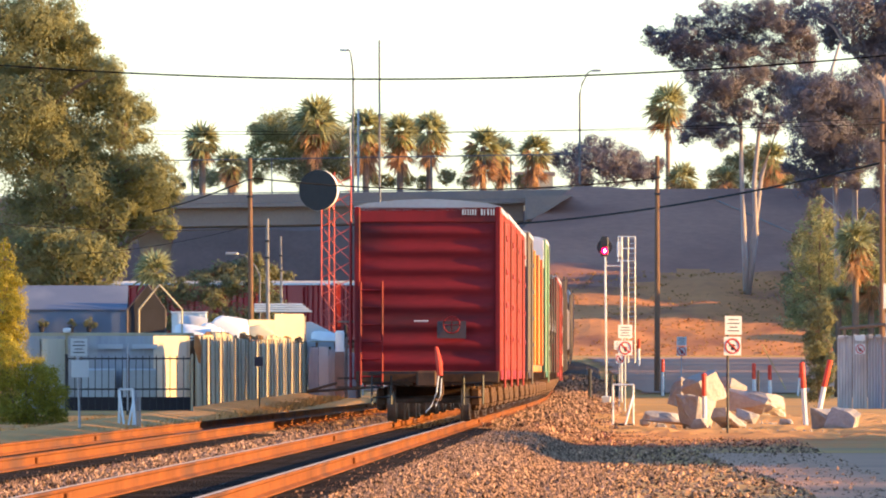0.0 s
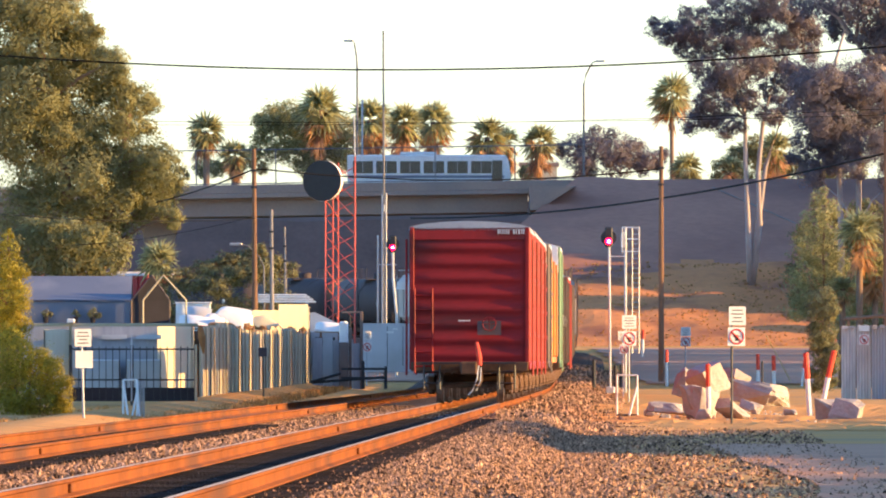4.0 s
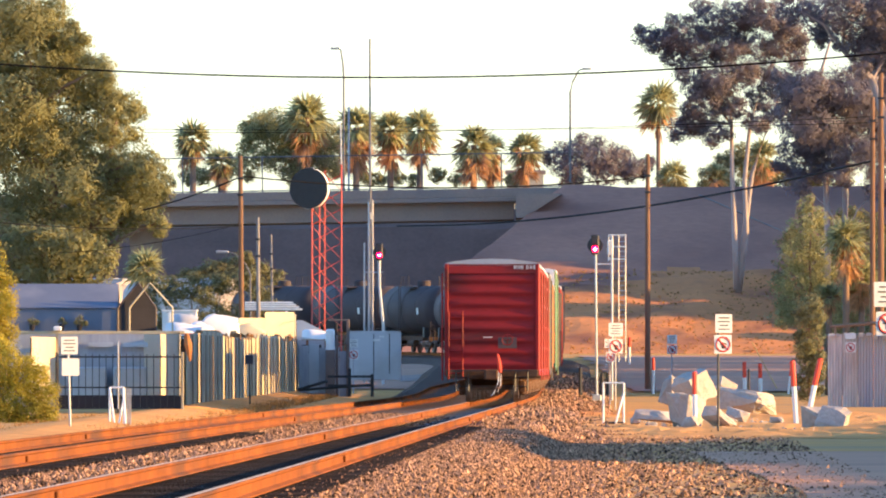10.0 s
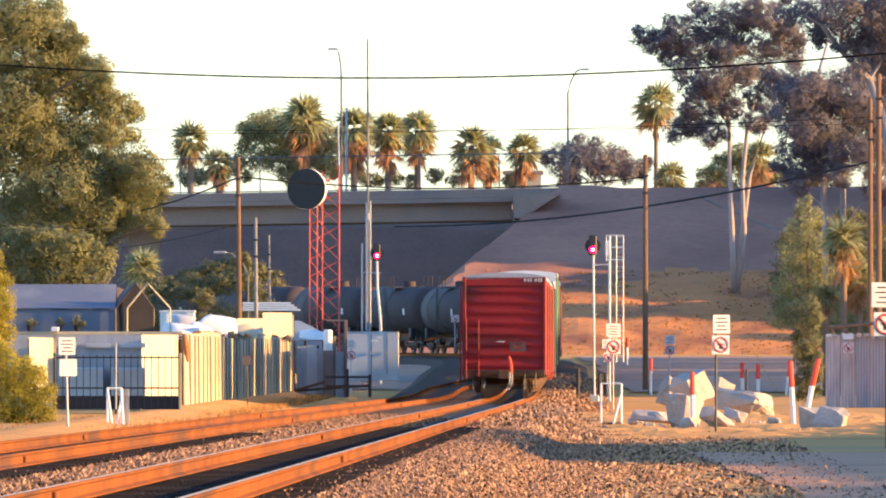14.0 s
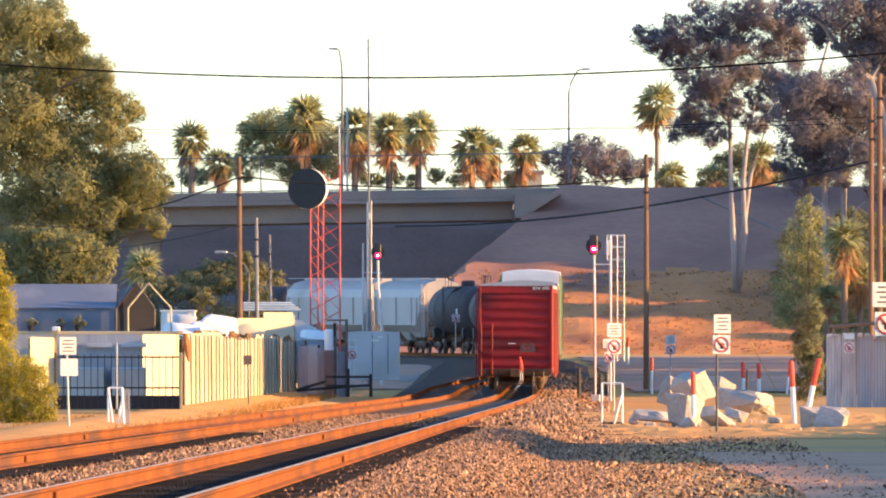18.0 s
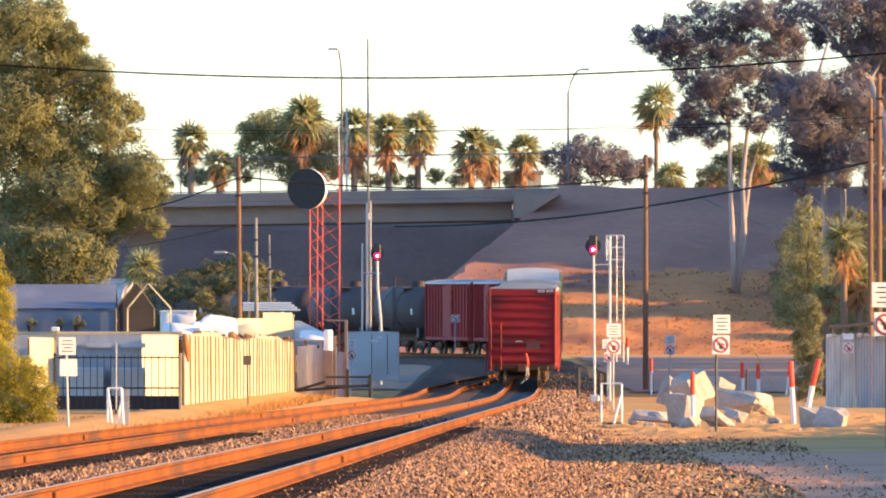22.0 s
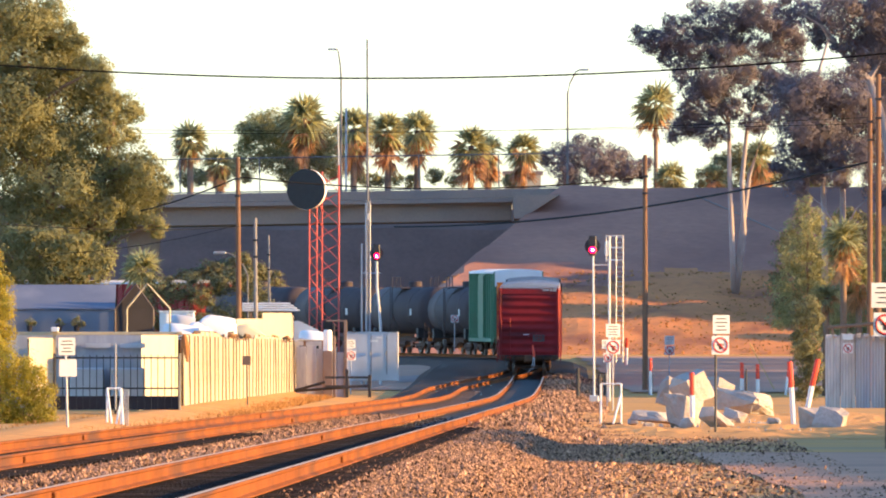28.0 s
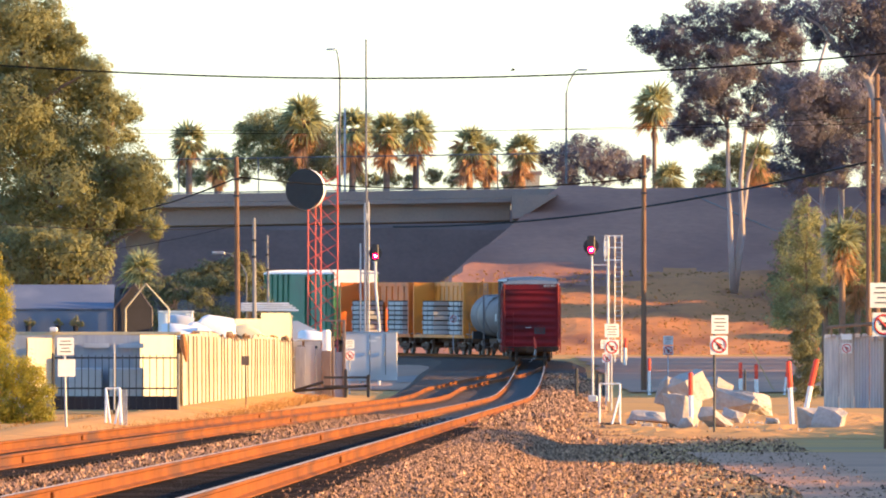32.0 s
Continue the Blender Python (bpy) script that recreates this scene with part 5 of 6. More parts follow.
def pipe_frame(label, x0, x1, z0, z1, y, mesh=False):
    g = empty("pipe_barrier", Matrix.Translation(((x0 + x1) / 2, y, z0)), label, "barrier")
    h, w = z1 - z0, (x1 - x0) / 2
    for x in (-w, w):
        part("upright", rod((x, 0, -0.1), (x, 0, h), 0.03), WHITE, g)
    part("top_bar", rod((-w, 0, h), (w, 0, h), 0.025), WHITE, g)
    part("foot_bar", rod((-w, -0.25, 0.04), (w, -0.25, 0.04), 0.03), BLACK, g)
    part("brace", rod((w, 0, h * 0.75), (w * 0.2, -0.35, 0.03), 0.03), WHITE, g)
    part("brace", rod((-w, 0, h), (-w * 0.2, -0.45, 0.03), 0.03), WHITE, g) if mesh else None
    if mesh:
        for i in range(7):
            x = w * (1.0 + 0.16 * i)
            part("mesh_bar", rod((x, 0.05, 0), (x, 0.05, h * 0.98), 0.012, n=5), GALV, g)
        part("second_brace", rod((w * 0.9, 0, h), (w * 1.3, -0.4, 0.03), 0.035), WHITE, g)
    return g


pipe_frame("white steel pipe barrier standing beside the track", 4.53, 5.11, 0.02, 1.2, 438.98)
pipe_frame("white pipe gate frame with grey mesh beside the siding", -8.72, -8.35, 0.03, 1.11, 400.24, True)


def signal_head(parent, x, z, y):
    part("backboard", tube(bmesh.new(), [(x, y - 0.02, z + 0.16), (x, y + 0.02, z + 0.16)], [0.34, 0.34], 20), BLACK, parent)
    hd = part("head", boxed(x - 0.17, y - 0.16, z - 0.24, x + 0.17, y + 0.16, z + 0.62, bevel=0.04), BLACK, parent, "black signal head")
    part("lens", tube(bmesh.new(), [(x, y - 0.17, z), (x, y - 0.235, z), (x, y - 0.25, z)], [0.14, 0.14, 0.08], 16), REDLAMP, hd, "glowing red lens")
    part("lens_core", tube(bmesh.new(), [(x, y - 0.252, z), (x, y - 0.27, z)], [0.06, 0.03], 12), LAMPCORE, hd, "bright lamp core")
    bm = bmesh.new()
    rings = [[(x + 0.2 * math.cos(a), yy, z + 0.2 * math.sin(a)) for a in [math.pi * k / 8 for k in range(9)]] for yy in (y - 0.16, y - 0.42)]
    strip(bm, rings)
    part("hood", bm, BLACK, hd)


def signal_right():
    y = 670.36
    m = empty("railway_signal", Matrix.Translation((6.63, y, 0.3)), "silver railway signal mast showing a red light", "signal")
    z = 6.84 - 0.3
    part("mast", rod((0, 0, -0.2), (-0.05, 0, z + 0.1), 0.048), SILVER, m)
    part("base", boxed(-0.2, -0.2, -0.1, 0.2, 0.2, 0.2, bevel=0.03), SILVER, m)
    signal_head(m, -0.08, z, -0.1)
    part("arm", rod((0, 0, 6.18 - 0.3), (0.64, 0, 6.18 - 0.3), 0.03), SILVER, m)
    # second mast with ladder cage
    n = empty("signal_mast", Matrix.Translation((7.4, 680.42, 0.3)), "silver mast with ladder cage seen from behind", "mast")
    top = 7.57 - 0.3
    part("mast", rod((0, 0, -0.2), (0, 0, top), 0.055), SILVER, n)
    x0, x1 = 0.3, 0.6
    part("ladder", ladder(x0, x1, 0.1, 1.95 - 0.3, top, 26), GALV, n)
    for zz in (top - 0.05, 7 - 0.3, 6.45 - 0.3):
        part("platform_rail", boxed(-0.15, -0.35, zz, x1, -0.3, zz + 0.05), SILVER, n)
        part("platform_rail", boxed(-0.15, 0.3, zz, x1, 0.35, zz + 0.05), SILVER, n)
    for x in (-0.15, x1):
        part("platform_post", rod((x, -0.32, 6.4 - 0.3), (x, -0.32, top), 0.025), SILVER, n)
    part("equipment_box", boxed(-0.2, -0.2, 6.65 - 0.3, 0.05, 0.2, 7.32 - 0.3, bevel=0.03), SILVER, n)


signal_right()


def signal_left():
    y = 788.89
    z0 = 1.08
    m = empty("railway_signal", Matrix.Translation((-3.16, y, z0)), "silver railway signal mast showing a red light", "signal")
    z = 7.45 - z0
    part("mast", tube(bmesh.new(), [(0, 0, -0.3), (0, 0, z * 0.45), (-0.18, 0, z * 0.75), (-0.2, 0, z)], 0.07, 8), SILVER, m)
    signal_head(m, -0.2, z, -0.1)
    part("arm", rod((0, 0, 6.58 - z0), (-0.93, 0, 6.58 - z0), 0.035), GALV, m)
    for label, x, zt, r in (("grey steel antenna mast behind the equipment cabinet", -4.18, 8.19, 0.055), ("grey steel antenna mast behind the equipment cabinet", -3.94, 10.31, 0.07), ("grey steel antenna mast behind the equipment cabinet", -3.76, 10.39, 0.05), ("very tall thin whip antenna mast by the cabinet", -3.88, 18.82, 0.06)):
        a = empty("antenna_mast", Matrix.Translation((x, 800.49, z0)), label, "mast", "antenna masts")
        h = zt - z0
        part("mast", tube(bmesh.new(), [(0, 0, -0.3), (0, 0, h * 0.6), (-0.02 if h > 12 else 0, 0, h)], [r, r, r * (0.8 if h > 12 else 0.9)], 7), POLEGREY if h > 12 else GALV, a)
        if h > 12:
            part("collar", rod((0, 0, h * 0.47), (0, 0, h * 0.49), r * 1.7), GALV, a)
        part("base_flange", boxed(-0.14, -0.14, -0.05, 0.14, 0.14, 0.05), GALV, a)
    cb = empty("equipment_cabinet", Matrix.Translation((-3.42, 756.02, 1.38)), "blue-grey steel signal equipment cabinet", "cabinet")
    w, h = 1.28, 2.11
    part("body", boxed(-w, -0.9, -0.3, w, 0.9, h, bevel=0.03), SHEETGREY, cb)
    bm = bmesh.new()
    strip(bm, [[(-w - 0.06, yy, h + 0.004), (-w * 0.4, yy, h + 0.1), (w * 0.3, yy, h + 0.12), (w + 0.06, yy, h + 0.004)] for yy in (-1.0, 1.0)])
    part("roof", bm, SHEETGREY, cb)
    for x in (-w * 0.05, w * 0.55):
        part("door_seam", boxed(x - 0.015, -0.915, 0.0, x + 0.015, -0.9, h - 0.15), BLACK, cb)
    part("label_plate", boxed(-0.1, -0.92, h - 0.5, 0.25, -0.902, h - 0.4), SIGNWHITE, cb)
    part("label_plate", boxed(0.2, -0.92, h - 0.32, 0.45, -0.902, h - 0.25), SIGNWHITE, cb)
    for x in (-w * 0.08, w * 0.5):
        part("handle", rod((x, -0.94, h * 0.45), (x, -0.94, h * 0.55), 0.02), GALV, cb, "steel handle")


signal_left()


def lattice_tower():
    z0 = 2.02
    t = empty("lattice_tower", Matrix.Translation((-6.33, 824.75, z0)), "red-painted lattice tower carrying a round dark dish", "tower")
    h = 12.09 - z0
    w = 0.79
    legs = [(-w, -0.3), (w, -0.25), (-w * 0.15, 1.1)]
    for i, (x, y) in enumerate(legs):
        part("leg", rod((x, y, -0.2), (x, y, h + (0.2 if i != 1 else 0.5)), 0.042 if i != 1 else 0.046), TOWERRED, t)
    part("inner_leg", rod((-w * 0.5, 0.6, -0.2), (-w * 0.5, 0.6, h), 0.04), TOWERRED, t)
    n = 11
    for k in range(n):
        z = h * k / n
        dz = h / n
        part("brace", rod((-w, -0.3, z), (w, -0.25, z + dz * 0.95), 0.028, n=5), TOWERRED, t)
        part("brace", rod((w, -0.25, z), (-w * 0.15, 1.1, z + dz), 0.022, n=5), TOWERRED, t)
        part("brace", rod((-w * 0.15, 1.1, z), (-w, -0.3, z + dz), 0.022, n=5), TOWERRED, t)
    part("whip_antenna", rod((w, -0.25, h + 0.5), (w - 0.05, -0.25, 14.9 - z0), 0.035), SILVER, t, "pale whip antenna")
    bm = bmesh.new()
    c = Vector((-0.97, -0.5, 11.3 - z0))
    d = Vector((-0.35, -0.93, 0)).normalized()
    tube(bm, [c + d * -0.25, c, c + d * 0.02], [0.55, 1.08, 1.09], 36)
    part("dish", bm, SIGNBLACK, t, "dark round dish")
    part("dish_rim", tube(bmesh.new(), [c + d * -0.3, c + d * -0.02], [1.09, 1.1], 36, caps=False), WHITE, t, "pale dish rim")
    for dz in (-0.5, 0.5):
        part("dish_mount", rod((c.x + 0.4, c.y + 0.3, c.z + dz), (w * 0.2, 0.2, c.z + dz), 0.05), TOWERRED, t)


lattice_tower()


# ---- poles and cables ----
def utility_pole(label, x, y, z0, z1, r, wood=WOODPOLE, arm=False, lean=0.0):
    p = empty("utility_pole", Matrix.Translation((x, y, z0)), label, "pole", "utility poles")
    part("pole", tube(bmesh.new(), [(0, 0, -0.5), (lean * 0.5, 0, (z1 - z0) * 0.5), (lean, 0, z1 - z0)], [r * 1.15, r, r * 0.8], 10), wood, p)
    for k in range(2):
        part("cable_clamp", boxed(lean - r * 1.1, -r * 1.2, z1 - z0 - 1.1 - k * 0.8, lean + r * 1.1, r * 1.2, z1 - z0 - 1.0 - k * 0.8), BLACK, p)
    if arm:
        part("crossarm", boxed(lean - 0.9, -0.06, z1 - z0 - 0.5, lean + 0.9, 0.06, z1 - z0 - 0.38), wood, p)
    return p


BROWN = "tall weathered brown wooden utility pole"
GREYP = "slim grey wooden utility pole"
GREYWOOD = mat("grey_pole_wood", (0.33, 0.3, 0.28), (0.22, 0.2, 0.19), 3, 0.9, fine=20, stretch=(1, 1, 0.1))
utility_pole(BROWN, 9.84, 745.66, 0.6, 12.04, 0.13)
utility_pole(BROWN, -9.7, 735.59, 0.6, 11.79, 0.13, lean=-0.08)
utility_pole(GREYP, -8.89, 735.59, 0.6, 8.87, 0.1, GREYWOOD, lean=-0.05)
utility_pole(GREYP, -9.21, 824.75, 0.9, 8.84, 0.07, GREYWOOD, lean=-0.1)
utility_pole(BROWN, 18.93, 680.42, 0.3, 13.64, 0.12)
utility_pole(BROWN, 18.38, 648.02, 0.3, 14.07, 0.13)
utility_pole(GREYP, 26.3, 1008.02, 2.4, 16.05, 0.16, CREAM)
utility_pole(GREYP, 25.11, 1008.02, 2.4, 14.27, 0.1, GREYWOOD)
utility_pole(GREYP, -5.06, 716.23, 0.4, 3.75, 0.09, DARKIN)


def cable(label, p0, p1, sag, r, material=CABLE):
    pts = []
    for i in range(25):
        u = i / 24
        pts.append(tuple(a + (b - a) * u - (4 * sag * u * (1 - u) if k == 2 else 0) for k, (a, b) in enumerate(zip(p0, p1))))
    c = empty("cable", Matrix(), label, "cable", "overhead cables")
    part("strand", tube(bmesh.new(), pts, r, 5), material, c)


cable("thick sagging black cable between the wooden poles", (9.78, 745.66, 10.94), (-9.7, 735.59, 10.84), 0.55, 0.035)
cable("thick sagging black cable running into the trees", (-9.7, 735.59, 10.84), (-15.94, 812.44, 10.02), 0.12, 0.04)
cable("black service cable rising across the embankment", (-2.8, 907.22, 10.07), (18.93, 680.42, 10.82), 0.75, 0.05)
utility_pole(BROWN, -19.68, 544.33, 0.0, 12.71 + 0.2, 0.14)
utility_pole(BROWN, 18.32, 544.33, 0.0, 13.17 + 0.2, 0.14)
utility_pole(BROWN, -30.75, 850.52, 0.9, 15.16 + 0.2, 0.14)
utility_pole(BROWN, 28.62, 850.52, 1.2, 15.85 + 0.2, 0.14)
cable("high thin power line across the sky", (-19.68, 544.33, 12.71), (18.32, 544.33, 13.07), 0.96, 0.032)
cable("fine wire across the sky", (-30.75, 850.52, 15.16), (28.62, 850.52, 15.41), 0.45, 0.014)
cable("fine wire across the sky", (-30.75, 850.52, 14.91), (28.62, 850.52, 15.85), 0.6, 0.014)
cable("fine black wire across the yard", (-22.1, 680.42, 8.32), (-9.7, 735.59, 8.46), 0.3, 0.02)
cable("fine black wire across the yard", (-19, 756.02, 7.32), (-9.7, 735.59, 8.57), 0.25, 0.012)
cable("yellowish guy wire beside the road", (14.32, 716.23, 2.86), (15.47, 716.23, 0.7), 0.0, 0.022, GUYWIRE)


def street_lamp(label, x, y, z0, z1, side, reach, r=0.09):
    l = empty("street_lamp", Matrix.Translation((x, y, z0)), label, "street lamp", "street lamps")
    h = z1 - z0
    part("pole", tube(bmesh.new(), [(0, 0, 0), (0, 0, h * 0.82), (side * reach * 0.2, 0, h * 0.9), (side * reach * 0.7, 0, h * 0.985), (side * reach, 0, h)], [r, r * 0.8, r * 0.7, r * 0.6, r * 0.55], 7), POLEGREY, l)
    part("lamp_head", boxed(min(side * reach, side * (reach + 0.7)), -0.14, h - 0.08, max(side * reach, side * (reach + 0.7)), 0.14, h + 0.08, bevel=0.04), GALV, l, "flat cobra lamp head")


street_lamp("tall curved steel street lamp on the overpass", -7.58, 1153.25, 14.2, 25.68, -1, 0.3)
street_lamp("tall curved steel street lamp beside the overpass", 9.41, 1153.25, 14.3, 24.15, 1, 0.9)
street_lamp("small curved street lamp behind the yard", -10.75, 850.52, 1.0, 8.1, -1, 1.2, 0.06)
lp = empty("flag_pole", Matrix.Translation((-7.26, 1163.1, 14.2)), "short pale steel pole on the overpass", "pole")
part("pole", rod((0, 0, 0), (0, 0, 21.44 - 14.2), 0.08), GALV, lp)


# ---- the yard ----
def build_yard():
    # white sheet fence: ridged panels side by side
    a, b = Vector((-8.83, 515.47, 0)), Vector((-6.73, 706.93, 0))
    n = 36
    fence = empty("sheet_fence", Matrix(), "weathered white corrugated sheet fence in evening sun", "fence")
    d = (b - a) / n
    u = d.normalized()
    nrm = Vector((u.y, -u.x, 0))
    ang = math.degrees(math.atan2(u.y, u.x))
    rng = random.Random(8)
    L = d.length
    bm = bmesh.new()
    rings = [[(x, w, 0.0), (x, w, 2.6), (x, w - 0.05, 2.6), (x, w - 0.05, 0.0)] for x, w in ((0, 0.2), (L * 0.2, 0.26), (L * 0.4, 0.2), (L * 0.6, 0.26), (L * 0.78, 0.2))]
    vs = strip(bm, rings, close=True)
    bm.faces.new(vs[0][::-1])
    bm.faces.new(vs[-1])
    me = mesh_of("panel", bm)
    me.materials.append(SHEETWHITE)
    batten = mesh_of("batten", boxed(-0.36, -0.02, 0, 0.36, 0.02, 2.57))
    batten.materials.append(JOINT)
    for i in range(n):
        p = a + d * i
        share("panel", me, fence, pose(p.x, p.y, yard(p.y) - 0.05, rng.uniform(-0.5, 0.5), rng.uniform(-0.15, 0.15), ang + rng.uniform(-0.1, 0.1)) @ Matrix.Diagonal((1, -1, 1 + rng.uniform(-0.02, 0.03) + 0.05 * math.sin(i * 0.36) - 0.01, 1)))
        for k in (0.89,):
            q = p + d * k
            share("batten", batten, fence, pose(q.x, q.y, yard(q.y) - 0.05, rng.uniform(-0.6, 0.6), 0, ang) @ Matrix.Translation((0, -rng.uniform(0.265, 0.285), 0)))
    part("backing", boxed(0, 0.06, 0, (b - a).length, 0.1, 2.45), WOODPOLE, fence, "shaded backing boards", at=pose(a.x, a.y, yard(a.y) - 0.05, 0, math.degrees(-math.atan2(yard(b.y) - yard(a.y), (b - a).length)), ang))
    for i in range(0, n + 1, 4):
        p = a + d * i - nrm * 0.1
        part("post", rod((p.x, p.y, yard(p.y) - 0.3), (p.x, p.y, yard(p.y) + 2.64), 0.05), WOODPOLE, fence)
    for h in (2.46,):
        part("rail", rod((a.x - 0.06, a.y, yard(a.y) + h), (b.x - 0.06, b.y, yard(b.y) + h), 0.03), WOODPOLE, fence)
    # rubbish heaped along the fence top
    cloth = part("hanging_cloth", tube(bmesh.new(), [(-8.07, 480.86, 2.72), (-8.02, 480.86, 2.35), (-7.96, 480.86, 1.84)], [0.06, 0.13, 0.03], 7), mat("faded_orange_cloth", (0.45, 0.2, 0.07), (0.3, 0.12, 0.05), 3, 0.9))
    tagged(cloth, "faded orange cloth hanging on the fence", "cloth")
    for k in range(7):
        u = 0.12 + 0.13 * k
        p = a + (b - a) * u
        v = empty("dry_vine", Matrix.Translation((p.x, p.y, yard(p.y) + 2.55)), "dry brown vine hanging over the fence top", "vine", "dry vines on the fence")
        leaf_cloud("foliage", [(0, 0.9 * j - 6, 0.02 * ((j * 7 + k) % 4), 0.06 + 0.025 * ((j + k) % 3)) for j in range(14)], 160, 0.13, 500 + k, DEADFROND, v)
    # shaded gate bay with flat roof
    y = 486.01
    z0 = 0.37
    bay = empty("carport", Matrix.Translation((-10.25, y, z0)), "open flat-roofed bay with cream panels behind a gate", "carport")
    xl, xr = -2.64, 1.93
    zt = 2.8 - z0
    part("roof_edge", boxed(-3.21, -0.1, zt - 0.1, xr + 0.1, 0.0, zt, bevel=0.01), SHEETWHITE, bay)
    part("roof", boxed(-3.21, 0.01, zt - 0.06, xr + 0.05, 1.6, zt - 0.01), SHEETGREY, bay)
    part("back_wall", boxed(xl - 1, 5.4, 0, 0.64, 5.5, zt - 0.07), OLDSHEET, bay)
    bm = bmesh.new()
    for i in range(2):
        box(bm, xl + 1.0 + i * 1.3, 4.2, 0.2, xl + 2.1 + i * 1.3, 5.2, 1.3, bevel=0.05)
    part("crate", bm, SHEETGREY, bay)
    bm = bmesh.new()
    strip(bm, [[(xl, -6.0, 0.21), (-2.04, 0.05, 0.21)], [(xl, -6.0, zt - 0.2), (-2.04, 0.05, zt - 0.2)]])
    strip(bm, [[(-2.04 - 0.05, 0.05, 0.21), (xl - 0.05, -6.0, 0.21)], [(-2.04 - 0.05, 0.05, zt - 0.2), (xl - 0.05, -6.0, zt - 0.2)]])
    part("side_curtain", bm, CREAM, bay, "sunlit cream curtain")
    part("post", boxed(-2.04, 0, 0, -1.96, 0.08, zt - 0.1), SHEETWHITE, bay)
    bm = bmesh.new()
    p, q = (0.25, 21.76), (1.37, 29.46)
    strip(bm, [[(p[0], p[1], -0.1), (q[0], q[1], 0.0)], [(p[0], p[1], zt - 0.02), (q[0], q[1], zt - 0.02)]])
    strip(bm, [[(q[0] - 0.06, q[1], 0.0), (p[0] - 0.06, p[1], -0.1)], [(q[0] - 0.06, q[1], zt - 0.02), (p[0] - 0.06, p[1], zt - 0.02)]])
    part("angled_panel", bm, CREAM, bay, "bright cream board panel")
    # wall added edge-on to the view, to keep the sun out of the bay
    bm = bmesh.new()
    p, q = (xr - 0.02, -1.9), (1.73, 9.74)
    for s in (0.0, -0.06):
        strip(bm, [[(p[0] + s, p[1], -0.1), (q[0] + s, q[1], -0.1)], [(p[0] + s, p[1], zt - 0.03), (q[0] + s, q[1], zt - 0.03)]])
    part("side_wall", bm, SHEETWHITE, bay)
    bm = bmesh.new()
    for i in range(3):
        box(bm, xl + 0.4 + i * 1.1, 5.2, zt - 0.5, xl + 1.2 + i * 1.1, 5.38, zt - 0.35)
    part("shelf", bm, SHEETGREY, bay)
    g = empty("picket_gate", Matrix.Translation((-9.98, 473.33, 0.37)), "black steel picket gate with solid foot panel", "gate")
    x0, x1 = -1.91, 1.86
    for z in (1.6, 0.66):
        part("rail", boxed(x0, -0.02, z - 0.025, x1, 0.02, z + 0.025), BLACK, g)
    pk = mesh_of("picket", boxed(-0.013, -0.013, 0, 0.013, 0.013, 1.69))
    pk.materials.append(BLACK)
    for i in range(19):
        share("picket", pk, g, Matrix.Translation((x0 + (x1 - x0) * i / 18, 0, 0)))
    part("foot_panel", boxed(x0, 0.02, 0.0, x1, 0.05, 0.42), DARKIN, g)
    for x in (x0 - 0.05, -0.07, x1 + 0.05):
        part("gate_post", boxed(x - 0.04, -0.04, -0.2, x + 0.04, 0.04, 1.74, bevel=0.01), BLACK if x < x1 else SHEETWHITE, g)
    part("post", rod((-0.07, -0.06, 0), (-0.07, -0.06, 2.05), 0.025), GALV, g)
    ld = part("lamp", boxed(-12.36, 486.01 - 0.3, 2.8, -12.11, 486.01, 2.95, bevel=0.03), WHITE)
    tagged(ld, "small white floodlight on the bay roof edge", "lamp")
    # shed with blue-grey roof
    zg = 0.77
    sh = empty("shed", Matrix.Translation((-12.36, 618.56, zg)), "blue-grey tarpaulin shed with a pale gable frame", "shed")
    zr, ze = 5.05 - zg, 4.07 - zg
    xl, x0, x1, xr = -5.23, -0.8, -0.09, 0.73
    bm = bmesh.new()
    strip(bm, [[(xl, 0.4, ze), (xl, 2.2, zr), (xl, 4.0, ze)], [(x0, 0.4, ze), (x0, 2.2, zr), (x0, 4.0, ze)]])
    strip(bm, [[(x0, 0.4, ze - 0.06), (x0, 2.2, zr - 0.06), (x0, 4.0, ze - 0.06)], [(xl, 0.4, ze - 0.06), (xl, 2.2, zr - 0.06), (xl, 4.0, ze - 0.06)]])
    part("roof", bm, BLUEROOF, sh)
    part("wall", boxed(xl, 0.45, 0, x0, 0.5, ze - 0.03), BLUEROOF, sh)
    bm = bmesh.new()
    strip(bm, [[(x0 + 0.05, 0.42, 0.2), (xr, 0.9, 0.2)], [(x0 + 0.05, 0.42, ze), (xr, 0.9, ze)], [(x0 + 0.05, 0.42, ze), (xr, 0.9, ze)], [(x1 + 0.1, 0.6, zr), (x1 + 0.12, 0.6, zr)]])
    part("gable_wall", bm, DARKIN, sh, "dark gable wall")
    def gable(xa, xm, xb, yy, nm, m, look_):
        bm = bmesh.new()
        for p, q in (((xa, 0), (xa, ze)), ((xb, 0), (xb, ze)), ((xa, ze), (xm, zr + 0.02)), ((xm, zr + 0.02), (xb, ze))):
            bar(bm, (p[0], yy, p[1]), (q[0], yy, q[1]), 0.05)
        part(nm, bm, m, sh, look_)
    gable(x0, 0.02, 0.74, 0.36, "inner_gable_frame", BROWNCAR, "dark inner gable frame")
    gable(-0.32, 0.5, 1.41, 0.1, "gable_frame", SHEETWHITE, "pale gable frame")
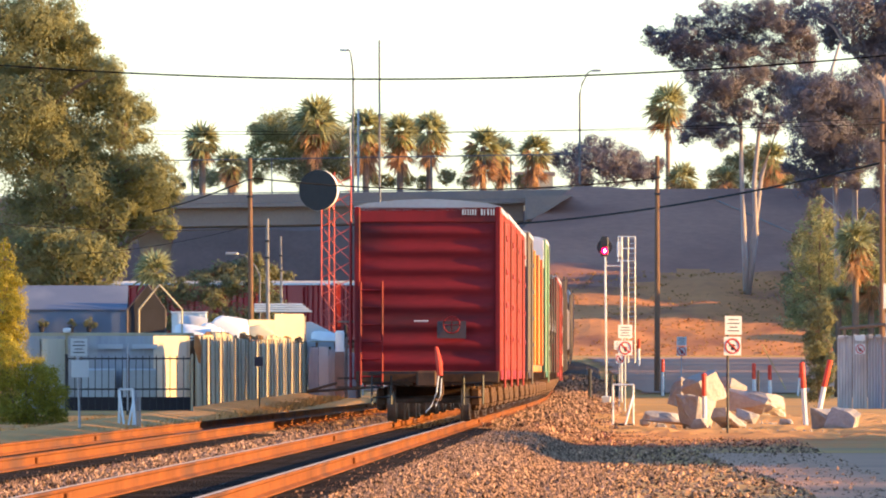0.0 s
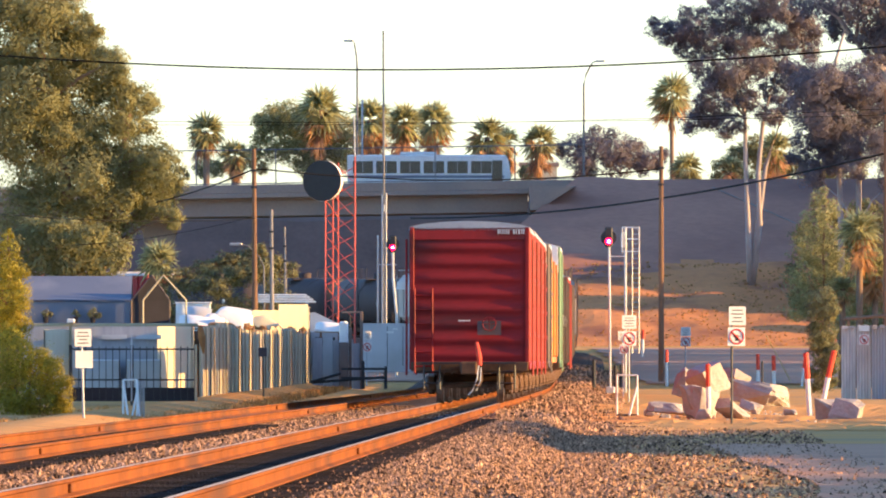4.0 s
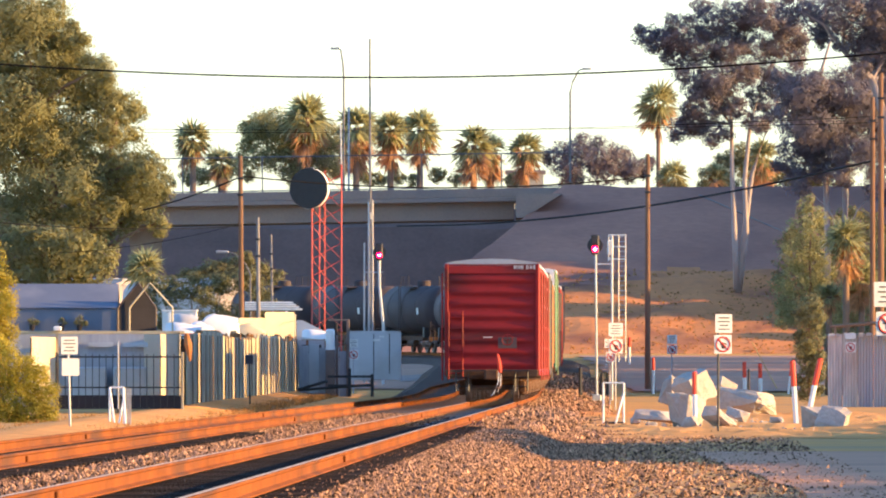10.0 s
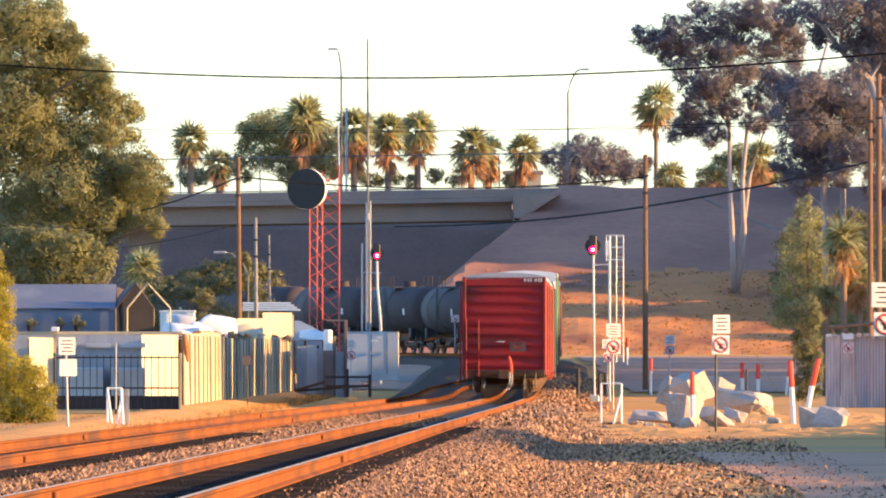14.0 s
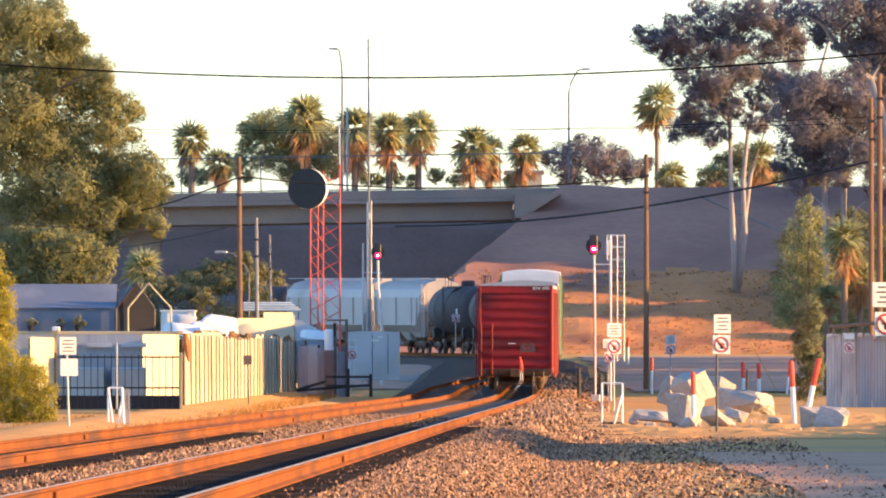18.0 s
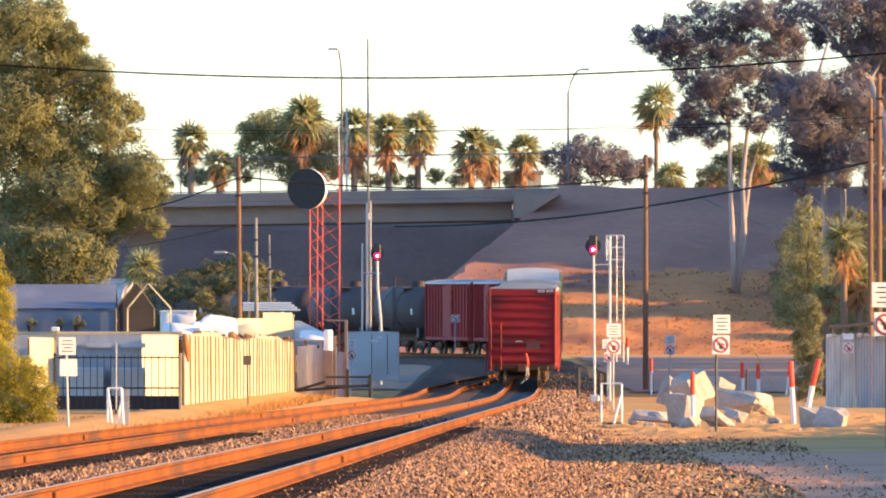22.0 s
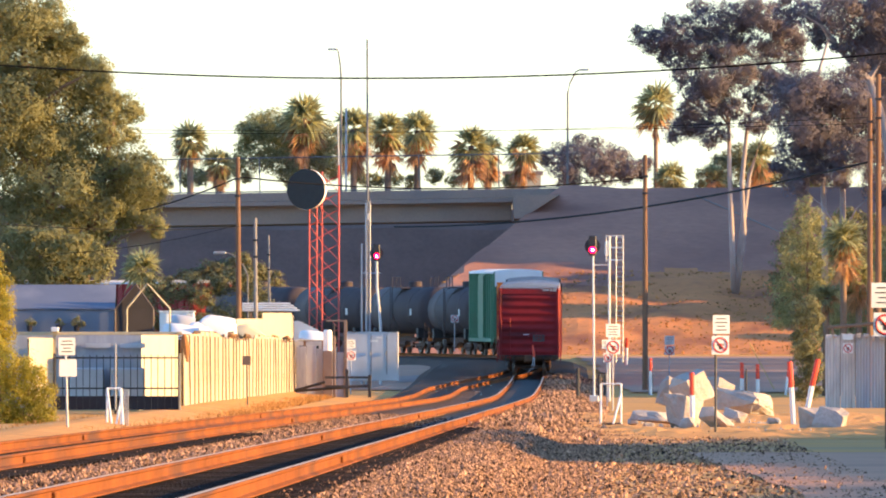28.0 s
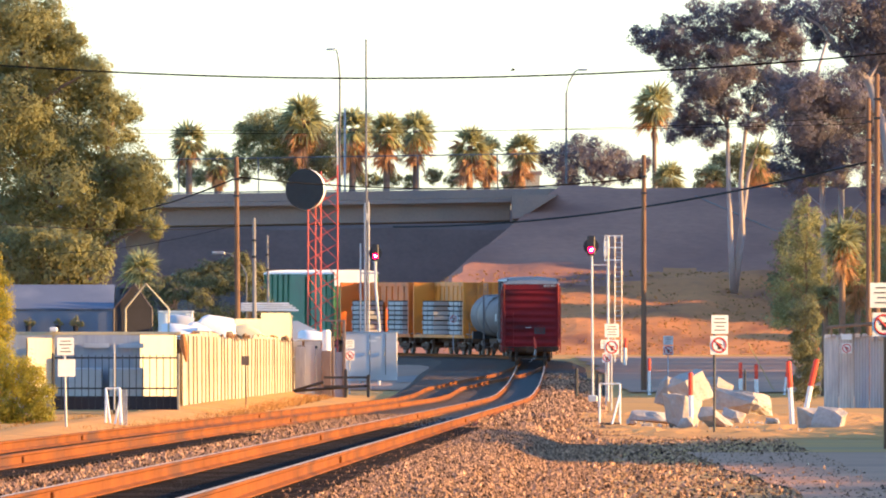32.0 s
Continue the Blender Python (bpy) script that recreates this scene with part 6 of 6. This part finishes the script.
    for x, rr in ((-16.6, 0.2), (-14.7, 0.22), (-15.4, 0.14)):
        hp = empty("hanging_plant", Matrix.Translation((x, 618.6, 3.45)), "small dark plant hanging on the shed wall", "plant", "plants on the shed wall")
        leaf_cloud("foliage", [(0, 0, 0.1, rr), (rr * 0.9, 0, 0.0, rr * 0.7)], 900, 0.09, 610 + int(x * 10), LEAF, hp)
        part("pot", tube(bmesh.new(), [(0, 0, -0.3), (0, 0, -0.05)], [0.09, 0.13], 10), DARKIN, hp)
        part("bracket", rod((0, 0, -0.02), (0, 0.5, 0.12), 0.015), BLACK, hp)
    # yard goods
    def dome(label, x0, x1, z0, z1, y, material, nm="tarpaulin", cat="tarpaulin"):
        bm = bmesh.new()
        h = min(0.62, z1 - z0)
        w = (x1 - x0) / 2
        e = empty(nm, Matrix.Translation(((x0 + x1) / 2, y, z1 - h)), label, cat)
        strip(bm, [[(-math.cos(math.pi * i / 12) * w, -math.cos(math.pi * k / 8) * 0.9, h * math.sin(math.pi * i / 12) ** 0.75 * math.sin(math.pi * k / 8) ** 0.4 + 0.07 * noise.noise((i * 0.6, k * 0.6, x0))) for k in range(9)] for i in range(13)])
        bmesh.ops.recalc_face_normals(bm, faces=bm.faces[:])
        part("cover", bm, material, e, smooth=True, at=pose(0.1, 0, -0.05, 0, 30, 0))
        part("load", boxed(-w * 0.97, -0.86, z0 - z1 + h - 0.3, w * 0.97, 0.86, 0.02, bevel=0.04), SHEETWHITE, e, "pale stacked load")
    dome("white tarpaulin heap glowing in the sun", -9.98, -8.32, 0.5, 3.77, 618.56, TARP)
    dome("low white tarpaulin heap", -10.79, -9.58, 0.5, 3.64, 632.95 + 3, TARP)
    dome("crumpled tan sheet over yard goods", -9.02, -7.48, 0.5, 3.55, 648.02, CREAM)
    cv = empty("camper", Matrix.Translation((-5.95, 692.0, 0.5)), "pale blue-white camper body parked behind the yard wall", "camper")
    side = ((-0.72, 0.5), (0.74, 0.5), (0.78, 2.5), (0.6, 2.78), (-0.5, 3.32), (-0.72, 3.3))
    bm = bmesh.new()
    vs = strip(bm, [[(x, d, z) for x, z in side] for d in (0.0, 2.2)], close=True)
    bm.faces.new(vs[0][::-1])
    bm.faces.new(vs[1])
    bmesh.ops.recalc_face_normals(bm, faces=bm.faces[:])
    part("body", bm, SHEETGREY, cv)
    part("window", boxed(-0.5, -0.02, 1.75, 0.4, -0.003, 2.2, bevel=0.004), GLASS, cv, "dark window")
    part("trim", boxed(-0.7, -0.015, 2.42, 0.72, -0.003, 2.48), SIGNWHITE, cv)
    part("underframe", boxed(-0.6, 0.2, -0.1, 0.6, 2.0, 0.496), DARKIN, cv)
    def crate(label, nm, xa, xb, za, zb, y, material, cat):
        e = empty(nm, Matrix.Translation(((xa + xb) / 2, y, za)), label, cat)
        w, h = (xb - xa) / 2, zb - za
        part("body", boxed(-w, 0, -0.3, w, 1.4, h, bevel=0.03), material, e)
        part("lid", boxed(-w - 0.04, -0.04, h + 0.004, w + 0.04, 1.44, h + 0.08, bevel=0.02), material, e)
        for k in (-0.6, 0.6):
            part("batten", boxed(w * k - 0.04, -0.03, 0, w * k + 0.04, 0.0, h), material, e)
    for xa, xb, zb, yd, m in ((-8.32, -6.98, 4.25, 712.0, 0), (-8.67, -7.57, 3.76, 648.02, 0), (-9.58, -8.47, 3.5, 632.95, 1)):
        bw = (xb - xa) / math.cos(radians(48)) / 2
        bd = empty("board", pose((xa + xb) / 2, yd, 0.3, 0, 0, 48), ("white painted board" if m else "bright cream board") + " leaning upright in the yard", "board", "boards in the yard")
        part("face", boxed(-bw, -0.02, 0, bw, 0.02, zb - 0.3, bevel=0.005), TARP if m else CREAM, bd)
        for k in (-0.8, 0.8):
            part("stake", boxed(bw * k - 0.04, 0.025, -0.3, bw * k + 0.04, 0.1, zb - 0.4), WOODPOLE, bd)
    crate("cream board crate in the yard", "crate", -8.45, -7.0, 0.5, 4.1, 722.0, CREAM, "crate")
    crate("cream low crate in the yard", "crate", -8.77, -7.76, 0.5, 3.71, 655.82, CREAM, "crate")
    crate("white and blue parked trailer body", "trailer", -12.5, -10.97, 0.6, 4.15, 680.42, WHITE, "trailer")
    for xc, y, z, w, m, stripe in ((-10.79, 632.95, 3.5, 0.74, 0, 1), (-11.24, 663.82, 3.98, 0.56, 1, 0), (-9.61, 663.82, 3.94, 0.73, 0, 0), (-5.76, 690.78, 3.37, 0.69, 0, 0)):
        b = empty("boat", Matrix.Translation((xc, y, z - 0.42)), "upturned white boat hull with an orange rim" if stripe else "upturned pale grey boat hull on trestles" if m else "upturned white boat hull on trestles", "boat", "upturned boats in the yard")
        bm = bmesh.new()
        strip(bm, [[(w * u, -0.7 * k * c, 0.42 * (1 - abs(c) ** 2.2) * (0.6 + 0.4 * k)) for c in (-1, -0.8, -0.5, -0.2, 0, 0.2, 0.5, 0.8, 1)] for u, k in ((-1, 0.05), (-0.85, 0.55), (-0.5, 0.9), (0, 1), (0.6, 0.95), (1, 0.8))])
        bmesh.ops.recalc_face_normals(bm, faces=bm.faces[:])
        part("hull", bm, SHEETGREY if m else TARP, b, smooth=True, at=pose(0, 0, 0, 0, 9, 0))
        part("gunwale", boxed(-w, -0.74, -0.05, w, 0.74, 0.0, bevel=0.02), FLAG if stripe else SHEETWHITE, b, "faded orange rim" if stripe else "")
        for k in (-0.6, 0.6):
            part("trestle", boxed(w * k - 0.05, -0.6, 0.4 - z, w * k + 0.05, 0.6, -0.055), WOODPOLE, b)
    st = empty("pipe_stack", Matrix.Translation((-8.39, 756.02, 0.7)), "stack of pale pipes on a rack", "pipes")
    for k in range(4):
        for j in range(3):
            zz = 4.54 - 0.7 + k * 0.11
            part("pipe", rod((-1.44 + 0.1 * j, j * 0.12, zz), (1.39 - 0.15 * k, j * 0.12, zz), 0.05), WHITE, st)
    for x in (-1.0, 0.9):
        part("rack_leg", boxed(x - 0.05, -0.1, -0.2, x + 0.05, 0.4, 4.51 - 0.7 - 0.06), WOODPOLE, st)
    # low grey wall with jumble beyond the white fence
    w2 = empty("yard_wall", Matrix.Translation((-5.35, 680.42, 0.5)), "low stained grey yard wall with odd panels", "wall")
    for i in range(5):
        xa = -1.1 + i * 0.45
        part("panel", boxed(xa, 0.02 * (i % 2), -0.2, xa + 0.44, 0.08 + 0.02 * (i % 2), (2.15, 2.2, 2.05, 2.1, 1.9)[i], bevel=0.01), SHEETGREY if i % 2 else OLDSHEET, w2)
    rusty = mat("rusty_brown_panel", (0.24, 0.18, 0.15), (0.15, 0.11, 0.1), 2, 0.9)
    part("post", boxed(1.0, -0.1, -0.2, 1.14, 0.06, 3.32, bevel=0.02), rusty, w2, "rusty brown post")
    part("post", boxed(0.52, -0.3, -0.2, 0.64, -0.15, 2.6, bevel=0.02), rusty, w2, "rusty brown post")
    part("beam", boxed(0.2, -0.08, 3.24, 1.14, 0.02, 3.32, bevel=0.01), rusty, w2, "rusty brown beam")
    stand = part("stand", boxed(0.08, -0.75, -0.2, 0.5, -0.35, 1.95, bevel=0.02), rusty, w2, "stained stand")
    part("drum", tube(bmesh.new(), [(0.29, -0.55, 1.96), (0.29, -0.55, 2.8), (0.29, -0.55, 2.88)], [0.2, 0.2, 0.14], 16), TARP, stand, "bright white drum")
    part("shade_cover", boxed(-1.2, 0.5, 0.9, 0.38, 2.0, 1.75, bevel=0.1), SHEETGREY, w2)
    # dark steel barrier
    b = empty("rail_barrier", Matrix.Translation((-4.73, 663.82, 0.62)), "dark steel rail barrier at the yard corner", "barrier")
    h = 0.78
    w = 1.61
    part("post", boxed(w - 0.08, -0.06, -0.2, w + 0.06, 0.06, h, bevel=0.01), BLACK, b)
    part("post", boxed(0.54, 1.4, -0.2, 0.68, 1.5, h * 1.3, bevel=0.01), BLACK, b)
    for z in (h * 0.35, h * 0.85):
        part("rail", boxed(-w * 0.2, -0.03, z - 0.05, w, 0.03, z + 0.05), BLACK, b)
    part("brace", rod((-w, 0.3, 0.08), (w, 0, h * 0.4), 0.06), BLACK, b)
    part("brace", rod((-w, 0.3, 0.1), (-w * 0.2, 0.0, h * 0.6), 0.06), BLACK, b)
    # right sheet fence
    rf = empty("sheet_fence", Matrix.Translation((15.77, 632.95, 0.3)), "dull blue-grey corrugated sheet fence in shade", "fence")
    torn = random.Random(41)
    for i in range(9):
        bm = bmesh.new()
        top = 2.74 + torn.uniform(-0.05, 0.07)
        rings = [[(i * 0.62 + 0.6 * j / 10, 0.03 * (j % 2) - i * 0.25 - 0.025 * j, zz) for zz in (-0.3, top + torn.uniform(-0.05, 0.03))] for j in range(11)]
        strip(bm, rings)
        strip(bm, [[(x, y + 0.02, z) for x, y, z in reversed(r)] for r in rings])
        part("panel", bm, PALESHEET if i in (0, 1, 4) else OLDSHEET, rf)
        for k in range(2):
            x, w, d = i * 0.62 + 0.3 * k + 0.02, torn.uniform(0.12, 0.28), torn.uniform(0.07, 0.2)
            y = -i * 0.25 - 0.4 * x + i * 0.248 - 0.05
            part("torn_edge", boxed(x, y - 0.13, top - d, x + w, y + 0.02, top + 0.03, bevel=0.02), PALESHEET, rf, "pale torn lip of the sheet")
    part("top_beam", rod((0.12, 0.25, 3.05), (5.5, -1.9, 3.5), 0.075), PALMTRUNK, rf, "brown weathered timber beam")
    for x in (0.3, 2.9, 5.3):
        part("post", boxed(x - 0.05, 0.2 - 0.4 * x, -0.3, x + 0.05, 0.32 - 0.4 * x, 3.06 + 0.084 * x), PALMTRUNK, rf)
    part("warning_plate", boxed(0.7, -0.75, 2.85 - 0.3, 1.12, -0.73, 3.08 - 0.3), SIGNWHITE, rf)
    pl = sign_plate(rf, 0.91, 2.5 - 0.3, 0.42, 0.42, "ring", -0.8)


build_yard()


# ---- broken concrete ----
def chunk(label, x, y, z, sx, sy, sz, seed, ry=0, rz=0):
    """A broken block: flat fracture faces, a rough skin."""
    rng = random.Random(seed)
    bm = bmesh.new()
    for i in range(8):
        p = [(1 if i >> k & 1 else -1) * rng.uniform(0.45, 1.1) for k in range(3)]
        bm.verts.new((p[0] * sx, p[1] * sy, p[2] * sz))
    for i in range(9):
        p = [rng.uniform(-1, 1) for k in range(3)]
        m = max(abs(v) for v in p)
        bm.verts.new(tuple(v / m * q * rng.uniform(0.75, 1.15) for v, q in zip(p, (sx, sy, sz))))
    bmesh.ops.convex_hull(bm, input=bm.verts[:])
    bmesh.ops.delete(bm, geom=[v for v in bm.verts if not v.link_faces], context="VERTS")
    bmesh.ops.subdivide_edges(bm, edges=bm.edges[:], cuts=3, use_grid_fill=True)
    for v in bm.verts:
        q = v.co * 4.0 + Vector((seed, 0, 0))
        v.co *= 1 + 0.09 * noise.noise(q) + 0.07 * noise.noise(q * 2.7)
    ob = part("concrete_chunk", bm, CHUNK, at=pose(x, y, z, 0, ry, rz))
    return tagged(ob, label, "rubble", "heap of broken concrete")


BIG, SLAB, LUMP = "large jagged block of broken concrete on the dirt", "flat broken concrete slab lying on rubble", "small lump of broken concrete on the dirt"
# label, x, distance, z, half width, depth, height, tilt, turn
BLOCKS = [(BIG, 6.53, 415, 0.44, 0.41, 0.5, 0.52, 4, -32), (BIG, 6.8, 418, 1.08, 0.46, 0.5, 0.4, -24, 30), (BIG, 6.35, 431, 0.98, 0.24, 0.4, 0.42, 6, -20),
          (SLAB, 5.79, 425, 0.3, 0.54, 0.7, 0.16, 3, -10), (BIG, 8.22, 453, 1.02, 0.38, 0.4, 0.3, 28, 42), (SLAB, 8.7, 447, 0.68, 0.78, 0.7, 0.33, 6, -28),
          (SLAB, 7.28, 409, 0.26, 0.4, 0.45, 0.13, 38, 35), (BIG, 9.99, 412, 0.24, 0.34, 0.4, 0.34, 4, -34), (BIG, 10.4, 411, 0.24, 0.25, 0.45, 0.35, 12, 48)]
LUMPS = [(6.49, 406, 0.17, 0.17, 0.25, 0.17, 5, 45), (8.22, 432, 0.28, 0.22, 0.3, 0.2, 20, 40), (5.3, 428, 0.16, 0.12, 0.2, 0.12, 0, 20), (9.2, 455, 0.46, 0.14, 0.2, 0.12, 10, 30),
         (7.55, 410, 0.05, 0.13, 0.2, 0.08, 0, 10), (5.62, 418, 0.06, 0.2, 0.2, 0.08, 0, 0), (7.86, 426, 0.12, 0.2, 0.2, 0.13, 12, 35), (9.5, 440, 0.12, 0.12, 0.2, 0.1, 0, 50)]
for i, b in enumerate(BLOCKS + [(LUMP,) + l for l in LUMPS]):
    chunk(*b[:4], *b[4:7], 300 + i, *b[7:])


# ---- vehicle on the overpass ----
def city_bus():
    m = empty("bus", Matrix(), "long white bus with dark side windows", "bus")
    part("body", boxed(-7.4, -1.2, 0.45, 4.3, 1.2, 2.72, bevel=0.1), WHITE, m)
    bm = bmesh.new()
    nose = ((4.25, 0.45), (4.62, 0.5), (4.7, 1.2), (4.55, 2.1), (4.4, 2.6), (4.25, 2.66))
    strip(bm, [[(x, -1.15, z), (x, 1.15, z)] for x, z in nose])
    for s in (-1.15, 1.15):
        bm.faces.new([bm.verts.new((x, s, z)) for x, z in nose])
    part("nose", bm, WHITE, m)
    part("windscreen", boxed(4.5, -1.0, 1.35, 4.66, 1.0, 2.3, bevel=0.03), GLASS, m, "dark windscreen")
    for k in range(6):
        xa = -7.0 + k * 1.75
        w = part("window", boxed(xa, -1.225, 1.35, xa + 1.5, -1.19, 2.25), GLASS, m, "dark side window")
        part("window_bar", boxed(xa + 0.72, -1.232, 1.37, xa + 0.76, -1.226, 2.23), GALV, w)
    part("door", boxed(3.3, -1.225, 0.6, 4.05, -1.19, 2.3), GLASS, m, "dark glazed door")
    part("stripe", boxed(-7.35, -1.212, 1.0, 4.2, -1.198, 1.2), BLUEROOF, m, "blue-grey stripe")
    part("roof_unit", boxed(-3.5, -0.7, 2.724, -0.8, 0.7, 2.95, bevel=0.08), WHITE, m)
    for x in (-4.6, 2.4):
        for s in (-1.05, 1.05):
            wh = part("wheel", tube(bmesh.new(), [(x, s - 0.14, 0.45), (x, s + 0.14, 0.45)], 0.45, 18), SIGNBLACK, m)
            part("rim", tube(bmesh.new(), [(x, s - 0.15, 0.45), (x, s + 0.15, 0.45)], 0.22, 12), GALV, wh)
    return m


coach = city_bus()


def bird(size):
    b = empty("bird", Matrix(), "small dark bird in flight", "bird")
    part("body", tube(bmesh.new(), [(-0.5 * size, 0, 0), (-0.2 * size, 0, 0), (0.2 * size, 0, 0.02), (0.42 * size, 0, 0.03), (0.5 * size, 0, 0.02)], [0.03 * size, 0.12 * size, 0.13 * size, 0.07 * size, 0.01], 8), SIGNBLACK, b)
    for s in (-1, 1):
        bm = bmesh.new()
        strip(bm, [[(0.2 * size, 0, z), (0.22 * size, s * 0.5 * size, z + 0.2 * size), (0.02 * size, s * 0.95 * size, z + 0.1 * size)] if e else [(-0.18 * size, 0, z), (-0.1 * size, s * 0.5 * size, z + 0.18 * size), (-0.1 * size, s * 0.95 * size, z + 0.1 * size)] for e, z in ((0, 0.02), (1, 0.03), (0, 0.045))])
        part("wing", bm, SIGNBLACK, b)
    return b


crow, gull = bird(0.42), bird(0.22)


# ---- ballast stones, loose stones, ties ----
def stones(name, count, seed, spot, lo, hi, material, label):
    """Angular eight-sided stones scattered over a surface."""
    rng = np.random.default_rng(seed)
    p = spot(rng, count)
    s = rng.uniform(lo, hi, (count, 1)) * rng.uniform(0.6, 1.2, (count, 3))
    dirs = np.array([(1, 0, 0), (0, 1, 0), (-1, 0, 0), (0, -1, 0), (0, 0, 1), (0, 0, -1)], float)
    a = rng.uniform(0, 6.28, count)
    ca, sa = np.cos(a), np.sin(a)
    v = np.empty((count, 6, 3))
    for k, d in enumerate(dirs):
        w = d * s * rng.uniform(0.7, 1.2, (count, 1)) + rng.normal(0, 0.25, (count, 3)) * s
        v[:, k, 0] = p[:, 0] + w[:, 0] * ca - w[:, 1] * sa
        v[:, k, 1] = p[:, 1] + w[:, 0] * sa + w[:, 1] * ca
        v[:, k, 2] = p[:, 2] + w[:, 2]
    tri = np.array([(0, 1, 4), (1, 2, 4), (2, 3, 4), (3, 0, 4), (1, 0, 5), (2, 1, 5), (3, 2, 5), (0, 3, 5)])
    f = (np.arange(count)[:, None, None] * 6 + tri[None]).reshape(-1, 3)
    me = bpy.data.meshes.new(name)
    me.from_pydata(v.reshape(-1, 3).tolist(), [], f.tolist())
    me.materials.append(material)
    return tagged(new(name, me), label, "gravel", kind="stuff")


TAB = np.array([line(a) for a in np.arange(20, 1200, 1.0)])


def beside(offs, a):
    i = np.clip(a - 20, 0, len(TAB) - 2)
    k = i.astype(int)
    u = (i - k)[:, None]
    t = TAB[k] * (1 - u) + TAB[k + 1] * u
    y = t[:, 1] - np.sin(t[:, 2]) * offs
    z = np.interp(y, (0, 600, 642, 719, 791, 833, 915, 995, 1087, 1172), (0, 0, 0.06, 0.38, 0.87, 1.3, 1.8, 2.25, 2.75, 3.0)) + 0.54
    return t[:, 0] + np.cos(t[:, 2]) * offs, y, z


def bed_height(offs):
    return np.interp(offs, (-6.6, -5.4, -2.6, -1.6, 1.75, 2.3, 3.6, 5.0), (-0.75, -0.22, -0.24, -0.24, -0.22, -0.26, -0.75, -0.54))


def on_bed(lo, hi, a0, a1, power):
    def spot(rng, n):
        a = a0 + (a1 - a0) * rng.uniform(0, 1, n) ** power
        o = rng.uniform(lo, hi, n)
        x, y, z = beside(o, a)
        return np.stack([x, y, z + np.maximum(bed_height(o), -0.545) + 0.01], axis=1)
    return spot


def on_toe(rng, n):
    a = 112 + 330 * rng.uniform(0, 1, n) ** 1.4
    o = 3.0 + 5.0 * rng.uniform(0, 1, n) ** 2.6
    x, y, z = beside(o, a)
    return np.stack([x, y, np.maximum(z + bed_height(o), 0.0) + 0.005], axis=1)


def round_rubble(rng, n):
    x, y = rng.uniform(5.1, 9.78, n), rng.uniform(394.44, 494.85, n)
    return np.stack([x, y, np.zeros(n) + 0.01], axis=1)


stones("ballast_stones", 80000, 1, on_bed(0.85, 3.75, 112, 390, 1.5), 0.015, 0.036, STONE, "crushed grey-tan ballast stones beside the rail")
stones("ballast_stones", 30000, 2, on_bed(-3.4, -0.85, 112, 440, 1.5), 0.02, 0.044, STONE, "crushed grey ballast stones between the tracks")
stones("ballast_stones", 13000, 3, on_bed(0.85, 3.8, 340, 815, 1.0), 0.04, 0.09, STONE, "crushed grey-tan ballast stones beside the rail")
stones("loose_gravel", 30000, 4, on_toe, 0.015, 0.045, STONE, "loose gravel scattered over the dirt")
stones("ballast_stones", 7000, 5, on_bed(-0.68, 0.68, 110, 400, 1.4), 0.02, 0.045, OILY, "oily dark stones between the rails")
stones("rubble_crumbs", 420, 6, round_rubble, 0.02, 0.09, CHUNK, "small crumbs of broken concrete on the dirt")


def build_ties():
    me = mesh_of("tie", boxed(-1.3, -0.11, -0.345, 1.3, 0.11, -0.175, bevel=0.01))
    me.materials.append(TIE)
    for track, fn, a1 in ((main_track, along, 330), (siding_track, siding_along, 300)):
        pts = fn(0, 0, 115, a1, 1.6)
        for p, q in zip(pts, pts[1:]):
            share("tie", me, track, pose(p[0], p[1], p[2], 0, 0, math.degrees(math.atan2(-(q[0] - p[0]), q[1] - p[1]))))


build_ties()


def rail_joints():
    me = mesh_of("joint_bar", boxed(-0.05, -0.4, -0.13, 0.05, 0.4, -0.05, bevel=0.01))
    me.materials.append(RAIL)
    for track, fn, a1 in ((main_track, along, 500), (siding_track, siding_along, 500)):
        for o in (-0.755, 0.755):
            pts = fn(o, 0, 137 + (o > 0) * 57, a1, 118)
            for p in pts:
                share("joint_bar", me, track, pose(p[0], p[1], p[2], 0, 0, -1.1))


rail_joints()


# ---- what moves ----
def motions():
    for car, mid, n in TRAIN:
        rows = []
        for i in range(33):
            a = tail(i) + mid
            q = n * 0.33
            (x0, y0, _), (x1, y1, _) = line(a - q), line(a + q)
            z0, z1 = track_z(a - q), track_z(a + q)
            yaw = math.degrees(math.atan2(-(x1 - x0), y1 - y0))
            pitch = math.degrees(math.atan2(z1 - z0, 2 * q))
            rows.append((i, pose((x0 + x1) / 2, (y0 + y1) / 2, (z0 + z1) / 2, pitch, 0, yaw)))
        walk(car, rows)
    # the bus crosses the overpass from left to right
    rows = []
    for t in (0, 1, 2, 3, 4, 5, 6, 7, 8, 9, 10, 12, 14, 16, 20, 24, 32):
        u = min(t, 8.0) + 4.0 * (1 - math.exp(-max(0.0, t - 8.0) / 4.0))
        x = -18.2 + 17.4 * (u - 3.0)
        end = 5.33
        z = 14.32 + 0.016 * (x - end) if x < end + 2 else hill_z(x, 1134.03 + 3.0) - behind_crest(x - 4.0, 1140) - 0.1
        rows.append((t, pose(x, 1134.03 + 3.0, z - 0.05)))
    walk(coach, rows)
    walk(crow, [(t, pose(-1.86 - 14.8 * (t - 16.5), 544.33, max(5.87, 8.37 - 1.9 * (t - 16.5)), 0, 0, 180)) for t in (0, 8, 16, 17, 17.5, 24, 32)])
    walk(gull, [(t, pose(-1.69 + 4.51 * (t - 31), 604.81, 13.08 + 0.31 * (t - 31))) for t in (0, 16, 32)])


motions()
